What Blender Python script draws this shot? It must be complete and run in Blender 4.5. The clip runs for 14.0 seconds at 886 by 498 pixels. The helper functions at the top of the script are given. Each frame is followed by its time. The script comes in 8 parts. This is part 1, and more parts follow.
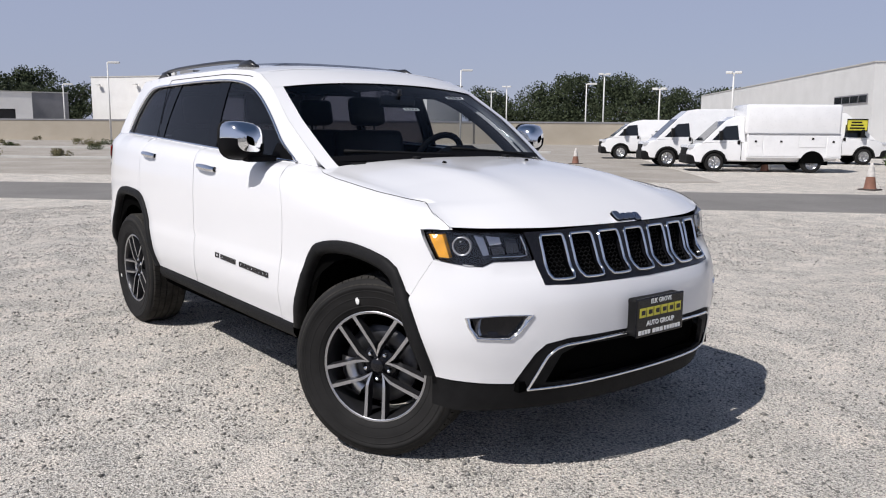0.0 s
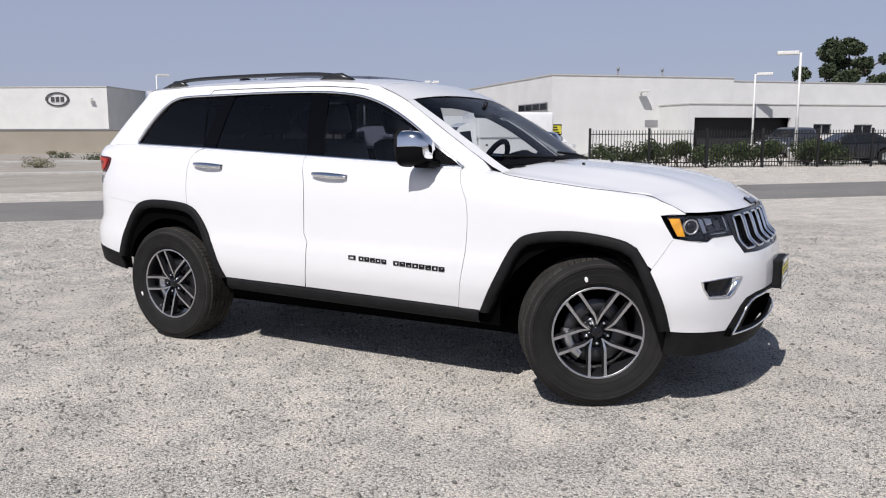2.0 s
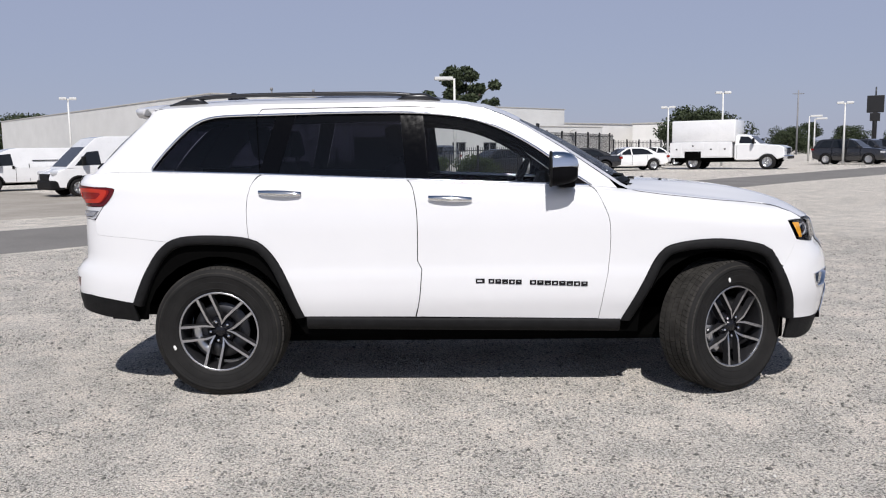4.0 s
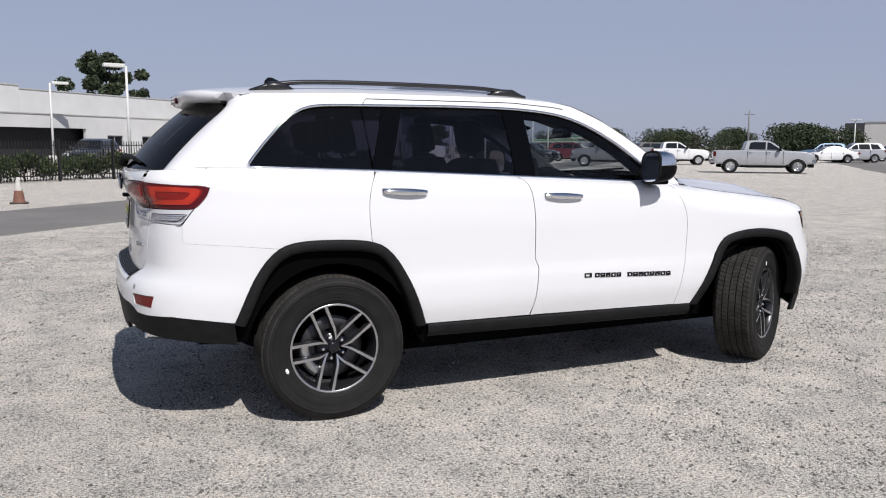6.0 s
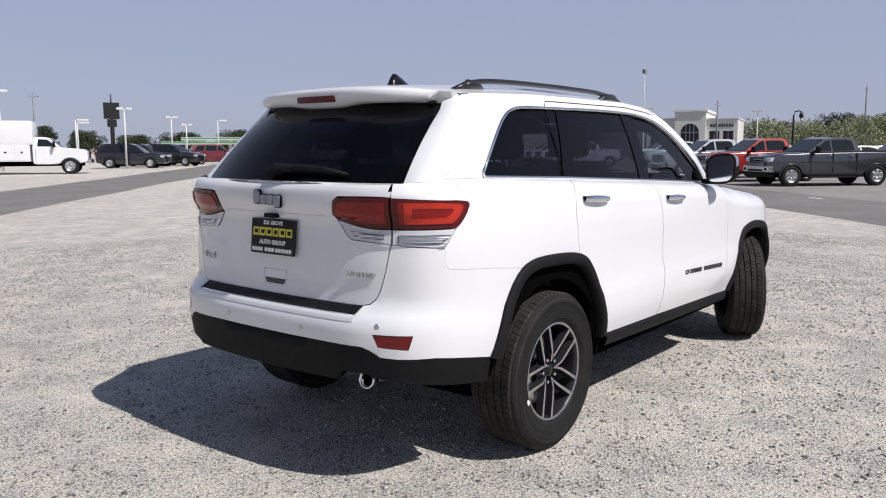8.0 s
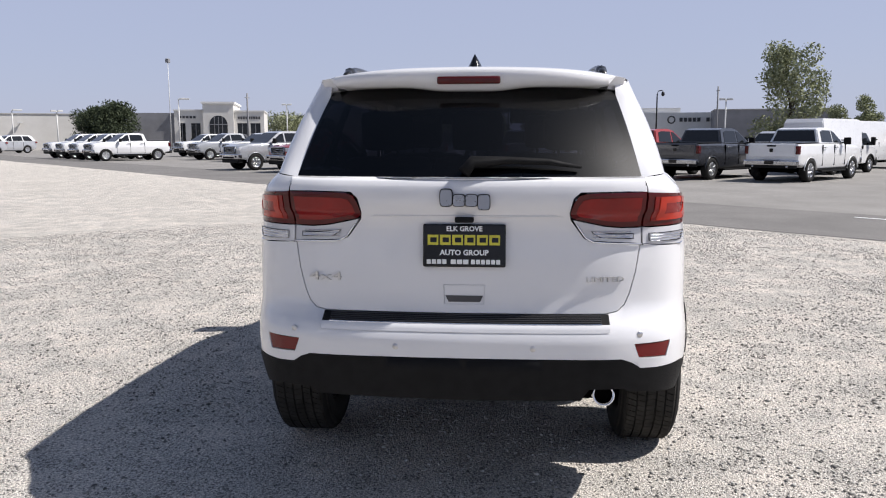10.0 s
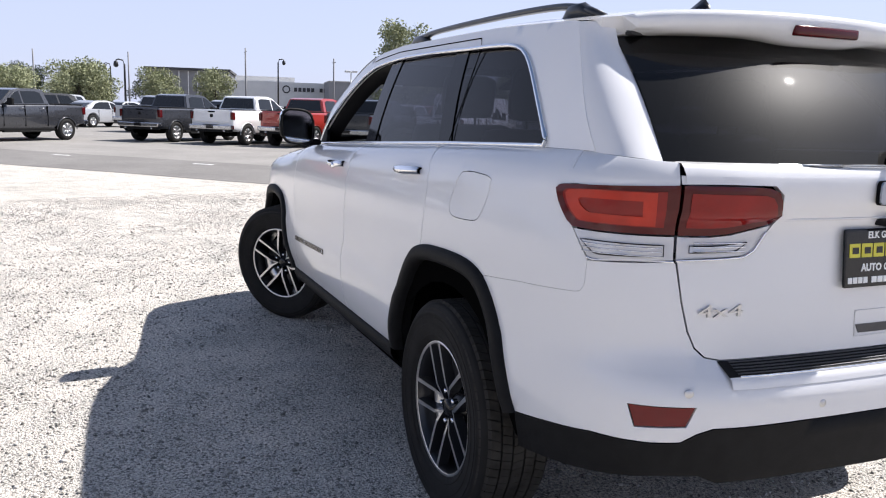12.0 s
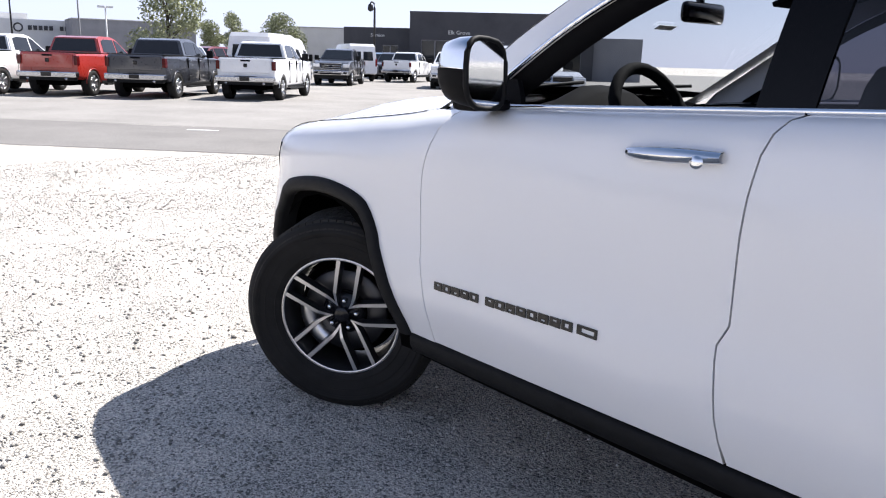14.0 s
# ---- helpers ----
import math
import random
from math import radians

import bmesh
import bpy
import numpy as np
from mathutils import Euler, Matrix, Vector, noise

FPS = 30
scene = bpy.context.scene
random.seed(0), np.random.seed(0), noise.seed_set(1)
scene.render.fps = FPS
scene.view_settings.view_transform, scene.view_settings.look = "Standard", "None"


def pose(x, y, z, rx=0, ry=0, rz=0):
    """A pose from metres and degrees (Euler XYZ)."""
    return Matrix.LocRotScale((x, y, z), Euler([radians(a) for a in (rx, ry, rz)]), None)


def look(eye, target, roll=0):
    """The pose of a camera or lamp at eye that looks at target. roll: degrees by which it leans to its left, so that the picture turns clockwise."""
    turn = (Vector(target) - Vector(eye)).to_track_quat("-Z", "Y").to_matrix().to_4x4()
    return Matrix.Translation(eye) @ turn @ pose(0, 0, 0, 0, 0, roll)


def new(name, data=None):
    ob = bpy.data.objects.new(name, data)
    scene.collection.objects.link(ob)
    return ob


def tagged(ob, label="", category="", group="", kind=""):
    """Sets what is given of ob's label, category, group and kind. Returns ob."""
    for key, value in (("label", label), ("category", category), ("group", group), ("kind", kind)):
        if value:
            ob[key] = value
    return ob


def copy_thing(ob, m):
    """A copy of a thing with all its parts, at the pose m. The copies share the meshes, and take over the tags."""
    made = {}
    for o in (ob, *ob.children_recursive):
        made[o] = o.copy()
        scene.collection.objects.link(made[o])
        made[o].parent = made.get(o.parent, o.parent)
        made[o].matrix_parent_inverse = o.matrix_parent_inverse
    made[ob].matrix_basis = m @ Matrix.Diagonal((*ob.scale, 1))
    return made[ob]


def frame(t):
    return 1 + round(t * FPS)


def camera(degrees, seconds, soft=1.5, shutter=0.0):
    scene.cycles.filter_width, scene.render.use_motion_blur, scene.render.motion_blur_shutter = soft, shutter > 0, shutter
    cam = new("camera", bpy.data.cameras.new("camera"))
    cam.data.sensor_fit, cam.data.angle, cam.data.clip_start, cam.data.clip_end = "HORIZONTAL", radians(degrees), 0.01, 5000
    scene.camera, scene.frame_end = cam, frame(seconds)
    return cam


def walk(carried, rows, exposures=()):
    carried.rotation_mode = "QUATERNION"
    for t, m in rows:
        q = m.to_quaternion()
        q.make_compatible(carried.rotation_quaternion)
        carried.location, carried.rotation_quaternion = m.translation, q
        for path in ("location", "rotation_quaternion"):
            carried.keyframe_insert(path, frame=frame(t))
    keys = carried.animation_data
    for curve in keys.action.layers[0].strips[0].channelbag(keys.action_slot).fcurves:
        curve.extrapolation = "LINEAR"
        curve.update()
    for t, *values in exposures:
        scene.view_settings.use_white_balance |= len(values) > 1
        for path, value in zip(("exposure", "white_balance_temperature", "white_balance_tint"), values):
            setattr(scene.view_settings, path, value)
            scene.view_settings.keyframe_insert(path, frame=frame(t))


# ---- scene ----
cam = camera(58.2, 14.0, soft=1.1)
PATH = [
    (0, (4.278, -2.68, 1.385), (2.73, -1.449, 1.084), 0.4),
    (0.5, (4.103, -3.141, 1.381), (2.647, -1.804, 1.077), 0.5),
    (1, (3.72, -3.633, 1.382), (2.403, -2.158, 1.08), 0.4),
    (1.5, (3.329, -4.253, 1.405), (2.183, -2.641, 1.111), 0.1),
    (2, (2.782, -4.727, 1.39), (1.826, -2.993, 1.106), -0.2),
    (2.5, (2.155, -5.198, 1.396), (1.406, -3.364, 1.124), -0.5),
    (4.8, (-1.044, -5.492, 1.438), (-0.757, -3.528, 1.194), -0.2),
    (5, (-1.301, -5.411, 1.418), (-0.926, -3.462, 1.171), 0.1),
    (5.5, (-1.957, -5.138, 1.437), (-1.369, -3.244, 1.182), 0.0),
    (6, (-2.593, -4.868, 1.445), (-1.789, -3.055, 1.186), 0.2),
    (6.5, (-3.184, -4.444, 1.47), (-2.174, -2.738, 1.202), -0.1),
    (7, (-3.786, -4.007, 1.494), (-2.581, -2.434, 1.224), -0.1),
    (7.5, (-4.241, -3.441, 1.471), (-2.862, -2.015, 1.215), -0.3),
    (8, (-4.712, -2.858, 1.465), (-3.169, -1.611, 1.21), -0.2),
    (8.2, (-4.85, -2.615, 1.446), (-3.244, -1.451, 1.188), -0.2),
    (10.3, (-5.344, 0.159, 1.472), (-3.369, 0.199, 1.158), -0.2),
    (10.5, (-5.258, 0.368, 1.487), (-3.288, 0.33, 1.146), -0.2),
    (11, (-4.942, 1.078, 1.43), (-2.999, 0.723, 1.112), 0.7),
    (11.5, (-4.513, 1.576, 1.424), (-2.631, 0.981, 1.101), 1.6),
    (12, (-3.925, 1.99, 1.422), (-2.115, 1.211, 1.082), 1.8),
    (12.5, (-3.279, 2.247, 1.417), (-1.536, 1.33, 1.068), 2.1),
    (13, (-2.546, 2.409, 1.396), (-0.871, 1.384, 1.019), 1.6),
    (13.5, (-1.869, 2.539, 1.384), (-0.27, 1.406, 0.986), 2.1),
    (14, (-1.132, 2.492, 1.349), (0.355, 1.237, 0.888), 1.7),
]
walk(cam, [(t, look(eye, target, roll)) for t, eye, target, roll in PATH],
     exposures=[(0, 0.02, 6330, 10.8), (5, -0.06, 6310, 10.6), (8, 0.03, 6330, 10.6), (10.3, 0.38, 6400, 10.8), (11.5, 0.70, 6400, 10.8), (12.5, 1.06, 6380, 10.9), (14, 1.23, 6380, 10.9)])

# ---- world and sun ----
world = bpy.data.worlds.new("sky")
scene.world = world
world.use_nodes = True
wn = world.node_tree.nodes
wl = world.node_tree.links
sky = wn.new("ShaderNodeTexSky")
sky.sky_type = "NISHITA"
sky.sun_disc = False
SUN_EL, SUN_AZ = 50.0, -86.5
sky.sun_elevation = radians(SUN_EL)
sky.sun_rotation = radians(90.0 - SUN_AZ)
sky.air_density = 1.0
sky.dust_density = 0.6
sky.ozone_density = 2.0
# thin high haze evens the clear blue out to a pale lavender grey
haze = wn.new("ShaderNodeMix")
haze.data_type = "RGBA"
up = wn.new("ShaderNodeSeparateXYZ")
wl.new(wn.new("ShaderNodeTexCoord").outputs["Generated"], up.inputs[0])
thin = wn.new("ShaderNodeMapRange")
thin.inputs["From Min"].default_value = 0.20
thin.inputs["From Max"].default_value = 0.75
thin.inputs["To Min"].default_value = 0.74
thin.inputs["To Max"].default_value = 0.02
wl.new(up.outputs["Z"], thin.inputs["Value"])
wl.new(thin.outputs[0], haze.inputs[0])
haze.inputs[7].default_value = (7.3, 7.9, 10.7, 1)
wl.new(sky.outputs[0], haze.inputs[6])
wl.new(haze.outputs[2], wn["Background"].inputs[0])
wn["Background"].inputs[1].default_value = 0.057
sun = new("sun", bpy.data.lights.new("sun", "SUN"))
sun.data.energy = 4.8
sun.data.angle = radians(0.55)
sun.data.color = (1.0, 0.95, 0.90)
_a, _e = radians(SUN_AZ), radians(SUN_EL)
sun.matrix_world = look((40 * math.cos(_a) * math.cos(_e), 40 * math.sin(_a) * math.cos(_e), 40 * math.sin(_e)), (0, 0, 0))
scene.view_settings.exposure = 0.0


# ---- materials ----
class Mat:
    """A small wrapper to lay out node materials."""

    def __init__(self, name):
        self.m = bpy.data.materials.new(name)
        self.m.use_nodes = True
        self.t = self.m.node_tree
        self.b = self.t.nodes["Principled BSDF"]

    def n(self, kind, **kw):
        node = self.t.nodes.new("ShaderNode" + kind)
        for k, v in kw.items():
            node.inputs[k].default_value = v
        return node

    def l(self, a, b):
        self.t.links.new(a, b)

    def coord(self, kind="Object"):
        return self.n("TexCoord").outputs[kind]

    def noise(self, co, scale, detail=3.0, rough=0.55):
        nd = self.n("TexNoise", Scale=scale, Detail=detail, Roughness=rough)
        self.l(co, nd.inputs["Vector"])
        return nd.outputs["Fac"]

    def ramp(self, fac, stops):
        r = self.n("ValToRGB")
        e = r.color_ramp.elements
        while len(e) < len(stops):
            e.new(0.5)
        for el, (p, c) in zip(e, stops):
            el.position = p
            el.color = (*c, 1) if len(c) == 3 else c
        self.l(fac, r.inputs[0])
        return r.outputs[0]

    def mix(self, fac, a, b, mode="MIX"):
        x = self.n("Mix")
        x.data_type = "RGBA"
        x.blend_type = mode
        for sock, v in ((x.inputs[0], fac), (x.inputs[6], a), (x.inputs[7], b)):
            if isinstance(v, (int, float)):
                sock.default_value = v
            elif isinstance(v, tuple):
                sock.default_value = (*v, 1) if len(v) == 3 else v
            else:
                self.l(v, sock)
        return x.outputs[2]

    def bump(self, height, strength, dist):
        b = self.n("Bump", Strength=strength, Distance=dist)
        self.l(height, b.inputs["Height"])
        self.l(b.outputs[0], self.b.inputs["Normal"])
        return b

    def set(self, color=None, rough=0.5, metal=0.0, coat=0.0, spec=None):
        if color is not None:
            if isinstance(color, tuple):
                self.b.inputs["Base Color"].default_value = (*color, 1)
            else:
                self.l(color, self.b.inputs["Base Color"])
        self.b.inputs["Roughness"].default_value = rough
        self.b.inputs["Metallic"].default_value = metal
        self.b.inputs["Coat Weight"].default_value = coat
        self.b.inputs["Coat Roughness"].default_value = 0.03
        if spec is not None:
            self.b.inputs["Specular IOR Level"].default_value = spec
        return self


def plain(name, color, rough=0.5, metal=0.0, coat=0.0, var=0.08, scale=6.0, bump=0.0, bscale=60.0, spec=None, rv=1.0):
    """A material with slight variation of tone and gloss at two scales."""
    k = Mat(name)
    co = k.coord()
    f = k.noise(co, scale, 4)
    lo = tuple(c * (1 - var) for c in color)
    hi = tuple(min(1, c * (1 + var)) for c in color)
    k.set(k.ramp(f, [(0.3, lo), (0.7, hi)]), rough, metal, coat, spec)
    g = k.noise(co, scale * 7, 3)
    mr = k.n("MapRange")
    mr.inputs["To Min"].default_value = max(0.02, rough - 0.06 * rv)
    mr.inputs["To Max"].default_value = min(1, rough + 0.08 * rv)
    k.l(g, mr.inputs["Value"])
    k.l(mr.outputs[0], k.b.inputs["Roughness"])
    if bump:
        k.bump(k.noise(co, bscale, 3), bump, 0.002)
    return k.m


def glass(name, tint, gloss=1.0, rough=0.01, film=0.0):
    """Tinted pane: see-through with a mirror-like surface that grows with Fresnel."""
    k = Mat(name)
    tr = k.n("BsdfTransparent")
    tr.inputs[0].default_value = (*tint, 1)
    gl = k.n("BsdfGlossy", Roughness=rough)
    gl.inputs[0].default_value = (gloss, gloss, gloss, 1)
    lw = k.n("LayerWeight")
    pw = k.n("Math")
    pw.operation = "POWER"
    pw.inputs[1].default_value = 4.5
    k.l(lw.outputs["Facing"], pw.inputs[0])
    ad = k.n("Math")
    ad.operation = "MULTIPLY_ADD"
    ad.inputs[1].default_value = 0.85
    ad.inputs[2].default_value = 0.045
    k.l(pw.outputs[0], ad.inputs[0])
    mx = k.n("MixShader")
    k.l(ad.outputs[0], mx.inputs[0])
    k.l(tr.outputs[0], mx.inputs[1])
    k.l(gl.outputs[0], mx.inputs[2])
    out = mx
    if film:
        # dust on the pane scatters a broad sheen
        dull = k.n("BsdfGlossy", Roughness=0.42)
        dull.inputs[0].default_value = (0.5, 0.5, 0.5, 1)
        out = k.n("MixShader")
        out.inputs[0].default_value = film
        k.l(mx.outputs[0], out.inputs[1])
        k.l(dull.outputs[0], out.inputs[2])
    k.l(out.outputs[0], k.t.nodes["Material Output"].inputs[0])
    return k.m


def gravel_material():
    """Trodden pale dust with small dark and light stones in it, thicker in some patches."""
    k = Mat("pale_gravel")
    co = k.coord()
    big = k.noise(co, 0.45, 8, 0.66)
    mid = k.noise(co, 2.6, 7, 0.68)
    fine = k.noise(co, 75.0, 6, 0.75)
    dust = k.ramp(big, [(0.30, (0.560, 0.527, 0.478)), (0.50, (0.622, 0.583, 0.530)), (0.70, (0.690, 0.645, 0.586))])
    # stony patches are greyer than the pinkish dust between them
    stony = k.ramp(mid, [(0.34, (0.78, 0.80, 0.80)), (0.50, (0.96, 0.96, 0.95)), (0.68, (1.12, 1.08, 1.05))])
    c = k.mix(0.80, dust, stony, "MULTIPLY")
    c = k.mix(0.80, c, k.ramp(fine, [(0.38, (0.30,) * 3), (0.60, (1.60,) * 3)]), "MULTIPLY")
    for scale, share, tone in ((55.0, 0.13, (0.15, 0.143, 0.130)), (110.0, 0.24, (0.085, 0.081, 0.075)), (80.0, 0.18, (0.68, 0.655, 0.615)), (160.0, 0.20, (0.10, 0.096, 0.088))):
        v = k.n("TexVoronoi", Scale=scale)
        k.l(co, v.inputs["Vector"])
        sep = k.n("SeparateColor")
        k.l(v.outputs["Color"], sep.inputs[0])
        # cells below a share that grows in stony patches become stones, round towards their middles
        sh = k.n("MapRange")
        sh.inputs["From Min"].default_value = 0.38
        sh.inputs["From Max"].default_value = 0.62
        sh.inputs["To Min"].default_value = share * 2.2
        sh.inputs["To Max"].default_value = share * 0.35
        k.l(mid, sh.inputs["Value"])
        lt = k.n("Math")
        lt.operation = "LESS_THAN"
        k.l(sep.outputs[0], lt.inputs[0])
        k.l(sh.outputs[0], lt.inputs[1])
        rd = k.ramp(v.outputs["Distance"], [(0.34, (0.85,) * 3), (0.46, (0.0,) * 3)])
        f = k.n("Math")
        f.operation = "MULTIPLY"
        k.l(lt.outputs[0], f.inputs[0])
        k.l(rd, f.inputs[1])
        c = k.mix(f.outputs[0], c, tone)
    k.set(c, 0.95, spec=0.15)
    v2 = k.n("TexVoronoi", Scale=120.0)
    k.l(co, v2.inputs["Vector"])
    inv = k.n("Math")
    inv.operation = "SUBTRACT"
    inv.inputs[0].default_value = 1.0
    k.l(v2.outputs["Distance"], inv.inputs[1])
    grit = k.n("Math")
    grit.operation = "MULTIPLY_ADD"
    grit.inputs[1].default_value = 1.6
    k.l(fine, grit.inputs[0])
    k.l(inv.outputs[0], grit.inputs[2])
    k.bump(grit.outputs[0], 0.8, 0.010)
    return k.m


def asphalt_material(name, lo, hi, scale=140.0):
    k = Mat(name)
    co = k.coord()
    a = k.noise(co, 0.5, 5, 0.65)
    b = k.noise(co, scale, 2)
    base = k.ramp(a, [(0.3, lo), (0.7, hi)])
    c = k.mix(0.5, base, k.ramp(b, [(0.35, (0.6,) * 3), (0.65, (1.2,) * 3)]), "MULTIPLY")
    k.set(c, 0.92, spec=0.25)
    k.bump(b, 0.4, 0.006)
    return k.m


M = {}
M["gravel"] = gravel_material()
M["asphalt"] = asphalt_material("worn_grey_asphalt", (0.165, 0.158, 0.150), (0.225, 0.216, 0.205))
M["lot"] = asphalt_material("pale_dusty_paving", (0.225, 0.216, 0.203), (0.305, 0.293, 0.276))
M["dirt"] = asphalt_material("dry_dirt", (0.28, 0.255, 0.22), (0.40, 0.37, 0.33), 30.0)
M["paint_white"] = plain("white_car_paint", (0.71, 0.71, 0.72), 0.16, 0, 0.5, 0.012, 1.2, spec=0.3, rv=0.1)
M["black_plastic"] = plain("textured_black_plastic", (0.0105, 0.0105, 0.011), 0.6, 0, 0, 0.2, 20, 0.25, 700, spec=0.11)
M["gloss_black"] = plain("gloss_black_plastic", (0.008, 0.008, 0.010), 0.16, 0, 0, 0.1, spec=0.35)
M["pillar_black"] = plain("gloss_pillar_black", (0.0015, 0.0015, 0.002), 0.10, 0, 0, 0.05, spec=0.14)
M["satin_black"] = plain("satin_black_trim", (0.006, 0.006, 0.007), 0.5, 0, 0, 0.1, spec=0.03)
M["chrome"] = plain("bright_chrome", (0.82, 0.83, 0.85), 0.07, 1.0, 0, 0.03)
M["alloy"] = plain("machined_alloy", (0.55, 0.55, 0.56), 0.30, 1.0, 0, 0.05, 14)
M["alloy_dark"] = plain("dark_painted_alloy", (0.020, 0.020, 0.022), 0.3, 0.2, 0.2, 0.1)
M["rubber"] = plain("black_tyre_rubber", (0.0145, 0.014, 0.0138), 0.75, 0, 0, 0.22, 9, 0.25, 160, spec=0.18)
M["tread"] = plain("dusty_tyre_tread", (0.036, 0.034, 0.031), 0.9, 0, 0, 0.3, 14, 0.3, 200, spec=0.1)
# near-black without gloss: the deep shade of hollows is put into this colour
M["under"] = plain("underbody_shade_black", (0.003, 0.003, 0.003), 0.95, spec=0.0)
M["glass_dark"] = glass("privacy_glass", (0.11, 0.11, 0.145), 0.6)
M["glass_rear"] = glass("tailgate_glass", (0.05, 0.05, 0.07), 0.5, 0.02, 0.02)
M["glass_mid"] = glass("light_tinted_glass", (0.68, 0.71, 0.72), 0.6)
M["glass_ws"] = glass("windscreen_glass", (0.66, 0.69, 0.71), 0.45)
M["glass_clear"] = glass("clear_lens", (0.92, 0.93, 0.95))
M["red_lens"] = plain("red_lamp_lens", (0.20, 0.007, 0.006), 0.10, 0, 0.15, 0.12, 9, spec=0.3)
M["red_lens_dark"] = plain("dark_red_lamp_lens", (0.075, 0.004, 0.005), 0.10, 0, 0.15, 0.1, spec=0.3)
M["red_bright"] = plain("orange_red_lamp_lens", (0.40, 0.026, 0.012), 0.12, 0, 0.15, 0.15, 12, spec=0.3)
M["red_reflector"] = plain("red_reflector", (0.135, 0.009, 0.009), 0.2, 0, 0.1, 0.1, 20, spec=0.3)
M["amber"] = plain("amber_reflector", (0.80, 0.36, 0.02), 0.15, 0, 0.6, 0.15, 30)
M["white_mark"] = plain("white_paint_mark", (0.8, 0.8, 0.78), 0.6)
M["yellow"] = plain("yellow_print", (0.62, 0.56, 0.05), 0.5)
M["grey_leather"] = plain("dark_grey_leather", (0.022, 0.022, 0.025), 0.5, 0, 0, 0.2, 12, 0.2, 200)
M["dash"] = plain("dull_dashboard_plastic", (0.006, 0.006, 0.007), 0.8, 0, 0, 0.15, 20, 0.2, 300, spec=0.05)
M["mirror"] = plain("mirror_glass", (0.9, 0.9, 0.92), 0.01, 1.0, 0, 0.0)
M["white_lens"] = plain("white_lamp_lens", (0.56, 0.56, 0.58), 0.10, 0.0, 0.8, 0.05, 8)
M["clear_lamp"] = plain("clear_lamp_lens", (0.50, 0.50, 0.52), 0.22, 0.55, 0.8, 0.1, 14)
M["badge"] = plain("blue_grey_badge_chrome", (0.30, 0.33, 0.40), 0.28, 1.0, 0, 0.1)
M["disc"] = plain("brake_disc_steel", (0.085, 0.085, 0.09), 0.45, 1.0, 0, 0.1)


# ---- mesh helpers ----
def part(name, bm, material, parent=None, label="", smooth=True, kind=""):
    """One bmesh as one object, under a parent where there is one."""
    me = bpy.data.meshes.new(name)
    bm.normal_update()
    bm.to_mesh(me)
    bm.free()
    for mm in material if isinstance(material, (list, tuple)) else (material,):
        me.materials.append(mm)
    if smooth:
        me.polygons.foreach_set("use_smooth", [True] * len(me.polygons))
    ob = new(name, me)
    ob.parent = parent
    return tagged(ob, label, kind=kind)


def raw(name, verts, faces, material, parent=None, label="", smooth=True, kind=""):
    me = bpy.data.meshes.new(name)
    me.from_pydata([tuple(v) for v in verts], [], [tuple(f) for f in faces])
    for mm in material if isinstance(material, (list, tuple)) else (material,):
        me.materials.append(mm)
    if smooth:
        me.polygons.foreach_set("use_smooth", [True] * len(me.polygons))
    me.update()
    ob = new(name, me)
    ob.parent = parent
    return tagged(ob, label, kind=kind)


def thing(name, label, category, group="", m=None):
    ob = new(name)
    ob.empty_display_size = 0.2
    if m is not None:
        ob.matrix_world = m
    return tagged(ob, label, category, group)


def box_bm(bm, x0, x1, y0, y1, z0, z1, bevel=0.0, m=None):
    r = bmesh.ops.create_cube(bm, size=1.0)
    vs = r["verts"]
    for v in vs:
        v.co = Vector(((x0 + x1) / 2 + v.co.x * (x1 - x0), (y0 + y1) / 2 + v.co.y * (y1 - y0), (z0 + z1) / 2 + v.co.z * (z1 - z0)))
    if bevel:
        es = list({e for v in vs for e in v.link_edges})
        out = bmesh.ops.bevel(bm, geom=es, offset=bevel, segments=2, affect="EDGES", profile=0.6)
        vs = list({v for f in out["faces"] for v in f.verts} | {v for v in vs if v.is_valid})
    if m is not None:
        for v in vs:
            v.co = m @ v.co
    return vs


def box(name, x0, x1, y0, y1, z0, z1, material, parent=None, label="", bevel=0.0, m=None, kind=""):
    bm = bmesh.new()
    box_bm(bm, x0, x1, y0, y1, z0, z1, bevel, m)
    return part(name, bm, material, parent, label, smooth=False, kind=kind)


def tube_bm(bm, pts, r, seg=8, caps=True, flat=1.0):
    """A tube along points; r: a number or one per point."""
    rs = r if isinstance(r, (list, tuple)) else [r] * len(pts)
    pts = [Vector(p) for p in pts]
    rings = []
    for i, p in enumerate(pts):
        d = (pts[min(i + 1, len(pts) - 1)] - pts[max(i - 1, 0)]).normalized()
        a = d.cross(Vector((0, 0, 1)) if abs(d.z) < 0.95 else Vector((1, 0, 0))).normalized()
        b = a.cross(d).normalized()
        rings.append([bm.verts.new(p + (a * math.cos(2 * math.pi * k / seg) + b * flat * math.sin(2 * math.pi * k / seg)) * rs[i]) for k in range(seg)])
    for q, w in zip(rings, rings[1:]):
        for k in range(seg):
            bm.faces.new((q[k], q[(k + 1) % seg], w[(k + 1) % seg], w[k]))
    if caps:
        bm.faces.new(rings[0][::-1])
        bm.faces.new(rings[-1])


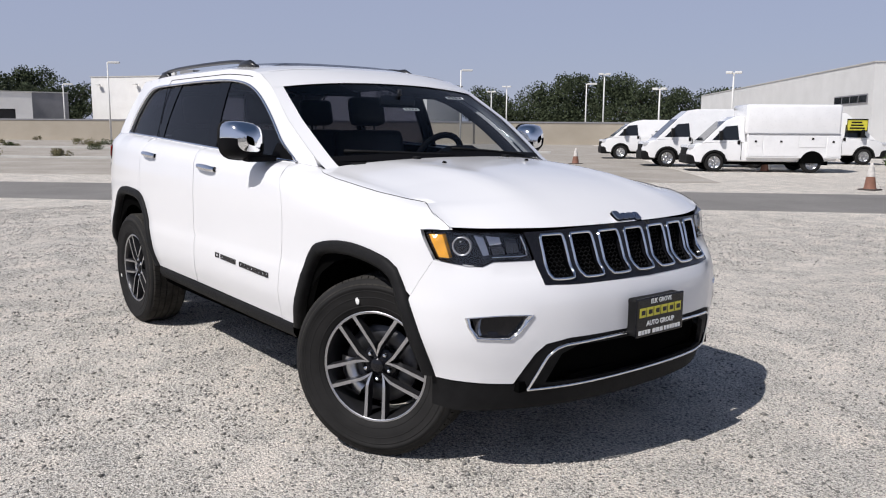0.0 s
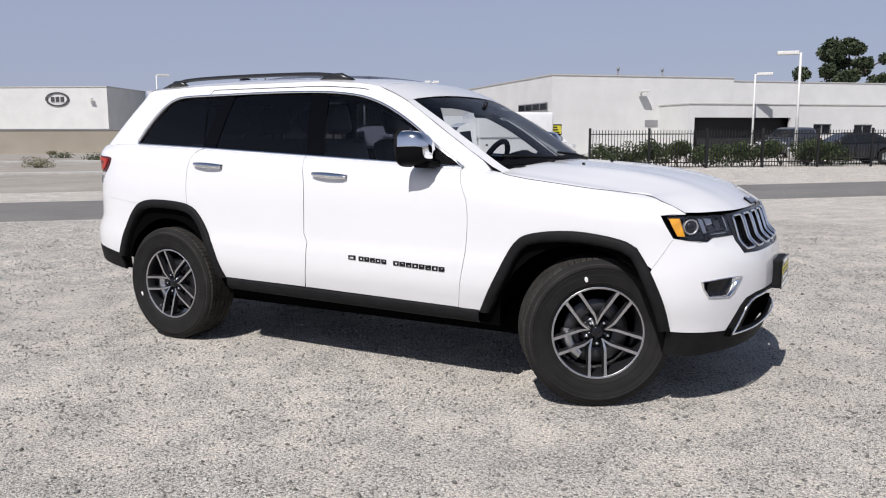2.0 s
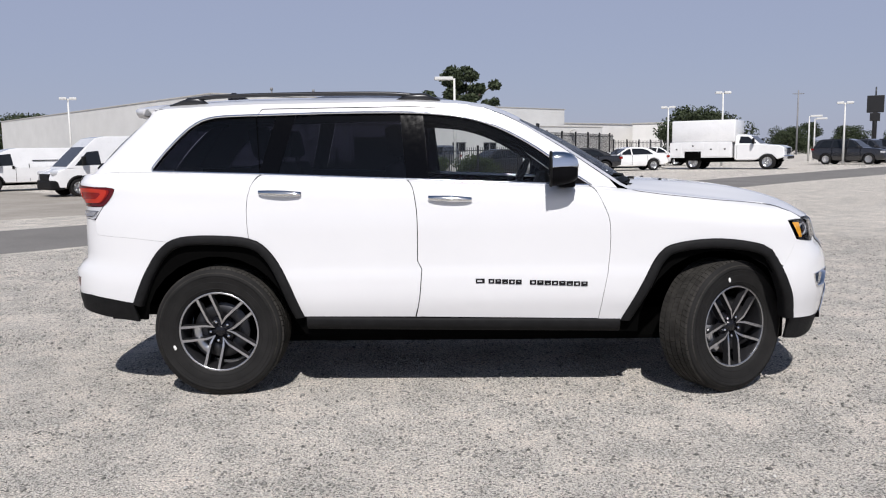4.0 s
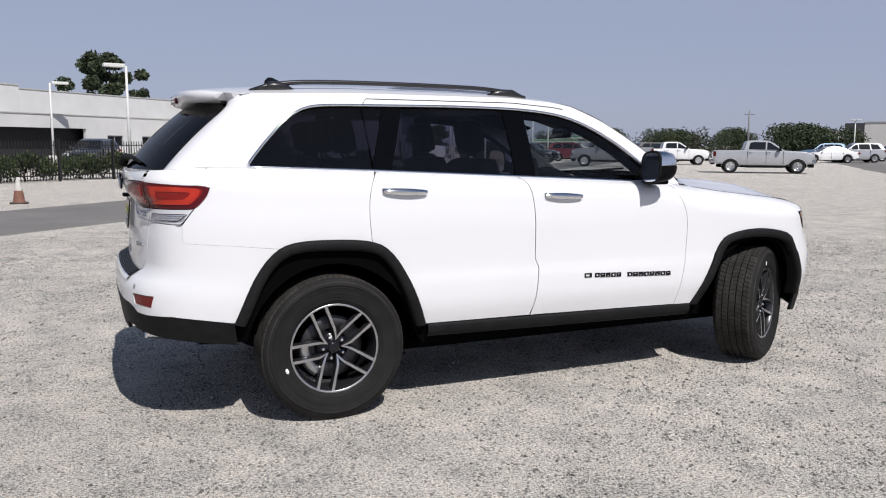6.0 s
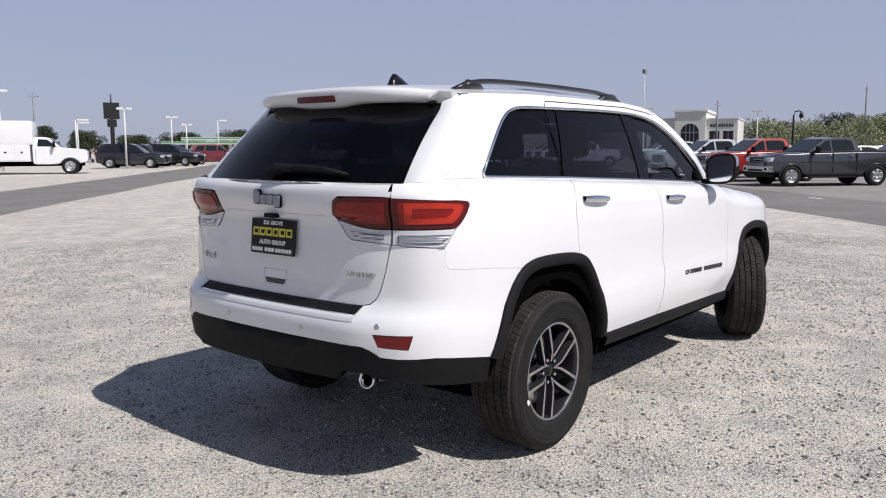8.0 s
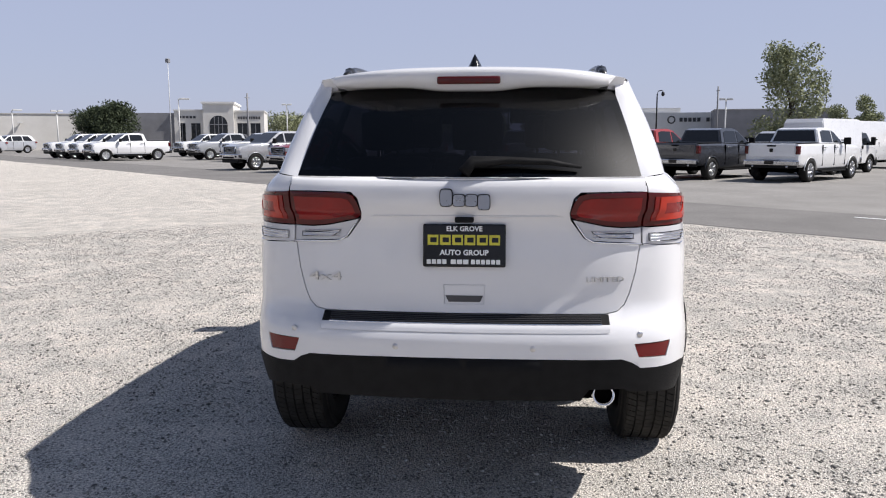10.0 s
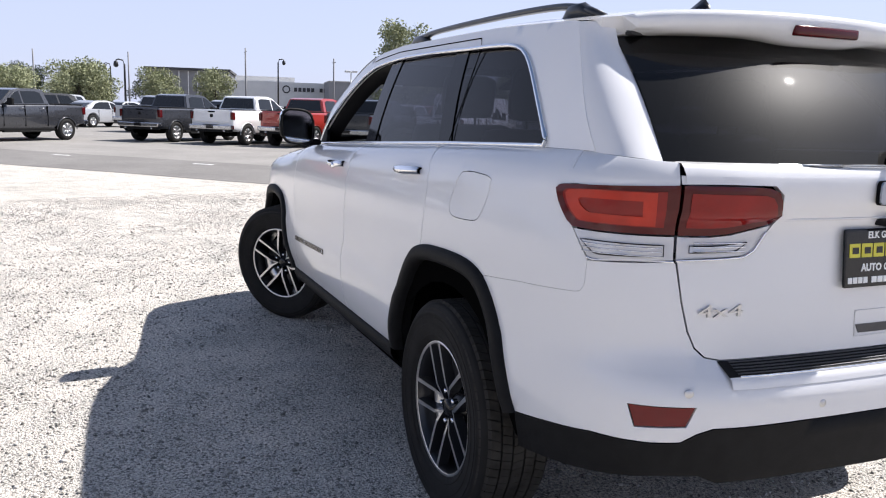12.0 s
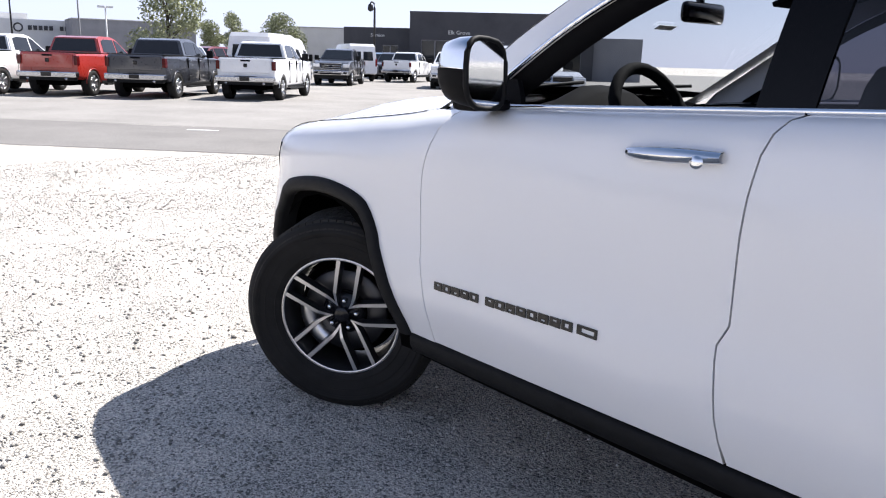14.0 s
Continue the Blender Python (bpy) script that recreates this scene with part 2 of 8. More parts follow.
def lathe_bm(bm, profile, seg=48, axis="y", m=None):
    """Turns a profile of (radius, offset) about an axis through the origin."""
    rings = []
    for r, h in profile:
        ring = []
        for k in range(seg):
            a = 2 * math.pi * k / seg
            c, s = r * math.cos(a), r * math.sin(a)
            co = Vector((c, h, s)) if axis == "y" else Vector((c, s, h))
            ring.append(bm.verts.new(m @ co if m else co))
        rings.append(ring)
    for q, w in zip(rings, rings[1:]):
        for k in range(seg):
            bm.faces.new((q[k], w[k], w[(k + 1) % seg], q[(k + 1) % seg]))
    return rings


def lerp(table, x):
    return float(np.interp(x, [p[0] for p in table], [p[1] for p in table]))


def smooth_curve(pts, step=0.03):
    """A Catmull-Rom line through points, at about even steps; corners stay where a point is given twice."""
    pts = [np.array(p, float) for p in pts]
    runs, cur = [], [pts[0]]
    for p in pts[1:]:
        if np.allclose(p, cur[-1]):
            runs.append(cur)
            cur = [p]
        else:
            cur.append(p)
    runs.append(cur)
    out = []
    for run in runs:
        if len(run) < 2:
            continue
        ext = [2 * run[0] - run[1], *run, 2 * run[-1] - run[-2]]
        for i in range(1, len(ext) - 2):
            p0, p1, p2, p3 = ext[i - 1 : i + 3]
            n = max(1, int(np.linalg.norm(p2 - p1) / step))
            for k in range(n):
                t = k / n
                out.append(0.5 * (2 * p1 + (p2 - p0) * t + (2 * p0 - 5 * p1 + 4 * p2 - p3) * t * t + (3 * p1 - p0 - 3 * p2 + p3) * t**3))
        out.append(run[-1])
    keep = [out[0]]
    for p in out[1:]:
        if np.linalg.norm(p - keep[-1]) > 1e-4:
            keep.append(p)
    return keep

# ---- ground, drives and the paved lot ----
def slant(p, q):
    """World place from p along the drives and q across them; the drives run at 45 degrees to the parked car."""
    return ((p - q) / math.sqrt(2), (p + q) / math.sqrt(2))


def strip(name, p0, p1, q0, q1, z, material, label, cat, n=60, wob=0.25, seed=0):
    """A long low slab with an uneven, feathered edge."""
    bm = bmesh.new()
    rows = []
    for i in range(n + 1):
        p = p0 + (p1 - p0) * i / n
        a = wob * (noise.noise((p * 0.13, seed, 0)) + 0.5 * noise.noise((p * 0.7, seed, 3)))
        b = wob * (noise.noise((p * 0.13, seed + 9, 0)) + 0.5 * noise.noise((p * 0.7, seed + 9, 3)))
        cross = [(q0 + a - 0.08, -0.02), (q0 + a, z), (q1 + b, z), (q1 + b + 0.08, -0.02)]
        rows.append([bm.verts.new((*slant(p, q), h)) for q, h in cross])
    for r, s in zip(rows, rows[1:]):
        for k in range(3):
            bm.faces.new((r[k], s[k], s[k + 1], r[k + 1]))
    bmesh.ops.recalc_face_normals(bm, faces=bm.faces[:])
    ob = part(name, bm, material, None, "", smooth=False)
    return tagged(ob, label, cat, kind="structure")


bm = bmesh.new()
bmesh.ops.create_grid(bm, x_segments=40, y_segments=40, size=1500)
tagged(part("ground", bm, M["gravel"], smooth=False), "pale crushed-stone gravel ground, dry and sunlit", "ground", kind="structure")
strip("road_far", -160, 260, 9.25, 13.3, 0.012, M["asphalt"], "narrow worn grey asphalt drive across the gravel", "road", 120)
strip("road_near", -160, 160, -12.0, -8.3, 0.012, M["asphalt"], "worn grey asphalt drive beside the truck lot", "road", 120, seed=4)
strip("pavement_lot", -160, 160, -140, -12.1, 0.006, M["lot"], "pale dusty paved lot where trucks are parked", "pavement", 80, seed=7)

# ---- the parked car: body surfaces ----
# x ahead, y to its left, z up; the half outline from the middle of the nose to the middle of the tail
OUTLINE = [(2.30, 0), (2.292, 0.2), (2.265, 0.4), (2.215, 0.55), (2.145, 0.68), (2.05, 0.79), (1.92, 0.872), (1.72, 0.920), (1.4, 0.938), (1.0, 0.94),
           (0.5, 0.945), (0, 0.948), (-0.5, 0.948), (-1.0, 0.945), (-1.5, 0.935), (-1.9, 0.912), (-2.1, 0.885), (-2.24, 0.835), (-2.34, 0.75),
           (-2.405, 0.62), (-2.435, 0.48), (-2.45, 0.25), (-2.455, 0)]
SIDE_D = [(0.15, 0.09), (0.30, 0.06), (0.40, 0.045), (0.46, 0.034), (0.525, 0.014), (0.56, 0.006), (0.60, 0.001), (0.65, 0.0), (0.715, 0.001), (0.755, 0.009), (0.85, 0.011), (1.00, 0.013), (1.08, 0.019), (1.20, 0.036), (1.4, 0.05)]
FRONT_D = [(0.15, 0.16), (0.25, 0.09), (0.33, 0.05), (0.42, 0.025), (0.52, 0.008), (0.60, 0.0), (0.70, 0.0), (0.77, 0.012), (0.815, 0.04), (0.86, 0.085), (0.95, 0.115), (1.03, 0.15), (1.1, 0.2)]
REAR_D = [(0.20, 0.09), (0.33, 0.035), (0.45, 0.008), (0.58, -0.012), (0.66, -0.024), (0.74, -0.024), (0.764, -0.014), (0.778, 0.012), (0.798, 0.05), (0.86, 0.058), (0.98, 0.060), (1.12, 0.072), (1.165, 0.068), (1.19, 0.04), (1.25, 0.028), (1.29, 0.04), (1.4, 0.09)]
ROLL = [(-2.46, 1.27, 1.31, 0.02), (-2.3, 1.25, 1.32, 0.04), (-2.1, 1.22, 1.33, 0.075), (-1.87, 1.20, 1.327, 0.10), (-1.2, 1.17, 1.302, 0.10), (0, 1.14, 1.245, 0.10),
        (0.6, 1.12, 1.215, 0.105), (0.8, 1.09, 1.205, 0.14), (1.0, 1.04, 1.185, 0.18), (1.5, 0.99, 1.125, 0.185), (1.88, 0.955, 1.075, 0.13), (2.03, 0.97, 1.06, 0.09), (2.15, 1.0, 1.05, 0.05), (2.30, 1.0, 1.045, 0.03)]
ROLL_V = 0.16
ROLL_Q = [(-2.0, 42.0), (-1.6, 90.0)]


def _dense():
    pts = np.array(smooth_curve(OUTLINE, 0.02))
    seg = np.linalg.norm(np.diff(pts, axis=0), axis=1)
    s = np.r_[0, np.cumsum(seg)]
    tan = np.gradient(pts, s, axis=0)
    nrm = np.stack([-tan[:, 1], tan[:, 0]], 1) * -1
    nrm /= np.linalg.norm(nrm, axis=1)[:, None]
    if nrm[0, 0] < 0:
        nrm = -nrm
    return pts, s, nrm


OUT_P, OUT_S, OUT_N = _dense()
S_END = float(OUT_S[-1])


def _tab(table, x, col=1):
    return float(np.interp(x, [p[0] for p in table], [p[col] for p in table]))


def sx(x):
    """Distance along the outline at which the flank has this x."""
    return float(np.interp(-x, -OUT_P[:, 0], OUT_S))


def sf(y):
    """Distance along the nose at which the outline has this y."""
    k = OUT_P[:, 0] > 1.4
    return float(np.interp(abs(y), OUT_P[k, 1], OUT_S[k])) * (1 if y >= 0 else -1)


def sr(y):
    """Distance from the tail's middle at which the outline has this y."""
    k = OUT_P[:, 0] < -1.0
    return float(np.interp(abs(y), OUT_P[k, 1][::-1], (S_END - OUT_S[k])[::-1])) * (1 if y >= 0 else -1)


def xr(r):
    """The x of the outline at this distance from the tail's middle."""
    return float(np.interp(S_END - r, OUT_S, OUT_P[:, 0]))


# outer ends of the tail lamps, at the upper tip and at the foot
tip_r = S_END - sx(-2.064)
low_r = tip_r - 0.142


def vtop(s):
    return _tab(ROLL, float(np.interp(abs(s), OUT_S, OUT_P[:, 0]))) + ROLL_V


def zv(s, z):
    """The height coordinate of a place at z."""
    x = float(np.interp(abs(s), OUT_S, OUT_P[:, 0]))
    zs, zi = _tab(ROLL, x), _tab(ROLL, x, 2)
    qm = math.radians(_tab(ROLL_Q, x))
    return z if z <= zs else zs + ROLL_V * math.asin(min(1, (z - zs) / (zi - zs)) * math.sin(qm)) / qm


def shell(s, v, off=0.0):
    """A place on the body; s negative: the right-hand side. off: out of the surface, in plan."""
    a = abs(s)
    x, y = np.interp(a, OUT_S, OUT_P[:, 0]), np.interp(a, OUT_S, OUT_P[:, 1])
    nx, ny = np.interp(a, OUT_S, OUT_N[:, 0]), np.interp(a, OUT_S, OUT_N[:, 1])
    zs, zi, dd = _tab(ROLL, x), _tab(ROLL, x, 2), _tab(ROLL, x, 3)
    z = min(v, zs)
    wf, wr = max(nx, 0) ** 2, max(-nx, 0) ** 2
    d = _tab(FRONT_D, z) * wf + _tab(REAR_D, z) * wr + _tab(SIDE_D, z) * (1 - wf - wr)
    if v > zs:
        qm = math.radians(_tab(ROLL_Q, x))
        q = min(1.0, (v - zs) / ROLL_V) * qm
        d += dd * (1 - math.cos(q)) / (1 - math.cos(qm))
        z = zs + (zi - zs) * math.sin(q) / math.sin(qm)
    d -= off
    return np.array([x - nx * d, (y - ny * d) * (1 if s >= 0 else -1), z])


def shell_rear(r, v, off=0.0):
    return shell((S_END - abs(r)) * (1 if r >= 0 else -1), v, off)


from mathutils.geometry import delaunay_2d_cdt


def inside(poly, pts):
    """Which points lie in a polygon."""
    poly, pts = np.asarray(poly, float), np.asarray(pts, float)
    a, b = poly, np.roll(poly, -1, 0)
    x, y = pts[:, 0][:, None], pts[:, 1][:, None]
    up = (a[:, 1] > y) != (b[:, 1] > y)
    with np.errstate(divide="ignore", invalid="ignore"):
        cx = a[:, 0] + (y - a[:, 1]) * (b[:, 0] - a[:, 0]) / (b[:, 1] - a[:, 1])
    return ((x < cx) & up).sum(1) % 2 == 1


def inset(poly, d):
    """A polygon drawn in by d."""
    p = np.asarray(poly, float)
    area = np.sum(p[:, 0] * np.roll(p[:, 1], -1) - np.roll(p[:, 0], -1) * p[:, 1])
    if area < 0:
        p = p[::-1]
    e1, e2 = p - np.roll(p, 1, 0), np.roll(p, -1, 0) - p
    n = np.stack([-(e1[:, 1] + e2[:, 1]), e1[:, 0] + e2[:, 0]], 1)
    n /= np.linalg.norm(n, axis=1)[:, None] + 1e-9
    return p + n * d


def dense(poly, step=0.03):
    out = []
    for a, b in zip(poly, list(poly[1:]) + [poly[0]]):
        a, b = np.array(a, float), np.array(b, float)
        n = max(1, int(np.linalg.norm(b - a) / step))
        out += [a + (b - a) * k / n for k in range(n)]
    keep = [out[0]]
    for p in out[1:]:
        if np.linalg.norm(p - keep[-1]) > 2e-3:
            keep.append(p)
    if np.linalg.norm(keep[-1] - keep[0]) < 2e-3:
        keep.pop()
    return keep


def panel(name, outline, mapf, material, parent, label="", holes=(), step=0.045, gap=0.0025, thick=0.018, off=0.0):
    """A body panel: an outline in a surface's own coordinates, filled with a fine mesh, laid on the surface, with returned edges."""
    ring = inset(dense(outline), gap)
    cuts = [inset(dense(h), -gap) for h in holes]
    lo, hi = ring.min(0), ring.max(0)
    gx, gy = np.arange(lo[0] + step / 2, hi[0], step), np.arange(lo[1] + step / 2, hi[1], step * 0.7)
    grid = np.array([(a + (step / 2 if j % 2 else 0), b) for j, b in enumerate(gy) for a in gx])
    edge = np.concatenate([ring, *cuts])
    if len(grid):
        ok = inside(ring, grid)
        for c in cuts:
            ok &= ~inside(c, grid)
        grid = grid[ok]
    if len(grid):
        far = np.min(np.linalg.norm(grid[:, None] - edge[None], axis=2), axis=1) > step * 0.38
        grid = grid[far]
    pts = np.concatenate([edge, grid]) if len(grid) else edge
    edges, k = [], 0
    for c in (ring, *cuts):
        edges += [(k + i, k + (i + 1) % len(c)) for i in range(len(c))]
        k += len(c)
    co, _, tris, *_ = delaunay_2d_cdt([Vector(p) for p in pts], edges, [], 0, 1e-6)
    co = np.array([tuple(c) for c in co])
    tri = np.array([tuple(t) for t in tris])
    mid = co[tri].mean(1)
    ok = inside(ring, mid)
    for c in cuts:
        ok &= ~inside(c, mid)
    tri = tri[ok]
    top = np.array([mapf(a, b, off) for a, b in co])
    out = np.array([mapf(a, b, off + 0.01) for a, b in co]) - top
    n = np.cross(top[tri[:, 1]] - top[tri[:, 0]], top[tri[:, 2]] - top[tri[:, 0]])
    flip = (n * out[tri].mean(1)).sum(1) < 0
    tri[flip] = tri[flip][:, ::-1]
    count = {}
    for t in tri:
        for a, b in ((t[0], t[1]), (t[1], t[2]), (t[2], t[0])):
            count[(a, b)] = count.get((a, b), 0) + 1
    rim = [(a, b) for (a, b) in count if (b, a) not in count]
    verts, faces, low = list(top), [tuple(t) for t in tri], {}
    for i in {v for e in rim for v in e}:
        low[i] = len(verts)
        verts.append(np.array(mapf(*co[i], off - thick)))
    twin = {}
    for i in low:
        twin[i] = len(verts)
        verts.append(top[i])
    faces += [(twin[b], twin[a], low[a], low[b]) for a, b in rim]
    return raw(name, verts, faces, material, parent, label)


def flank(sd):
    """The body side as a surface of (x, v); sd: 1 left, -1 right."""
    return lambda x, v, off=0.0: shell(sd * sx(x), min(v, vtop(sx(x))), off)


def belt(x):
    p = shell(sx(x), vtop(sx(x)))
    return abs(p[1]), p[2]


def house(sd):
    """The side of the glasshouse as a surface of (x, z)."""

    def f(x, z, off=0.0):
        yb, zb = belt(min(max(x, -2.2), 1.0))
        h = z - zb
        y = yb - 0.20 * h - 0.30 * h * abs(h)
        return np.array([x, (y + off) * sd, z + off * 0.25])

    return f


ARCH_R = [(-1.965, 0.555), (-1.865, 0.77), (-1.77, 0.895), (-1.66, 0.948), (-1.46, 0.957), (-1.25, 0.937), (-1.14, 0.87), (-1.04, 0.71), (-0.945, 0.47)]
ARCH_F = [(1.925, 0.43), (1.875, 0.60), (1.785, 0.79), (1.705, 0.865), (1.46, 0.904), (1.225, 0.884), (1.115, 0.825), (1.01, 0.635), (0.905, 0.435)]
CUT_F = [(0.775, 0.445), (0.80, 0.60), (0.823, 0.72), (0.836, 0.85), (0.838, 0.965), (0.825, 1.05), (0.785, 1.14), (0.745, 1.25)]
CUT_B = [(-0.285, 0.466), (-0.262, 0.58), (-0.252, 0.68), (-0.246, 0.75), (-0.246, 0.75), (-0.270, 0.80), (-0.270, 0.80), (-0.268, 1.0), (-0.275, 1.12), (-0.295, 1.22), (-0.33, 1.30)]
CUT_R = [(-1.252, 0.937), (-1.262, 1.06), (-1.255, 1.18), (-1.22, 1.27), (-1.19, 1.33)]


def top_line(x0, x1, n=16):
    return [(x, vtop(sx(x))) for x in np.linspace(x0, x1, n)]


def shoulder(x):
    """How far the bonnet wraps down over the fender's shoulder."""
    return lerp([(0.90, 0.0), (0.96, 0.018), (1.02, 0.036), (1.15, 0.042), (1.5, 0.040), (1.68, 0.022), (1.78, 0.0)], x)


def crv(pts, step=0.04):
    return [tuple(p) for p in smooth_curve(pts, step)]


def put_text(name, body, size, m, material, parent, depth=0.002, align="CENTER", bold=0.0):
    cu = bpy.data.curves.new(name, "FONT")
    cu.body, cu.size, cu.extrude, cu.align_x, cu.align_y = body, size, depth, align, "CENTER"
    cu.resolution_u = 2
    cu.offset = bold
    tmp = bpy.data.objects.new(name, cu)
    scene.collection.objects.link(tmp)
    me = bpy.data.meshes.new_from_object(tmp.evaluated_get(bpy.context.evaluated_depsgraph_get()))
    bpy.data.objects.remove(tmp)
    me.materials.clear()
    me.materials.append(material)
    ob = new(name, me)
    ob.parent = parent
    ob.matrix_local = m
    return ob


def frame_at(o, right, up):
    """A pose with x to the right, y up and z out."""
    r, u = Vector(right).normalized(), Vector(up)
    n = r.cross(u).normalized()
    u = n.cross(r)
    return Matrix((r, u, n)).transposed().to_4x4() if o is None else Matrix.Translation(o) @ Matrix((r, u, n)).transposed().to_4x4()


def loop_tube(name, pts, r, material, parent, closed=True, flat=1.0, seg=6):
    """A round bead along a line in space."""
    bm = bmesh.new()
    pts = [Vector(p) for p in pts]
    n = len(pts)
    rings = []
    for i, p in enumerate(pts):
        a, b = (pts[(i - 1) % n], pts[(i + 1) % n]) if closed else (pts[max(i - 1, 0)], pts[min(i + 1, n - 1)])
        d = (b - a).normalized()
        u = d.cross(Vector((0, 0, 1)) if abs(d.z) < 0.9 else Vector((1, 0, 0))).normalized()
        w = u.cross(d)
        rings.append([bm.verts.new(p + (u * math.cos(2 * math.pi * k / seg) + w * math.sin(2 * math.pi * k / seg)) * r) for k in range(seg)])
    for i in range(n if closed else n - 1):
        q, w = rings[i], rings[(i + 1) % n]
        for k in range(seg):
            bm.faces.new((q[k], q[(k + 1) % seg], w[(k + 1) % seg], w[k]))
    bmesh.ops.recalc_face_normals(bm, faces=bm.faces[:])
    return part(name, bm, material, parent)


def ribbon(name, rows, material, parent, label="", closed=False):
    """A surface through rows of points."""
    verts = [p for r in rows for p in r]
    n = len(rows[0])
    faces = []
    for i in range(len(rows) - (0 if closed else 1)):
        for k in range(n - 1):
            a, b = i * n + k, ((i + 1) % len(rows)) * n + k
            faces.append((a, a + 1, b + 1, b))
    me_ob = raw(name, verts, faces, material, parent, label)
    bm = bmesh.new()
    bm.from_mesh(me_ob.data)
    bmesh.ops.recalc_face_normals(bm, faces=bm.faces[:])
    bm.to_mesh(me_ob.data)
    bm.free()
    return me_ob


main_car = thing("suv", "glossy white SUV with black trim and turned front wheels on gravel", "car")
W, K, CH = M["paint_white"], M["black_plastic"], M["chrome"]

# near-black sheet paints shade into the panel gaps, open at the wheel arches
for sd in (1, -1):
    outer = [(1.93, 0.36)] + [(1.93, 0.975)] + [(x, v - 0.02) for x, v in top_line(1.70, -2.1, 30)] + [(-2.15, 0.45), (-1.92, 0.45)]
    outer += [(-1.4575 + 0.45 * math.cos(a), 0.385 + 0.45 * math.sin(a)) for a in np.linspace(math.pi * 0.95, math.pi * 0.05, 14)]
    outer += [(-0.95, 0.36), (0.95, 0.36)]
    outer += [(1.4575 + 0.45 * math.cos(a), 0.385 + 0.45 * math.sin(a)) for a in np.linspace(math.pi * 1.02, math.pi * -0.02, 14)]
    panel("gap_shade_sheet", outer, flank(sd), M["under"], main_car, step=0.09, gap=0, thick=0.0, off=-0.022)

for sd in (1, -1):
    fl = flank(sd)
    arch_r, arch_f, cut_f, cut_b, cut_r = crv(ARCH_R), crv(ARCH_F), crv(CUT_F), crv(CUT_B), crv(CUT_R)
    # front fender
    tf = [(x, v - shoulder(x)) for x, v in top_line(0.745, 1.80, 30)]
    fend = cut_f[:-1] + [(0.745, vtop(sx(0.745)))] + tf[1:] + [(1.87, 1.064), (1.977, 1.014), (1.975, 1.004), (1.925, 1.003), (1.862, 0.994), (1.925, 0.888), (1.83, 0.74)]
    fend += [p for p in arch_f if p[0] < 1.812]
    panel("front_fender", fend, fl, W, main_car, gap=0.0005)
    panel("fender_flange", [(1.70, 1.0), (1.86, 0.992), (1.93, 1.0), (1.99, 1.006), (1.96, 1.03), (1.88, 1.062), (1.70, 1.09)], fl, W, main_car, gap=0, thick=0, off=-0.004)
    # doors
    door = cut_b[:-1] + [(x, v) for x, v in top_line(-0.325, 0.735, 14)] + cut_f[::-1][2:]
    panel("front_door", [p for p in door if p[1] <= vtop(sx(p[0])) + 1e-3], fl, W, main_car)
    lowr = [(-0.945, 0.472), (-0.29, 0.466)]
    door = lowr + cut_b[1:-1] + top_line(-0.335, -1.185, 14) + cut_r[::-1][2:] + [p for p in arch_r if p[0] > -1.245][:-1]
    panel("rear_door", [p for p in door if p[1] <= vtop(sx(p[0])) + 1e-3], fl, W, main_car)
    # rear quarter, with the fuel flap on the left
    quart = [p for p in cut_r if p[1] < vtop(sx(p[0])) - 0.01] + top_line(-1.20, -2.08, 14) + [(-2.12, 1.247), (-2.064, 1.241), (xr(tip_r - 0.022), 1.195), (xr(tip_r - 0.080), 1.13), (xr(low_r), 1.053), (xr(low_r + 0.002), 0.985), (xr(low_r + 0.014), 0.967), (xr(low_r + 0.03), 0.963), (-1.95, 0.946), (-1.735, 0.923)]
    quart += [p for p in arch_r if -1.735 < p[0] < -1.26]
    flap = crv([(-1.725, 1.218), (-1.690, 1.227), (-1.555, 1.224), (-1.515, 1.214), (-1.488, 1.180), (-1.466, 1.125), (-1.474, 1.092), (-1.515, 1.077), (-1.63, 1.080), (-1.675, 1.092), (-1.702, 1.13)] + [(-1.722, 1.19), (-1.718, 1.222)], 0.014)[:-1]
    panel("rear_quarter", quart, fl, W, main_car, gap=0.0005, holes=[flap] if sd > 0 else [])
    if sd > 0:
        panel("fuel_flap", flap, fl, W, main_car, gap=0.002)
    # sill cladding
    rows = []
    for x in np.linspace(-0.93, 0.90, 20):
        zt = 0.470 - 0.015 * (x + 0.93)
        a = shell(sd * sx(x), zt, 0.004)
        rows.append([shell(sd * sx(x), zt + 0.002, -0.02), a, shell(sd * sx(x), zt - 0.012, 0.012), shell(sd * sx(x), zt - 0.040, 0.016), shell(sd * sx(x), zt - 0.066, 0.006), shell(sd * sx(x), zt - 0.086, -0.035), shell(sd * sx(x), zt - 0.096, -0.12)])
    ribbon("sill_trim", rows, K, main_car, "textured black plastic sill trim")
    # arch flares and liners
    for arch, cx, nm in ((arch_r, -1.4575, "rear"), (arch_f, 1.4575, "front")):
        rows, liner = [], []
        for i, (x, z) in enumerate(arch):
            d = np.array([cx - x, 0.40 - z])
            L = np.linalg.norm(d)
            u = d / L
            q = lambda k, off: shell(sd * sx(x + u[0] * k), z + u[1] * k, off)
            rows.append([q(-0.004, -0.004), q(-0.002, 0.012), q(0.008, 0.020), q(0.033, 0.022), q(0.049, 0.016), q(0.055, 0.0), q(0.053, -0.06)])
            inner = q(0.040, 0.0)
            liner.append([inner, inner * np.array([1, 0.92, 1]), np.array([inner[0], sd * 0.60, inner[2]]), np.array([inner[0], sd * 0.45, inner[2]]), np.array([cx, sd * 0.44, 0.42])])
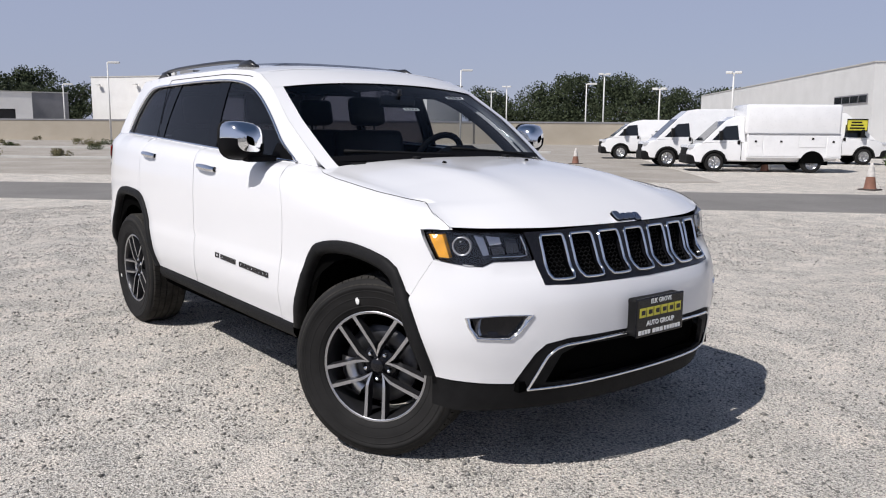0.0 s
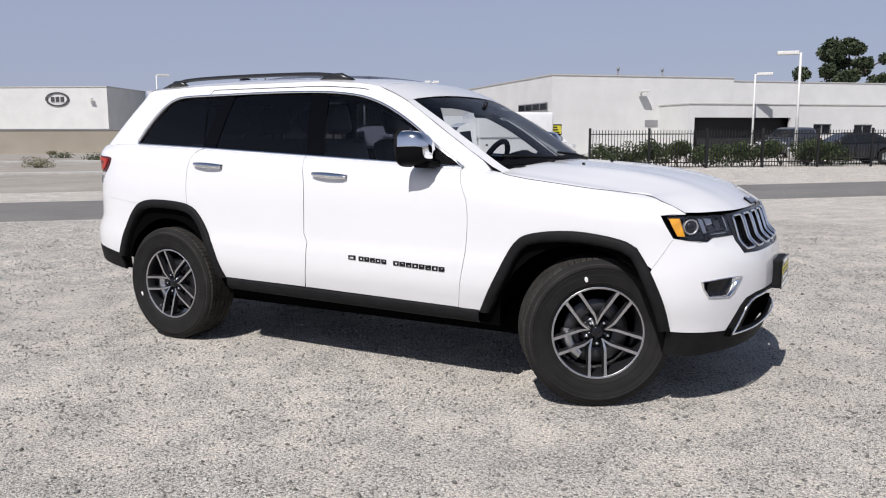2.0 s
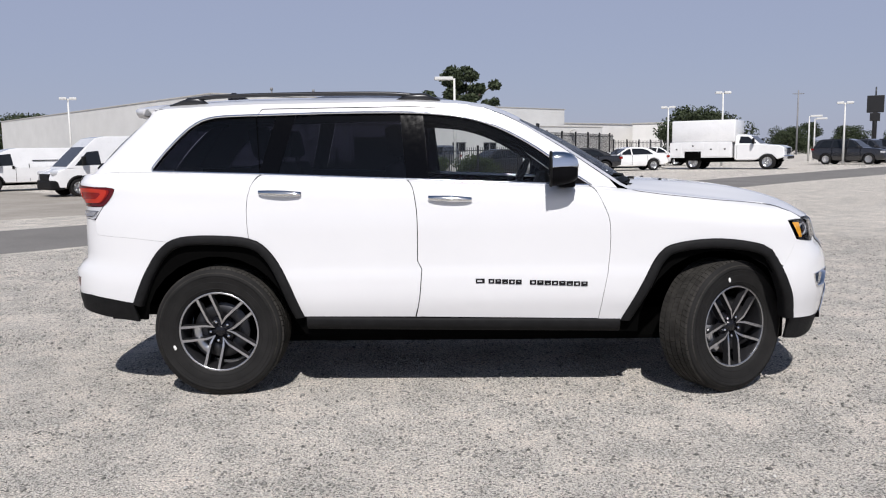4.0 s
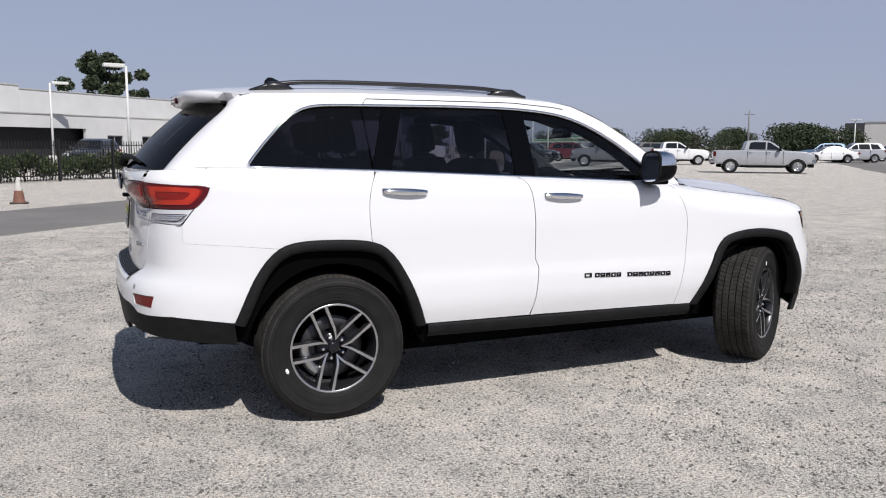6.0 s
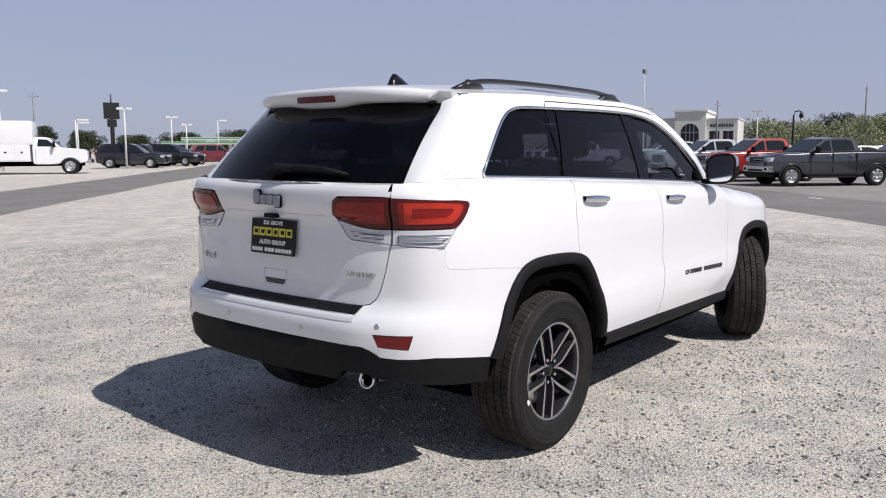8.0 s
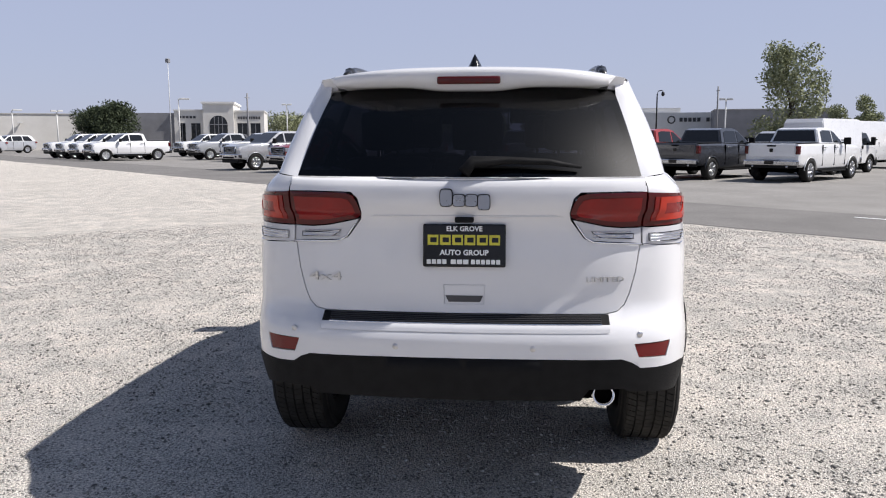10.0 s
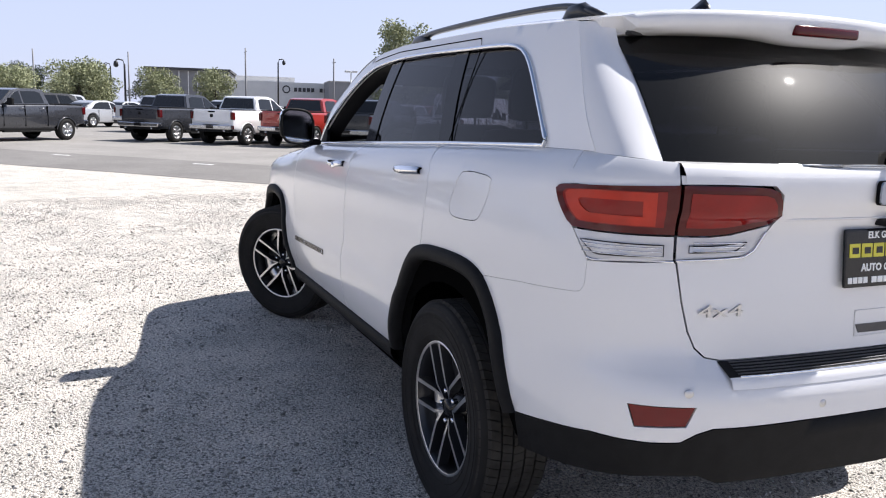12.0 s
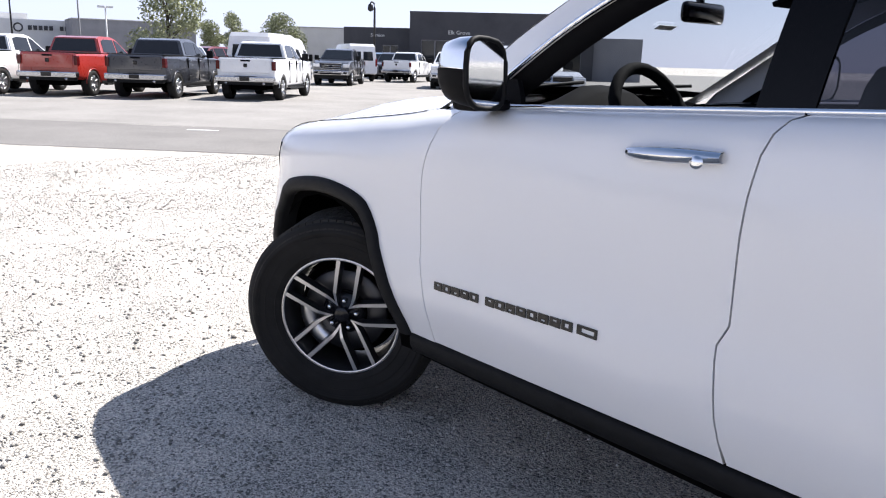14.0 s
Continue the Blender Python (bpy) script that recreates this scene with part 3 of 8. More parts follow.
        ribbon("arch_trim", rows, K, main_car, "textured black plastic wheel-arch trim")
        # liner blackened to stand for the deep shade inside the arch
        ribbon("wheel_liner", liner, M["under"], main_car, "wheel-arch liner, near-black for deep shade")

# front bumper, one piece
fb = [(0.998, 0.424), (0.93, 0.420), (0.80, 0.415), (0.668, 0.413), (0.625, 0.48), (0.588, 0.535), (0.545, 0.572), (0.445, 0.590), (0.2, 0.592)]
fbt = [(0.2, 0.792), (0.40, 0.792), (0.545, 0.797), (0.572, 0.885), (0.755, 0.884), (0.80, 0.865), (0.925, 0.877), (sx(1.925), 0.888)]
s_cut = [(sx(1.83), 0.74)] + [(sx(x), z) for x, z in arch_f if x > 1.812][::-1]
outline = [(-s, v) for s, v in fb] + [(s, v) for s, v in fb[::-1]] + [(s, v) for s, v in s_cut[::-1][1:]] + [(s, v) for s, v in fbt[::-1]] + [(-s, v) for s, v in fbt] + [(-s, v) for s, v in s_cut[:-1]]
fog = crv([(0.862, 0.678), (0.862, 0.678), (0.72, 0.690), (0.60, 0.690), (0.60, 0.690), (0.655, 0.62), (0.69, 0.595), (0.69, 0.595), (0.82, 0.598), (0.82, 0.598), (0.850, 0.64)], 0.03)
panel("front_bumper", outline, shell, W, main_car, gap=0.0005, holes=[fog, [(-s, v) for s, v in fog]], step=0.05)
# black lower bumper and grille backing
lowb = [(1.02, 0.43), (0.93, 0.420), (0.80, 0.415), (0.668, 0.413), (0.625, 0.48), (0.588, 0.535), (0.545, 0.572), (0.445, 0.590), (0.0, 0.592)]
lowo = [(s, v) for s, v in lowb] + [(-s, v) for s, v in lowb[::-1][1:]] + [(-1.035, 0.30), (-0.9, 0.285), (-0.5, 0.30), (0.5, 0.30), (0.9, 0.285), (1.035, 0.30)]
low_hole = [(0.53, 0.41), (0.47, 0.525), (0.40, 0.552), (-0.40, 0.552), (-0.47, 0.525), (-0.53, 0.41)]
panel("lower_bumper", lowo, shell, K, main_car, "textured black plastic lower bumper", holes=[low_hole], step=0.06, off=-0.004)
panel("lower_grille", [(s * 1.03, v) for s, v in low_hole], shell, M["under"], main_car, step=0.08, off=-0.05)
for sd in (1, -1):
    loop_tube("chrome_strip", [shell(sd * s, v, 0.006) for s, v in crv([(0.608, 0.388), (0.575, 0.45), (0.535, 0.525), (0.50, 0.553), (0.46, 0.564), (0.2, 0.575), (0.0, 0.577)], 0.04)], 0.0065, CH, main_car, closed=False)
    loop_tube("chrome_strip", [shell(sd * s, v, 0.006) for s, v in crv([(0.612, 0.386), (0.443, 0.391), (0.2, 0.395), (0, 0.396)], 0.04)], 0.006, CH, main_car, closed=False)
    # fog lamp recess with its chrome surround
    fo = [(sd * s, v) for s, v in fog]
    c = np.mean(fo, 0)
    ring = lambda k, off: [shell(c[0] + (s - c[0]) * k, c[1] + (v - c[1]) * k, off) for s, v in dense(fo)]
    rows = [ring(1.02, -0.004), ring(1.0, 0.006), ring(0.93, 0.004), ring(0.86, -0.02), ring(0.72, -0.07)]
    ribbon("fog_surround", [list(r) for r in zip(*rows)] + [[r[0] for r in rows]], CH, main_car, "chrome fog-lamp surround")
    panel("fog_recess", [(c[0] + (s - c[0]) * 0.88, c[1] + (v - c[1]) * 0.88) for s, v in fo], shell, M["gloss_black"], main_car, off=-0.03, thick=0.0, gap=0)
    bm = bmesh.new()
    p = shell(sd * 0.80, 0.637, -0.028)
    lathe_bm(bm, [(0.001, 0.006), (0.025, 0.004), (0.034, 0)], 16, "y", frame_at(p, (0, -1, 0), (0, 0, 1)) @ pose(0, 0, 0, 90, 0, 0))
    part("fog_lamp", bm, CH, main_car, "round fog lamp")

# grille: black surround, seven chrome-framed slots with dark mesh
gr = [(0.612, 0.990), (0.30, 0.998), (0.0, 1.0)]
gro = [(s, v) for s, v in gr] + [(-s, v) for s, v in gr[::-1][1:]] + [(-0.578, 0.905), (-0.548, 0.797), (0.0, 0.790), (0.548, 0.797), (0.578, 0.905)]
slots = []
for i in range(-3, 4):
    cx = i * 0.157
    w = 0.060
    lean = 0.012 * i / 3
    slots.append([(cx + k * w * a + lean * (v - 0.895) / 0.08, v) for k, a, v in ((-1, 0.86, 0.978), (1, 0.86, 0.978), (1, 1, 0.968), (1, 0.98, 0.835), (1, 0.8, 0.818), (-1, 0.8, 0.818), (-1, 0.98, 0.835), (-1, 1, 0.968))])
panel("grille_surround", gro, shell, M["gloss_black"], main_car, "gloss black grille surround", holes=slots, step=0.05, gap=0.001, off=0.002)
panel("grille_backing", [(s * 0.97, 0.895 + (v - 0.895) * 0.95) for s, v in gro], shell, M["under"], main_car, step=0.08, off=-0.05, thick=0)
for sl in slots:
    loop_tube("grille_ring", [shell(s, v, 0.006) for s, v in crv(list(sl) + [sl[0]], 0.012)[:-1]], 0.0066, CH, main_car, seg=8)
    c = np.mean(sl, 0)
    bm = bmesh.new()
    for r in range(11):
        v = 0.826 + r * 0.0148
        pts = [Vector(shell(c[0] + a * 0.050, v + (0.0045 if (k + r) % 2 else -0.0045), -0.016)) for k, a in enumerate(np.linspace(-1, 1, 9))]
        tube_bm(bm, pts, 0.0026, 4, False)
    part("grille_mesh", bm, K, main_car, "black honeycomb grille mesh")

# headlamps
HL = [(1.046, 0.992), (0.98, 1.001), (0.80, 0.997), (0.618, 0.986), (0.618, 0.986), (0.60, 0.94), (0.584, 0.888), (0.584, 0.888), (0.755, 0.886), (0.755, 0.886), (0.80, 0.868), (0.86, 0.868), (0.925, 0.880), (0.975, 0.888), (0.975, 0.888), (1.01, 0.94)]
for sd in (1, -1):
    lamp = [(sd * s, v) for s, v in crv(HL, 0.04)]
    c = np.array([sd * 0.8, 0.935])
    hl = panel("headlight", lamp, shell, M["gloss_black"], main_car, "headlight in a black housing behind a clear lens", off=-0.045, thick=0, gap=0.001)
    rows = [[shell(s, v, o) for o in (0.004, -0.045)] for s, v in lamp]
    ribbon("housing", rows + rows[:1], M["gloss_black"], hl)
    panel("lens", lamp, shell, M["glass_clear"], hl, "clear lens", off=0.004, thick=0.0, gap=0.002).visible_shadow = False
    am = [(1.030, 0.982), (0.972, 0.984), (0.938, 0.897), (0.982, 0.899)]
    panel("side_reflector", [(sd * s, v) for s, v in am], shell, M["amber"], hl, "amber side reflector", off=-0.004, gap=0.0, thick=0.03)
    for s0, r in ((0.893, 0.034),):
        p = Vector(shell(sd * s0, 0.940, -0.028))
        q = Vector(shell(sd * s0, 0.940, 0.05))
        d = (q - p).normalized()
        mm = Matrix.Translation(p) @ d.to_track_quat("Z", "Y").to_matrix().to_4x4()
        bm = bmesh.new()
        lathe_bm(bm, [(r * 1.12, -0.01), (r * 1.12, 0.012), (r * 1.02, 0.016), (r * 0.90, 0.008)], 24, "z", mm)
        part("lamp_bezel", bm, M["clear_lamp"], hl, "silver ring round the projector")
        bm = bmesh.new()
        lathe_bm(bm, [(r * 0.90, 0.002), (r * 0.75, 0.012), (r * 0.45, 0.019), (r * 0.01, 0.021)], 24, "z", mm)
        part("projector", bm, M["gloss_black"], hl, "dark glass projector lens")
    for po, mt in (([(0.845, 0.980), (0.800, 0.972), (0.782, 0.935), (0.770, 0.905), (0.800, 0.902), (0.822, 0.940)], M["alloy"]), ([(0.790, 0.978), (0.725, 0.972), (0.715, 0.945), (0.770, 0.940)], M["clear_lamp"]),
                   ([(0.765, 0.935), (0.712, 0.938), (0.700, 0.908), (0.752, 0.905)], M["alloy_dark"]), ([(0.705, 0.966), (0.645, 0.960), (0.630, 0.912), (0.688, 0.910)], M["alloy_dark"])):
        panel("reflector", [(sd * a, v) for a, v in po], shell, mt, hl, "faceted silver reflector", off=-0.026, thick=0.018, gap=0.001, step=0.03)
    loop_tube("chrome_edge", [shell(sd * s, v, -0.01) for s, v in crv([(0.628, 0.975), (0.61, 0.94), (0.60, 0.902), (0.70, 0.900), (0.76, 0.898)], 0.04)], 0.004, CH, hl, closed=False)

# bonnet
NU, NW = 33, 40
rows = []
XT = float(np.interp(0.945, OUT_S, OUT_P[:, 0]))
for i in range(NW):
    w = i / (NW - 1)
    row = []
    xs = 0.96 + (XT - 0.96) * w
    e = shell(sx(xs), min(vtop(sx(xs)), 1.5))
    if xs > 1.80:
        e = shell(sx(xs), float(np.interp(xs, [1.80, 1.87, XT], [vtop(sx(1.80)), 1.064, 1.014])))
    for j in range(NU):
        u = -1 + 2 * j / (NU - 1)
        f = shell(u * 0.945, 1.003, 0.0)
        r = np.array([1.075 - 0.115 * abs(u) ** 2.2, u * abs(shell(sx(0.96), vtop(sx(0.96)))[1]), 1.236 - 0.045 * abs(u) ** 2.5])
        x = r[0] + (f[0] - r[0]) * w
        side = np.array([e[0], e[1] * u, e[2]])
        y = side[1] * (1 - w**6) + f[1] * w**6
        g = 0.36 * w + 0.64 * w**4.5
        zc = 1.236 + (f[2] - 1.236) * g
        ze = e[2]
        z = ze + (zc - ze) * (1 - abs(u) ** 2.6)
        bulge = 0.012 * math.exp(-((abs(u) - 0.55) / 0.12) ** 2) * math.sin(math.pi * min(1, w * 1.05)) ** 0.7
        xx = x * (1 - abs(u) ** 8) + e[0] * abs(u) ** 8
        row.append(np.array([xx, y * 0.998, z + bulge + 0.001]))
    lip = [shell(sx(xs), vtop(sx(xs)) - shoulder(xs) * q, 0.001) for q in (1, 0.75, 0.5, 0.25)] if xs <= 1.80 else [e] * 4
    if shoulder(xs) < 1e-4:
        lip = [row[-1]] * 4
    rows.append([p * np.array([1, -1, 1]) for p in lip] + row + lip[::-1])
ribbon("bonnet", rows, W, main_car)
for c in (0, -1):
    loop_tube("bonnet_seam", [r[c] + np.array([0, 0, 0.0015]) for r in rows[1:]], 0.0012, M["under"], main_car, closed=False, seg=4)
ribbon("bonnet_inner", [[p * np.array([0.99, 0.97, 1]) - np.array([0, 0, 0.035]) for p in r] for r in rows], M["under"], main_car)

# black lower rear bumper, white rear bumper, tailgate
rb_top_half = [(sr(0.0), 0.803), (sr(0.3), 0.803), (sr(0.54), 0.804), (sr(0.588), 0.813), (sr(0.618), 0.838), (sr(0.640), 0.882), (sr(0.662), 0.96), (sr(0.681), 1.057), (sr(0.686), 1.062), (low_r, 1.051), (low_r + 0.002, 0.985), (low_r + 0.014, 0.967), (low_r + 0.03, 0.963), (S_END - sx(-1.95), 0.946), (S_END - sx(-1.74), 0.923)]
rb_arch = [(S_END - sx(x), z) for x, z in arch_r if x <= -1.75][::-1]
rb_low = [(S_END - sx(-1.965), 0.56), (S_END - sx(-2.12), 0.585), (S_END - sx(-2.25), 0.603), (sr(0.72), 0.603), (sr(0.655), 0.608), (sr(0.62), 0.632), (sr(0.58), 0.648), (sr(0.3), 0.650), (0.0, 0.650)]
ro = rb_top_half + rb_arch + rb_low + [(-r, v) for r, v in rb_low[::-1][1:]] + [(-r, v) for r, v in rb_arch[::-1]] + [(-r, v) for r, v in rb_top_half[::-1][:-1]]
refl = [(sr(0.770), 0.702), (sr(0.625), 0.704), (sr(0.645), 0.650), (sr(0.755), 0.642)]
panel("rear_bumper", ro, shell_rear, W, main_car, gap=0.0005, holes=[refl, [(-r, v) for r, v in refl]], step=0.055)
lo = [(r, v) for r, v in rb_low] + [(-r, v) for r, v in rb_low[::-1][1:]]
bot = [(S_END - sx(-1.95), 0.44), (S_END - sx(-2.15), 0.465), (sr(0.70), 0.505), (sr(0.60), 0.508), (sr(0.55), 0.485), (0.0, 0.478)]
bot_r = bot[:2] + [(sr(0.70), 0.505), (sr(0.615), 0.516), (sr(0.595), 0.528), (sr(0.47), 0.528), (sr(0.44), 0.484), (0.0, 0.478)]
lo += [(-r, v) for r, v in bot_r] + [(r, v) for r, v in bot[::-1][1:]]
panel("lower_bumper", lo, shell_rear, K, main_car, "textured black plastic lower rear bumper", step=0.06, off=0.002)
for sd in (1, -1):
    panel("bumper_reflector", [(sd * r, v) for r, v in refl], shell_rear, M["red_reflector"], main_car, "red bumper reflector", off=-0.003, thick=0.02, gap=0.003)
# step pad with ribs on the bumper top
def pad_at(y, v, up=0.006):
    p = shell_rear(sr(y), v)
    return np.array([p[0], y, p[2] + up])


span = np.linspace(-0.54, 0.54, 31)
ribbon("step_pad", [[pad_at(y, v) for v in (0.7985, 0.792, 0.786, 0.780, 0.774, 0.768)] for y in span], M["black_plastic"], main_car, "ribbed black bumper step pad")
ribbon("bumper_lip", [[pad_at(y, v, h) for v, h in ((0.769, 0.007), (0.763, 0.006), (0.756, 0.002), (0.750, -0.002))] for y in span], W, main_car)
for k, v in enumerate((0.795, 0.790, 0.785, 0.780, 0.775, 0.7695)):
    loop_tube("pad_rib", [pad_at(y, v, 0.007) for y in np.linspace(-0.51, 0.51, 20)], 0.0036 if k == 5 else 0.0024, CH if k == 5 else M["disc"], main_car, closed=False)
# tailgate
gate = [(sr(0.0), 0.805), (sr(0.538), 0.806), (sr(0.586), 0.815), (sr(0.616), 0.840), (sr(0.637), 0.884), (sr(0.659), 0.962), (sr(0.678), 1.06), (sr(0.683), 1.068), (sr(0.487), 1.0762), (sr(0.4515), 1.0885), (sr(0.398), 1.1575), (sr(0.3912), 1.185), (sr(0.4030), 1.239), (sr(0.4285), 1.2612), (sr(0.688), 1.2660), (sr(0.690), 1.325), (sr(0.33), 1.325)]
gate += [(0.0, 1.325)]
go = gate + [(-r, v) for r, v in gate[::-1][1:-1]]
panel("tailgate", go, lambda r, v, off=0.0: shell_rear(r, min(v, vtop(S_END - abs(r))), off), W, main_car, step=0.045, gap=0.0012)
# tail lamps: red upper part, clear lower part, split at the gate line


def scaled(po, kr, kv, dr=0.0, dv=0.0):
    """An outline drawn in about its middle."""
    lo, hi = np.min(po, 0), np.max(po, 0)
    c = (lo + hi) / 2
    return [(c[0] + dr + (r - c[0]) * kr, c[1] + dv + (v - c[1]) * kv) for r, v in po]


for sd in (1, -1):
    def both(po):
        return [(sd * r, v) for r, v in po]
    seam_o, seam_i = sr(0.6885), sr(0.6835)
    up = crv([(seam_o, 1.263), (S_END - sx(-2.145), 1.256), (tip_r - 0.012, 1.247), (tip_r, 1.232), (tip_r - 0.018, 1.19), (tip_r - 0.058, 1.146), (tip_r - 0.082, 1.132), (seam_o, 1.130), (seam_o, 1.130)] + [(seam_o, 1.261)], 0.02)
    iu = crv([(seam_i, 1.263), (sr(0.452), 1.259), (sr(0.420), 1.249), (sr(0.402), 1.222), (sr(0.391), 1.185), (sr(0.394), 1.172), (sr(0.41), 1.160), (sr(0.45), 1.152), (sr(0.53), 1.136), (sr(0.60), 1.130), (seam_i, 1.130), (seam_i, 1.130)] + [(seam_i, 1.261)], 0.02)
    dn = [(seam_o, 1.128), (tip_r - 0.084, 1.130), (tip_r - 0.112, 1.095), (low_r + 0.002, 1.062), (low_r - 0.02, 1.056), (seam_o, 1.066)]
    idn = [(seam_i, 1.128), (sr(0.60), 1.128), (sr(0.53), 1.134), (sr(0.45), 1.150), (sr(0.405), 1.158), (sr(0.428), 1.122), (sr(0.455), 1.092), (sr(0.487), 1.078), (seam_i, 1.068)]
    fine = dict(thick=0.03, gap=0.002, step=0.022)
    tl = panel("tail_light", both(up), shell_rear, M["red_lens_dark"], main_car, "red tail light with a clear lower lens", off=0.005, **fine)
    panel("lamp_inner", both(iu), shell_rear, M["red_lens_dark"], tl, off=0.005, **fine)
    for po, kr, kv in ((up, 0.82, 0.70), (iu, 0.85, 0.68)):
        panel("red_field", both(scaled(po, kr, kv)), shell_rear, M["red_lens"], tl, "bright red lens", off=0.0085, thick=0.006, gap=0, step=0.02)
    panel("light_ring", both(scaled(up, 0.72, 0.66, 0.006)), shell_rear, M["red_bright"], tl, "orange-red light ring", holes=[both(scaled(up, 0.50, 0.30, 0.0))], off=0.0115, thick=0.005, gap=0, step=0.018)
    for po, kr, kv, dv in ((dn, 0.80, 0.46, -0.004), (idn, 0.62, 0.30, -0.012)):
        panel("clear_lens", both(po), shell_rear, M["white_lens"], tl, "clear reversing lens", off=0.003, **fine)
        lens = scaled(po, kr, kv, 0.018 if po is idn else 0.0, dv)
        panel("reflector", both(lens), shell_rear, M["clear_lamp"], tl, "bright silver reflector", off=0.006, thick=0.004, gap=0, step=0.022)
        r0, r1 = min(p[0] for p in lens) + 0.006, max(p[0] for p in lens) - 0.012
        vm = np.mean([p[1] for p in lens])
        for dz in (-0.011, 0.0, 0.010):
            loop_tube("reflector_rib", [shell_rear(sd * r, vm + dz, 0.008) for r in np.linspace(r0, r1, 6)], 0.0018, CH, tl, closed=False, seg=4)
        loop_tube("lens_edge", [shell_rear(sd * r, v, 0.007) for r, v in dense(lens, 0.02)], 0.0016, M["gloss_black"], tl, seg=4)
    loop_tube("lamp_base", [shell_rear(sd * r, v, 0.006) for r, v in crv([(sr(0.42), 1.140), (sr(0.455), 1.092), (sr(0.487), 1.076), (seam_i, 1.067)], 0.03)], 0.003, CH, tl, closed=False)
    loop_tube("lamp_base", [shell_rear(sd * r, v, 0.006) for r, v in ((seam_o, 1.064), (low_r - 0.02, 1.056), (low_r, 1.060))], 0.003, CH, tl, closed=False)

# glasshouse sides
ROOF_Z = [(-2.0, 1.690), (-1.8, 1.705), (-1.3, 1.722), (-0.3, 1.722), (0.0, 1.700), (0.12, 1.678)]
A_EDGE = [(0.12, 1.678), (0.32, 1.592), (0.55, 1.452), (0.75, 1.318), (0.90, 1.215)]
DLO = [(0.745, 1.213), (0.62, 1.295), (0.464, 1.410), (0.35, 1.483), (0.228, 1.548), (0.10, 1.598), (-0.05, 1.632), (-0.30, 1.654), (-0.7, 1.660), (-1.1, 1.656), (-1.40, 1.652), (-1.52, 1.640), (-1.60, 1.608), (-1.68, 1.545), (-1.78, 1.44), (-1.85, 1.355), (-1.855, 1.345)]


def belt_z(x):
    return belt(x)[1]


for sd in (1, -1):
    hs = house(sd)
    rear_edge = crv([(-2.11, belt_z(-2.1) + 0.002), (-2.035, 1.42), (-1.945, 1.54), (-1.882, 1.62), (-1.835, 1.68), (-1.825, 1.70)], 0.05)
    outer = [(x, belt_z(x) + 0.001) for x in np.linspace(0.90, -2.10, 40)] + rear_edge + [(x, lerp(ROOF_Z, x)) for x in np.linspace(-1.80, 0.10, 30)] + crv(A_EDGE, 0.05)[:-1]
    dlo = crv(DLO, 0.04) + [(x, belt_z(x) + 0.005) for x in np.linspace(-1.85, 0.74, 30)]
    panel("pillar_frame", outer, hs, W, main_car, holes=[dlo], step=0.05, gap=0.0, thick=0.03)
    loop_tube("window_chrome", [hs(x, z, 0.004) for x, z in dense(dlo, 0.04)], 0.0082, CH, main_car, seg=6)
    # panes and black pillars between them
    def column(xb, xt):
        return [(xb + (xt - xb) * k, belt_z(xb) + 0.012 + (1.665 - belt_z(xb) - 0.012) * k) for k in (0, 0.5, 1)]
    def clip(poly, lo, hi):
        """The part of the window opening between two leaning lines."""
        out = []
        for x, z in dense(poly, 0.03):
            k = (z - 1.27) / 0.39
            a, b = lo[0] + (lo[1] - lo[0]) * k, hi[0] + (hi[1] - hi[0]) * k
            out.append((min(max(x, a), b), z))
        return out
    marks = [(-2.0, -2.0), (-1.218, -1.112), (-1.105, -0.995), (-0.335, -0.375), (-0.200, -0.238), (0.9, 0.9)]
    # the driver's window is down
    for i, (nm, mat, lb) in enumerate((("quarter_window", M["glass_dark"], "dark privacy glass"), ("pillar_cover", M["pillar_black"], "gloss black pillar cover"), ("rear_window", M["glass_dark"], "dark privacy glass"), ("pillar_cover", M["pillar_black"], "gloss black pillar cover"), ("front_window", M["glass_mid"], "lightly tinted glass"))):
        if nm == "front_window" and sd > 0:
            continue
        pn = panel(nm, clip(dlo, marks[i], marks[i + 1]), hs, mat, main_car, lb, step=0.07, gap=0.001, thick=0.0 if "window" in nm else 0.01, off=-0.010 if "window" in nm else -0.006)
    # dark lining behind the front pillar
    ft = crv(DLO[:8], 0.05)
    ribbon("pillar_lining", [[hs(x, z, -0.014), hs(x - 0.015, z - 0.020, -0.026), hs(x - 0.022, z - 0.028, -0.08)] for x, z in ft], M["satin_black"], main_car)
    # roof side seam
    loop_tube("roof_seam", [hs(x, lerp(ROOF_Z, x) - 0.030, 0.001) for x in np.linspace(0.05, -1.20, 20)] + [hs(-1.235, 1.65, 0.001), hs(-1.20, belt_z(-1.2), 0.001)], 0.0022, M["under"], main_car, closed=False, seg=4)

# roof skin
RC = [(-2.0, 1.742), (-1.8, 1.764), (-1.5, 1.780), (-1.2, 1.785), (-0.6, 1.782), (-0.2, 1.764), (0.0, 1.745), (0.17, 1.715)]


def roof(x, y, lift=0.0):
    ye = abs(house(1)(x, lerp(ROOF_Z, x))[1])
    zc, ze = lerp(RC, x), lerp(ROOF_Z, x)
    u = min(1, abs(y) / ye)
    return np.array([x, y, ze + (zc - ze) * (1 - u**3.2) + lift])


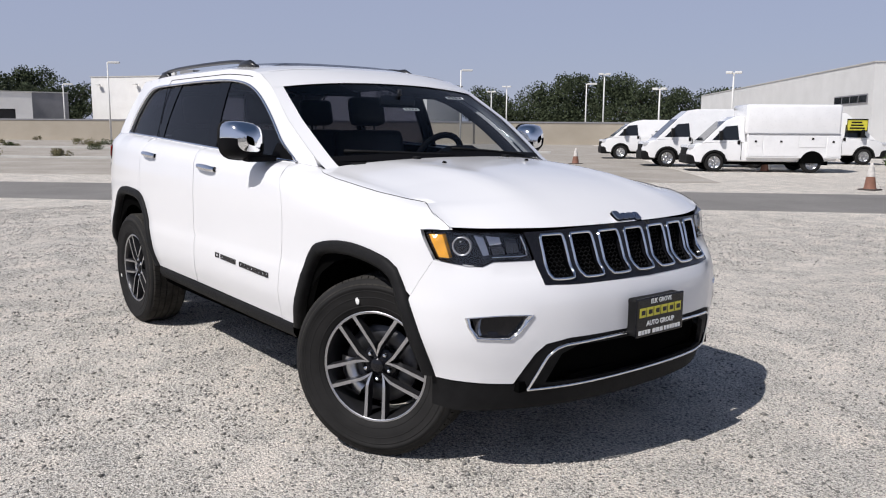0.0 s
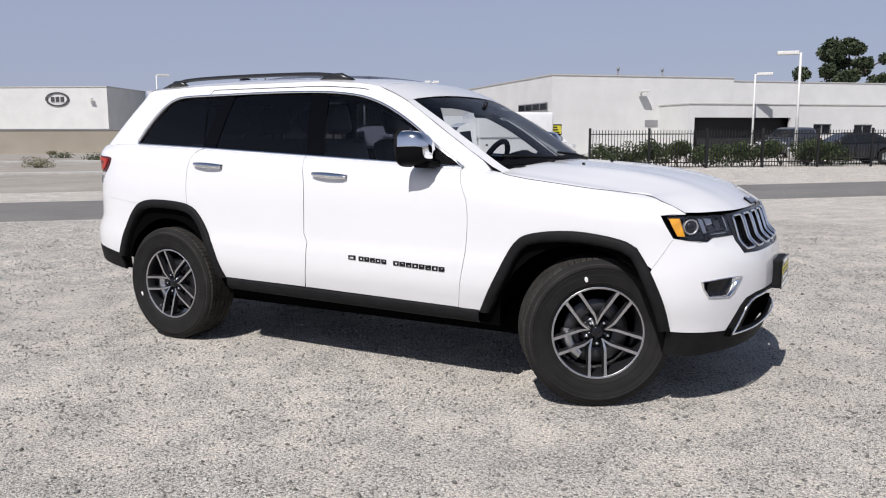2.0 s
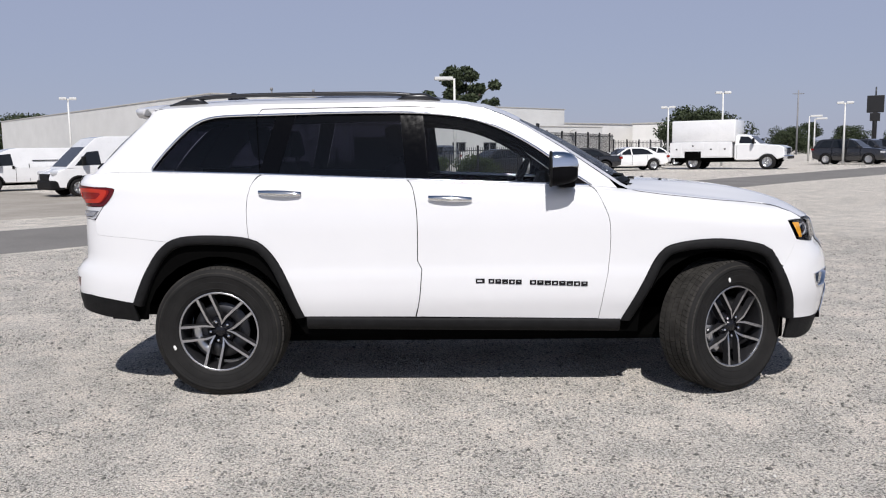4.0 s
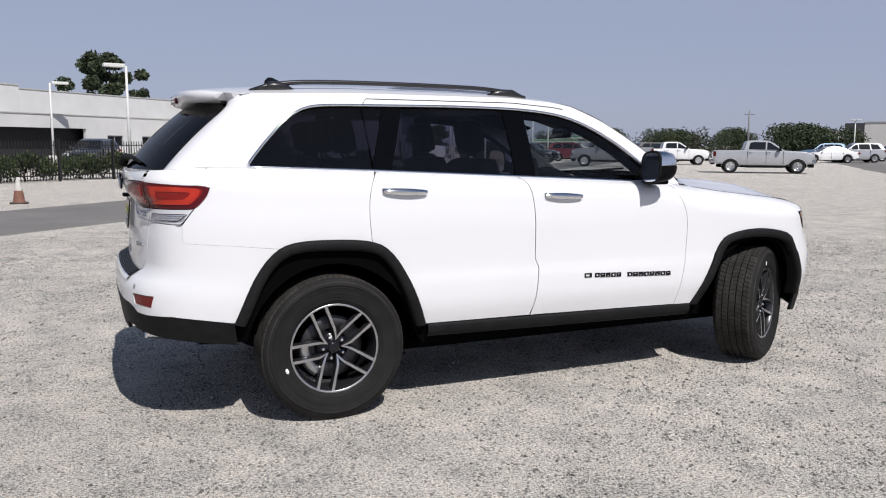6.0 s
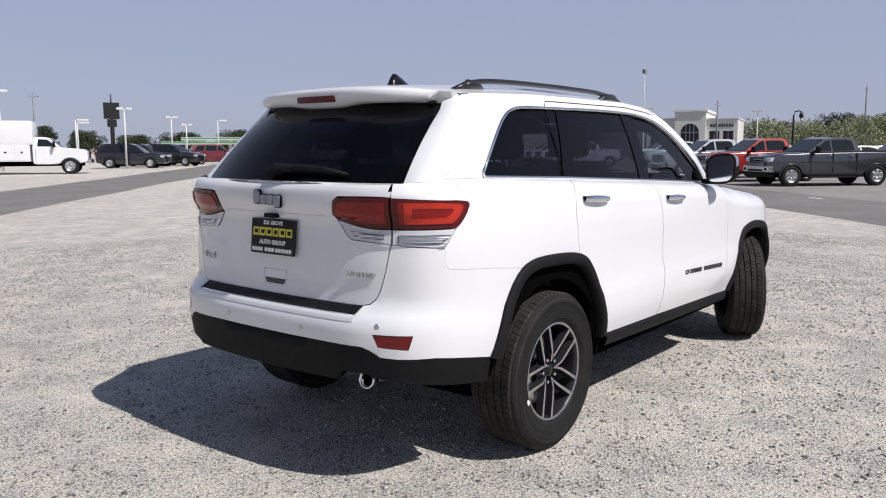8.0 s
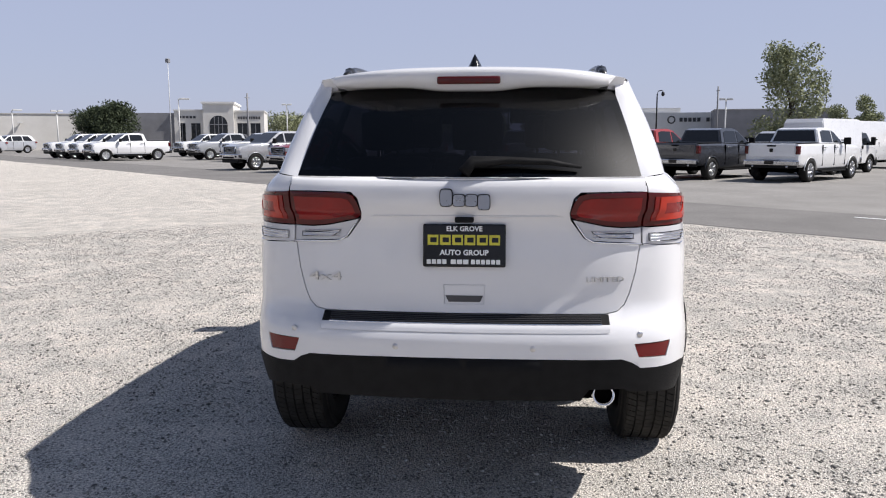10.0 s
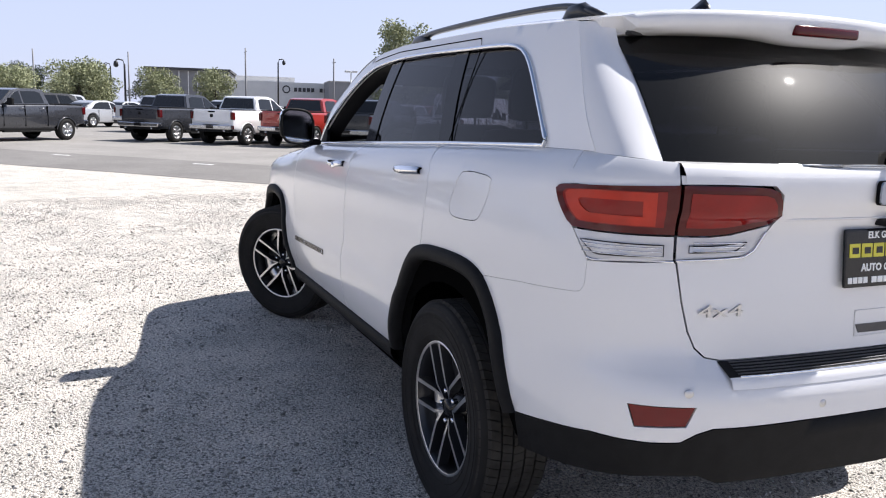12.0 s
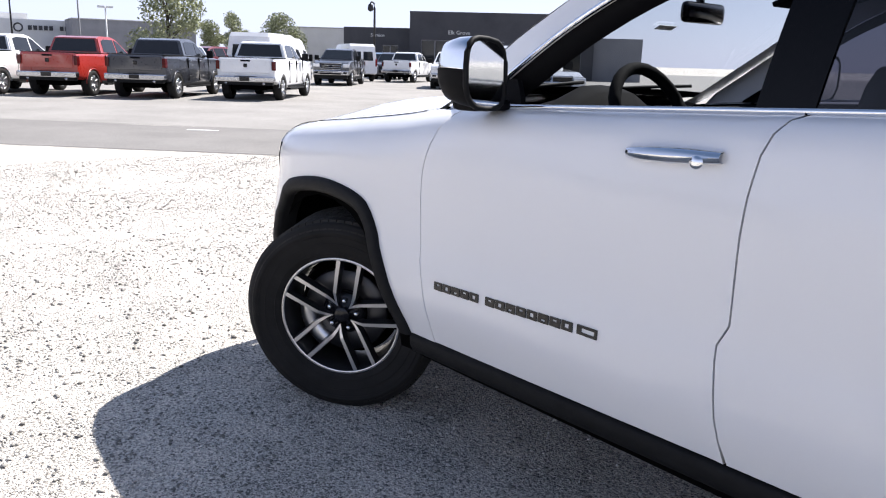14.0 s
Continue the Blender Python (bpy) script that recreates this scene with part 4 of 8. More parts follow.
rows = []
for x in np.linspace(-1.868, 0.12, 40):
    ye = abs(house(1)(x, lerp(ROOF_Z, x))[1])
    rows.append([roof(x + 0.05 * (1 - u * u) * max(0, (x + 0.3) / 0.42), u * ye) for u in np.sin(np.linspace(-1, 1, 25) * math.pi / 2)])
ribbon("roof", rows, W, main_car)
ribbon("sunroof", [[roof(x, y, 0.012 if 0 < i < 11 and abs(y) < 0.45 else 0.0) for y in np.linspace(-0.46, 0.46, 11)] for i, x in enumerate(np.linspace(-0.95, -0.08, 12))], M["gloss_black"], main_car, "dark glass sunroof")
for sd in (1, -1):
    bm = bmesh.new()
    pts = [(-1.80, 1.722), (-1.72, 1.750), (-1.58, 1.774), (-1.3, 1.784), (-0.8, 1.784), (-0.42, 1.776), (-0.25, 1.756), (-0.15, 1.732)]
    tube_bm(bm, [(x, sd * 0.565, z) for x, z in crv(pts, 0.06)], 0.017, 8, True, 0.75)
    part("roof_rail", bm, M["alloy_dark"], main_car, "dark grey roof rail")
    for x0, x1 in ((-1.75, -1.56), (-0.42, -0.14)):
        bm = bmesh.new()
        tube_bm(bm, [(x, sd * 0.565, 1.752 if i in (1, 2) else 1.728) for i, x in enumerate(np.linspace(x0, x1, 4))], [0.008, 0.026, 0.026, 0.008], 8)
        part("rail_foot", bm, M["alloy_dark"], main_car)
# fin aerial
bm = bmesh.new()
rings = []
for x, h, w in ((-1.44, 0.0, 0.004), (-1.47, 0.018, 0.018), (-1.52, 0.046, 0.026), (-1.56, 0.066, 0.024), (-1.585, 0.068, 0.020), (-1.605, 0.050, 0.017), (-1.62, 0.0, 0.022)):
    zb = roof(x, 0)[2] - 0.004
    rings.append([bm.verts.new((x, w * 1.6, zb)), bm.verts.new((x, w * 0.8, zb + h * 0.6)), bm.verts.new((x, 0, zb + h + 0.004)), bm.verts.new((x, -w * 0.8, zb + h * 0.6)), bm.verts.new((x, -w * 1.6, zb))])
for a, b in zip(rings, rings[1:]):
    for k in range(4):
        bm.faces.new((a[k], a[k + 1], b[k + 1], b[k]))
bmesh.ops.recalc_face_normals(bm, faces=bm.faces[:])
part("aerial", bm, M["gloss_black"], main_car, "black shark-fin aerial")

# windscreen
rows = []
for i in range(20):
    k = i / 19
    row = []
    for j in range(25):
        u = -1 + 2 * j / 24
        ax, az = [p for p in zip(*[(lerp([(0, 0.90), (0.25, 0.75), (0.5, 0.55), (0.8, 0.32), (1, 0.12)], k), lerp([(0, 1.215), (0.25, 1.318), (0.5, 1.452), (0.8, 1.592), (1, 1.678)], k))])]
        edge = house(1)(ax[0], az[0])
        cx = 1.075 + (0.17 - 1.075) * k
        cz = 1.228 + (1.712 - 1.228) * k + 0.035 * math.sin(math.pi * k)
        t = 1 - abs(u) ** 2.3
        row.append(np.array([edge[0] + (cx - edge[0]) * t, edge[1] * u, edge[2] + (cz - edge[2]) * t]))
    rows.append(row)
ws = ribbon("windscreen", [r[1:-1] for r in rows[:]], M["glass_ws"], main_car, "raked windscreen with a black border")
band = lambda r0, r1, c0, c1: [[p + np.array([0.004, 0, 0.003]) for p in r[c0:c1]] for r in rows[r0:r1]]
ribbon("screen_border", band(0, 2, 1, 24), M["satin_black"], main_car)
head = []
for j in range(25):
    u = -1 + 2 * j / 24
    p = rows[15][j] + np.array([0.004, 0, 0.004])
    ye = abs(house(1)(0.10, lerp(ROOF_Z, 0.10))[1])
    q = roof(0.10 + 0.045 * (1 - u * u), u * ye) + np.array([0, 0, 0.003])
    m = (p + q) / 2 + np.array([0.006, 0, 0.012])
    head.append([(1 - t) ** 2 * p + 2 * t * (1 - t) * m + t * t * q for t in np.linspace(0, 1, 6)])
ribbon("roof_header", head, W, main_car)
for c0 in (0, 23):
    foot = [[p + np.array([0.12, 0, -0.055]) for p in rows[0][c0 : c0 + 2]]]
    ribbon("pillar_trim", foot + band(0, 20, c0, c0 + 2), W, main_car)
ribbon("cowl", [[np.array([r[0] - 0.05, r[1], r[2] + 0.004]) for r in rows[0][2:-2]], [np.array([r[0] + 0.045, r[1], r[2] - 0.010]) for r in rows[0][2:-2]]], K, main_car, "black plastic wiper cowl")
for y0, y1 in ((-0.05, -0.62), (0.52, -0.02)):
    pts = []
    for q in np.linspace(0, 1, 8):
        y = y0 + (y1 - y0) * q
        u = y / 0.78
        pts.append((1.075 - 0.17 * abs(u) ** 2.3 - 0.02 - 0.05 * q, y, 1.245 - 0.015 * abs(u) ** 2 + 0.035 * q))
    bm = bmesh.new()
    tube_bm(bm, pts, 0.008, 6)
    part("wiper", bm, K, main_car, "black windscreen wiper")
for y in (-0.30, 0.30):
    bm = bmesh.new()
    box_bm(bm, 0.99 + 0.06, 1.03 + 0.06, y - 0.014, y + 0.014, 1.222, 1.245, 0.006)
    part("washer_nozzle", bm, K, main_car)
# stickers behind the screen
for y, z, w, a in ((-0.02, 0.475, 0.052, 0.014), (0.46, 0.735, 0.066, 0.016)):
    i = int(z * 19)
    r0 = rows[i]
    p = [np.interp(y, [q[1] for q in r0], [q[k] for q in r0]) for k in range(3)]
    mm = frame_at(Vector(p) - Vector((0.006, 0, 0.006)), (0, 1, 0), (-0.88, 0, 0.47))
    bm = bmesh.new()
    box_bm(bm, -w, w, -a, a, -0.0005, 0.0005, 0, mm)
    st = part("screen_sticker", bm, M["white_mark"], main_car, "white paper sticker with illegible print", smooth=False)
    for k in range(4):
        bm = bmesh.new()
        x0 = -w * 0.8 + k * w * 0.42
        box_bm(bm, x0, x0 + w * 0.3, -a * 0.4, a * 0.5, 0.001, 0.0016, 0, mm)
        part("print_bar", bm, K, st, smooth=False)

# rear screen, spoiler, rear pillar corners
rows = []
for i in range(14):
    k = i / 13
    row = []
    for j in range(21):
        u = -1 + 2 * j / 20
        t = 1 - abs(u) ** 2.4
        ex, ey, ez = -2.262 + 0.354 * k, 0.666 - 0.070 * k, 1.308 + 0.345 * k
        cx, cz = -2.405 + 0.365 * k, 1.312 + 0.36 * k
        b = 0.018 * math.sin(math.pi * k)
        row.append(np.array([ex + (cx - ex) * t - b, ey * u, ez + (cz - ez) * t + b * 0.5]))
    rows.append(row)
rg = ribbon("rear_screen", rows, M["glass_rear"], main_car, "dark tinted tailgate window")
ribbon("screen_border", [[p + np.array([0.004, 0, -0.003]) for p in r] for r in rows[11:]], M["gloss_black"], main_car)
ledge = []
for p in rows[0]:
    r = sr(min(abs(p[1]), 0.664))
    q = shell_rear(math.copysign(r, p[1]), vtop(S_END - r))
    q[1] = p[1]
    mid = (np.array(q) + p) / 2 + np.array([-0.004, 0, 0.006])
    low = [np.array(shell_rear(math.copysign(r, p[1]), min(v, vtop(S_END - r)), -0.0015)) * np.array([1, 0, 1]) + np.array([0, p[1], 0]) for v in np.linspace(1.27, vtop(S_END - r) - 0.002, 5)]
    ledge.append(low + [np.array(q) + np.array([0.001, 0, -0.001]), mid, p + np.array([0.004, 0, -0.006])])
ribbon("gate_ledge", ledge, W, main_car)
for sd in (1, -1):
    hs = house(sd)
    cols = []
    e1 = crv([(-2.108, belt_z(-2.1) + 0.002), (-2.033, 1.42), (-1.943, 1.54), (-1.88, 1.62), (-1.833, 1.68), (-1.823, 1.70)], 0.04)
    n = 16
    for i in range(n):
        k = i / (n - 1)
        q = [np.interp(k, np.linspace(0, 1, len(e1)), [p[c] for p in e1]) for c in (0, 1)]
        a = hs(*q, 0.0)
        da = a - hs(q[0] + 0.06, q[1], 0.0)
        kk = k
        b = np.array([-2.262 + 0.354 * kk - 0.018 * math.sin(math.pi * kk), sd * (0.666 - 0.070 * kk), 1.308 + 0.345 * kk])
        if k > 0.93:
            b = b + np.array([0, 0, 0.03 * (k - 0.93) / 0.07])
        c = a + da * 1.1
        c[1] = c[1] * 0.985
        cols.append([(1 - t) ** 2 * a + 2 * t * (1 - t) * c + t * t * b for t in np.linspace(0, 1, 9)])
    foot = [shell_rear(sd * r, vtop(S_END - r)) for r in np.linspace(S_END - sx(-2.108), sr(0.668), 9)]
    push = [p - q for p, q in zip(foot, cols[0])]
    for i, row in enumerate(cols):
        w = (1 - i / (n - 1)) ** 2
        for j in range(9):
            row[j] = row[j] + push[j] * w * (1 - (j / 8) ** 2)
    ribbon("rear_pillar", cols, W, main_car)
    # corner piece between quarter and tailgate, above the lamp
    cor = []
    for r in np.linspace(S_END - sx(-2.085), sr(0.692), 12):
        cor.append([shell_rear(sd * r, v) for v in (1.255, 1.28, 1.30, min(vtop(S_END - r), 1.40), vtop(S_END - r))])
    ribbon("rear_corner", cor, W, main_car)
sp_top = []
ROOT_Y = min(0.668, abs(house(1)(-1.84, lerp(ROOF_Z, -1.84))[1]) - 0.012)
for j in range(25):
    u = -1 + 2 * j / 24
    c = abs(u) ** 4
    y = u * 0.567
    tipx = -2.128 + 0.150 * c
    zt = 1.733 - 0.022 * u * u
    bowl = 0.018 * math.exp(-((u / 0.34) ** 4))
    a = roof(-1.84, u * ROOT_Y)
    top = [a + np.array([0, 0, 0.002]), np.array([-1.92 + 0.01 * c, u * 0.642, 1.756 - 0.034 * c - 0.016 * u * u]), np.array([-2.0 + 0.06 * c, u * 0.598, 1.750 - 0.024 * c - 0.016 * u * u]), np.array([tipx + 0.016, y * 1.01, zt + 0.004]), np.array([tipx, y, zt - 0.010])]
    under = [np.array([tipx + 0.004, y, zt - 0.034]), np.array([tipx + 0.018, y * 0.995, zt - 0.060 - bowl + 0.022 * c]), np.array([tipx + 0.06, y, 1.662 - bowl + 0.004 * c]), np.array([-1.99 + 0.085 * c, u * (0.565 + 0.03 * c), 1.664 - 0.008 * c]), np.array([-1.93 + 0.05 * c, u * (0.57 + 0.06 * c), 1.668 - 0.010 * c])]
    sp_top.append(top + under)
ribbon("spoiler", sp_top, W, main_car, "white roof spoiler over the tailgate window")
for sd in (1, -1):
    s = sp_top[24 if sd > 0 else 0]
    verts = [np.array(p) for p in s]
    raw("spoiler_end", verts, [tuple(range(len(verts)))], W, main_car, smooth=False)
bm = bmesh.new()
for y0, y1 in ((-0.126, 0.126),):
    box_bm(bm, -2.134, -2.09, y0, y1, 1.672, 1.702, 0.008)
part("brake_light", bm, M["red_lens_dark"], main_car, "high dark red brake light in the spoiler")
bm = bmesh.new()
tube_bm(bm, [(-2.418, 0.0, 1.335), (-2.40, -0.03, 1.372), (-2.385, -0.16, 1.378), (-2.372, -0.31, 1.372), (-2.345, -0.43, 1.352)], [0.026, 0.024, 0.014, 0.012, 0.006], 8)
part("rear_wiper", bm, K, main_car, "black rear wiper")
# wheels
def make_wheel(parent, m, turn=0.0, mark=None):
    """Road wheel: its axle along y, outer face at -y; tread blocks on the tyre, five double spokes, brake behind."""
    wh = new("wheel")
    wh.parent = parent
    wh.matrix_local = m
    bm = bmesh.new()
    R, seg = 0.385, 120
    prof = [(0.232, -0.098), (0.240, -0.112), (0.262, -0.122), (0.300, -0.131), (0.335, -0.130), (0.338, -0.133), (0.345, -0.132), (0.352, -0.126), (0.366, -0.120), (0.376, -0.112), (0.3825, -0.100)]
    full = prof[:-1] + [(0.3755, -0.100), (0.3755, 0.100)] + [(r, -h) for r, h in prof[:-1][::-1]]
    lathe_bm(bm, full, seg, "y")
    ty = part("tyre", bm, M["rubber"], wh, "black all-season tyre")
    # tread: five ribs cut into skewed blocks; the outer ribs run down over the shoulders
    verts, faces = [], []
    for rib, (y0, y1) in enumerate(((-0.1000, -0.0660), (-0.0590, -0.0255), (-0.0180, 0.0180), (0.0255, 0.0590), (0.0660, 0.1000))):
        n = 76 if rib in (0, 4) else 84
        skew = (0.030, 0.022, -0.018, 0.022, 0.030)[rib]
        for k in range(n):
            a0 = 2 * math.pi * (k + 0.5 * (rib % 2)) / n
            a1 = a0 + 2 * math.pi / n * (0.88 if rib in (0, 4) else 0.92)
            i = len(verts)
            low0 = (0.352, -0.1285) if rib == 0 else (0.374, y0)
            low1 = (0.352, 0.1285) if rib == 4 else (0.374, y1)
            for ang in (a0, a1):
                for r, y in (low0, (R, y0), (R, y1), low1):
                    t = ang + skew * (1 if y > (y0 + y1) / 2 else 0)
                    verts.append((r * math.sin(t), y, r * math.cos(t)))
            faces += [(i + 1, i + 5, i + 6, i + 2), (i, i + 4, i + 5, i + 1), (i + 2, i + 6, i + 7, i + 3), (i, i + 1, i + 2, i + 3), (i + 7, i + 6, i + 5, i + 4)]
    tr = raw("tread", verts, faces, M["tread"], wh, "dusty grey tread blocks", smooth=False)
    bmt = bmesh.new()
    bmt.from_mesh(tr.data)
    bmesh.ops.recalc_face_normals(bmt, faces=bmt.faces[:])
    bmt.to_mesh(tr.data)
    bmt.free()
    for rr_, hh in ((0.300, -0.1322), (0.327, -0.1318), (0.262, -0.1235)):
        bm = bmesh.new()
        lathe_bm(bm, [(rr_ - 0.0022, hh + 0.001), (rr_, hh - 0.0009), (rr_ + 0.0022, hh + 0.001)], 72, "y")
        part("sidewall_rib", bm, M["rubber"], ty)
    bm = bmesh.new()
    lathe_bm(bm, [(0.236, -0.103), (0.2405, -0.108), (0.234, -0.112), (0.228, -0.106), (0.222, -0.085), (0.212, -0.03), (0.215, 0.06), (0.235, 0.10)], 72, "y")
    part("rim_barrel", bm, M["alloy_dark"], wh)
    bm = bmesh.new()
    lathe_bm(bm, [(0.2408, -0.1075), (0.2365, -0.1135), (0.2285, -0.1085)], 96, "y")
    part("rim_lip", bm, M["alloy"], wh, "bright machined rim lip")
    # spokes: each arm is a bar bent near the hub, machined on its face and dark on its flanks
    face, flank_bm = bmesh.new(), bmesh.new()
    for i in range(5):
        for sgn in (1, -1):
            c0 = turn + i * 2 * math.pi / 5
            def pol(r, a):
                return np.array([r * math.sin(c0 + sgn * a), r * math.cos(c0 + sgn * a)])
            arm = [(0.0240, 0.032), (0.0335, 0.058), (0.0395, 0.086), (0.0405, 0.150), (0.0415, 0.2265)]
            pts = [pol(math.hypot(l, r), math.atan2(l, r)) for l, r in arm]
            wid = [0.0020, 0.0048, 0.0064, 0.0070, 0.0080]
            dep = [-0.084, -0.090, -0.098, -0.103, -0.108]
            A, B, C, D = [], [], [], []
            for j, p in enumerate(pts):
                a, b = pts[max(j - 1, 0)], pts[min(j + 1, 4)]
                t = (b - a) / np.linalg.norm(b - a)
                nrm = np.array([-t[1], t[0]])
                for lst, k, dy, ww in ((A, 1, 0, 1), (B, -1, 0, 1), (C, 1.7, 0.035, 1), (D, -1.7, 0.035, 1)):
                    q = p + nrm * wid[j] * k
                    lst.append((q[0], dep[j] + dy, q[1]))
            for bmx, pairs in ((face, ((A, B),)), (flank_bm, ((A, C), (B, D), (C, D)))):
                for P, Q in pairs:
                    va, vb = [bmx.verts.new(p) for p in P], [bmx.verts.new(p) for p in Q]
                    for j in range(4):
                        bmx.faces.new((va[j], va[j + 1], vb[j + 1], vb[j]))
    for b in (face, flank_bm):
        bmesh.ops.recalc_face_normals(b, faces=b.faces[:])
    for f in face.faces:
        if f.normal.y > 0:
            f.normal_flip()
    part("spoke_face", face, M["alloy"], wh, "bright machined spoke faces", smooth=False)
    part("spoke_side", flank_bm, M["alloy_dark"], wh, smooth=False)
    bm = bmesh.new()
    lathe_bm(bm, [(0.001, -0.092), (0.026, -0.091), (0.031, -0.086), (0.034, -0.074), (0.07, -0.068), (0.088, -0.05), (0.09, 0.0)], 40, "y")
    part("hub_cap", bm, M["gloss_black"], wh, "dark hub cap")
    for i in range(5):
        a = turn + i * 2 * math.pi / 5
        bm = bmesh.new()
        lathe_bm(bm, [(0.001, -0.090), (0.007, -0.089), (0.0095, -0.084), (0.0105, -0.06)], 10, "y", Matrix.Translation((0.058 * math.sin(a), 0, 0.058 * math.cos(a))))
        part("lug_nut", bm, CH, wh, "chrome lug nut")
    bm = bmesh.new()
    lathe_bm(bm, [(0.085, -0.035), (0.09, -0.040), (0.165, -0.040), (0.168, -0.035), (0.168, -0.012), (0.09, -0.012)], 48, "y")
    part("brake_disc", bm, M["disc"], wh, "steel brake disc")
    bm = bmesh.new()
    rows = []
    for a in np.linspace(-0.55, 0.55, 9):
        b = a + (-2.0)
        rows.append([bm.verts.new((r * math.sin(b), h, r * math.cos(b))) for r, h in ((0.12, -0.02), (0.12, -0.058), (0.15, -0.068), (0.182, -0.058), (0.182, 0.01))])
    for r, s in zip(rows, rows[1:]):
        for k in range(4):
            bm.faces.new((r[k], r[k + 1], s[k + 1], s[k]))
    part("brake_caliper", bm, M["alloy"], wh, "grey brake caliper")
    bm = bmesh.new()
    lathe_bm(bm, [(0.001, 0.02), (0.2, 0.02), (0.2, 0.05)], 32, "y")
    part("brake_shield", bm, M["under"], wh)
    if mark is not None:
        r, a = mark
        bm = bmesh.new()
        mm = Matrix.Translation((r * math.sin(a), -0.1325, r * math.cos(a))) @ Euler((0, a, 0)).to_matrix().to_4x4()
        lathe_bm(bm, [(0.001, -0.0006), (0.008, -0.0004), (0.009, 0.001)], 12, "y", mm @ Matrix.Diagonal((1.0 if r > 0.28 else 1.7, 1, 1.7 if r > 0.28 else 1.0, 1)))
        part("chalk_mark", bm, M["white_mark"], wh, "white paint mark on the sidewall")
    return wh


STEER = {-1: radians(30), 1: radians(37)}
LEAN = {-1: radians(-1.5), 1: radians(-5)}
for sd, x, st, turn, mark in ((-1, -1.4575, 0, radians(194), (0.275, radians(-109))), (1, -1.4575, 0, 0.9, None), (-1, 1.4575, 1, radians(180), (0.288, radians(-14))), (1, 1.468, 1, radians(11), None)):
    face = Matrix.Identity(4) if sd < 0 else pose(0, 0, 0, 0, 0, 180)
    if st:
        m = Matrix.Translation((x, sd * 0.70 if sd < 0 else 0.742, 0.385 if sd < 0 else 0.391)) @ Euler((0, 0, STEER[sd])).to_matrix().to_4x4() @ Matrix.Translation((0, sd * 0.108, 0)) @ Euler((LEAN[sd], 0, 0)).to_matrix().to_4x4() @ face
    else:
        m = Matrix.Translation((x, sd * 0.808, 0.385)) @ face
    make_wheel(main_car, m, turn, mark)

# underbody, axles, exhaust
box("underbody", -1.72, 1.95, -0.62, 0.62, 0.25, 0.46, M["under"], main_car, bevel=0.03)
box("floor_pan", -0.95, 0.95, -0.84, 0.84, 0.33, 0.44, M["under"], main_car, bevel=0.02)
for x in (-1.4575, 1.4575):
    bm = bmesh.new()
    tube_bm(bm, [(x, -0.72, 0.385), (x, 0.72, 0.385)], 0.045, 10)
    part("axle", bm, M["under"], main_car)
bm = bmesh.new()
lathe_bm(bm, [(0.030, 0.10), (0.044, 0.10), (0.044, -0.03), (0.050, -0.045), (0.046, -0.05), (0.038, -0.04), (0.036, 0.08)], 24, "z", Matrix.Translation((-2.318, -0.532, 0.476)) @ Matrix.Scale(0.86, 4) @ pose(0, 0, 0, 0, 90, 0) @ pose(0, 0, 0, 0, 12, 0))
ex = part("exhaust_tip", bm, CH, main_car, "polished round exhaust tip")
bm = bmesh.new()
lathe_bm(bm, [(0.001, -0.018), (0.039, -0.018), (0.039, -0.030), (0.0415, -0.040)], 20, "z", Matrix.Translation((-2.318, -0.532, 0.476)) @ Matrix.Scale(0.86, 4) @ pose(0, 0, 0, 0, 90, 0) @ pose(0, 0, 0, 0, 12, 0))
part("exhaust_bore", bm, M["under"], ex, "near-black inside")

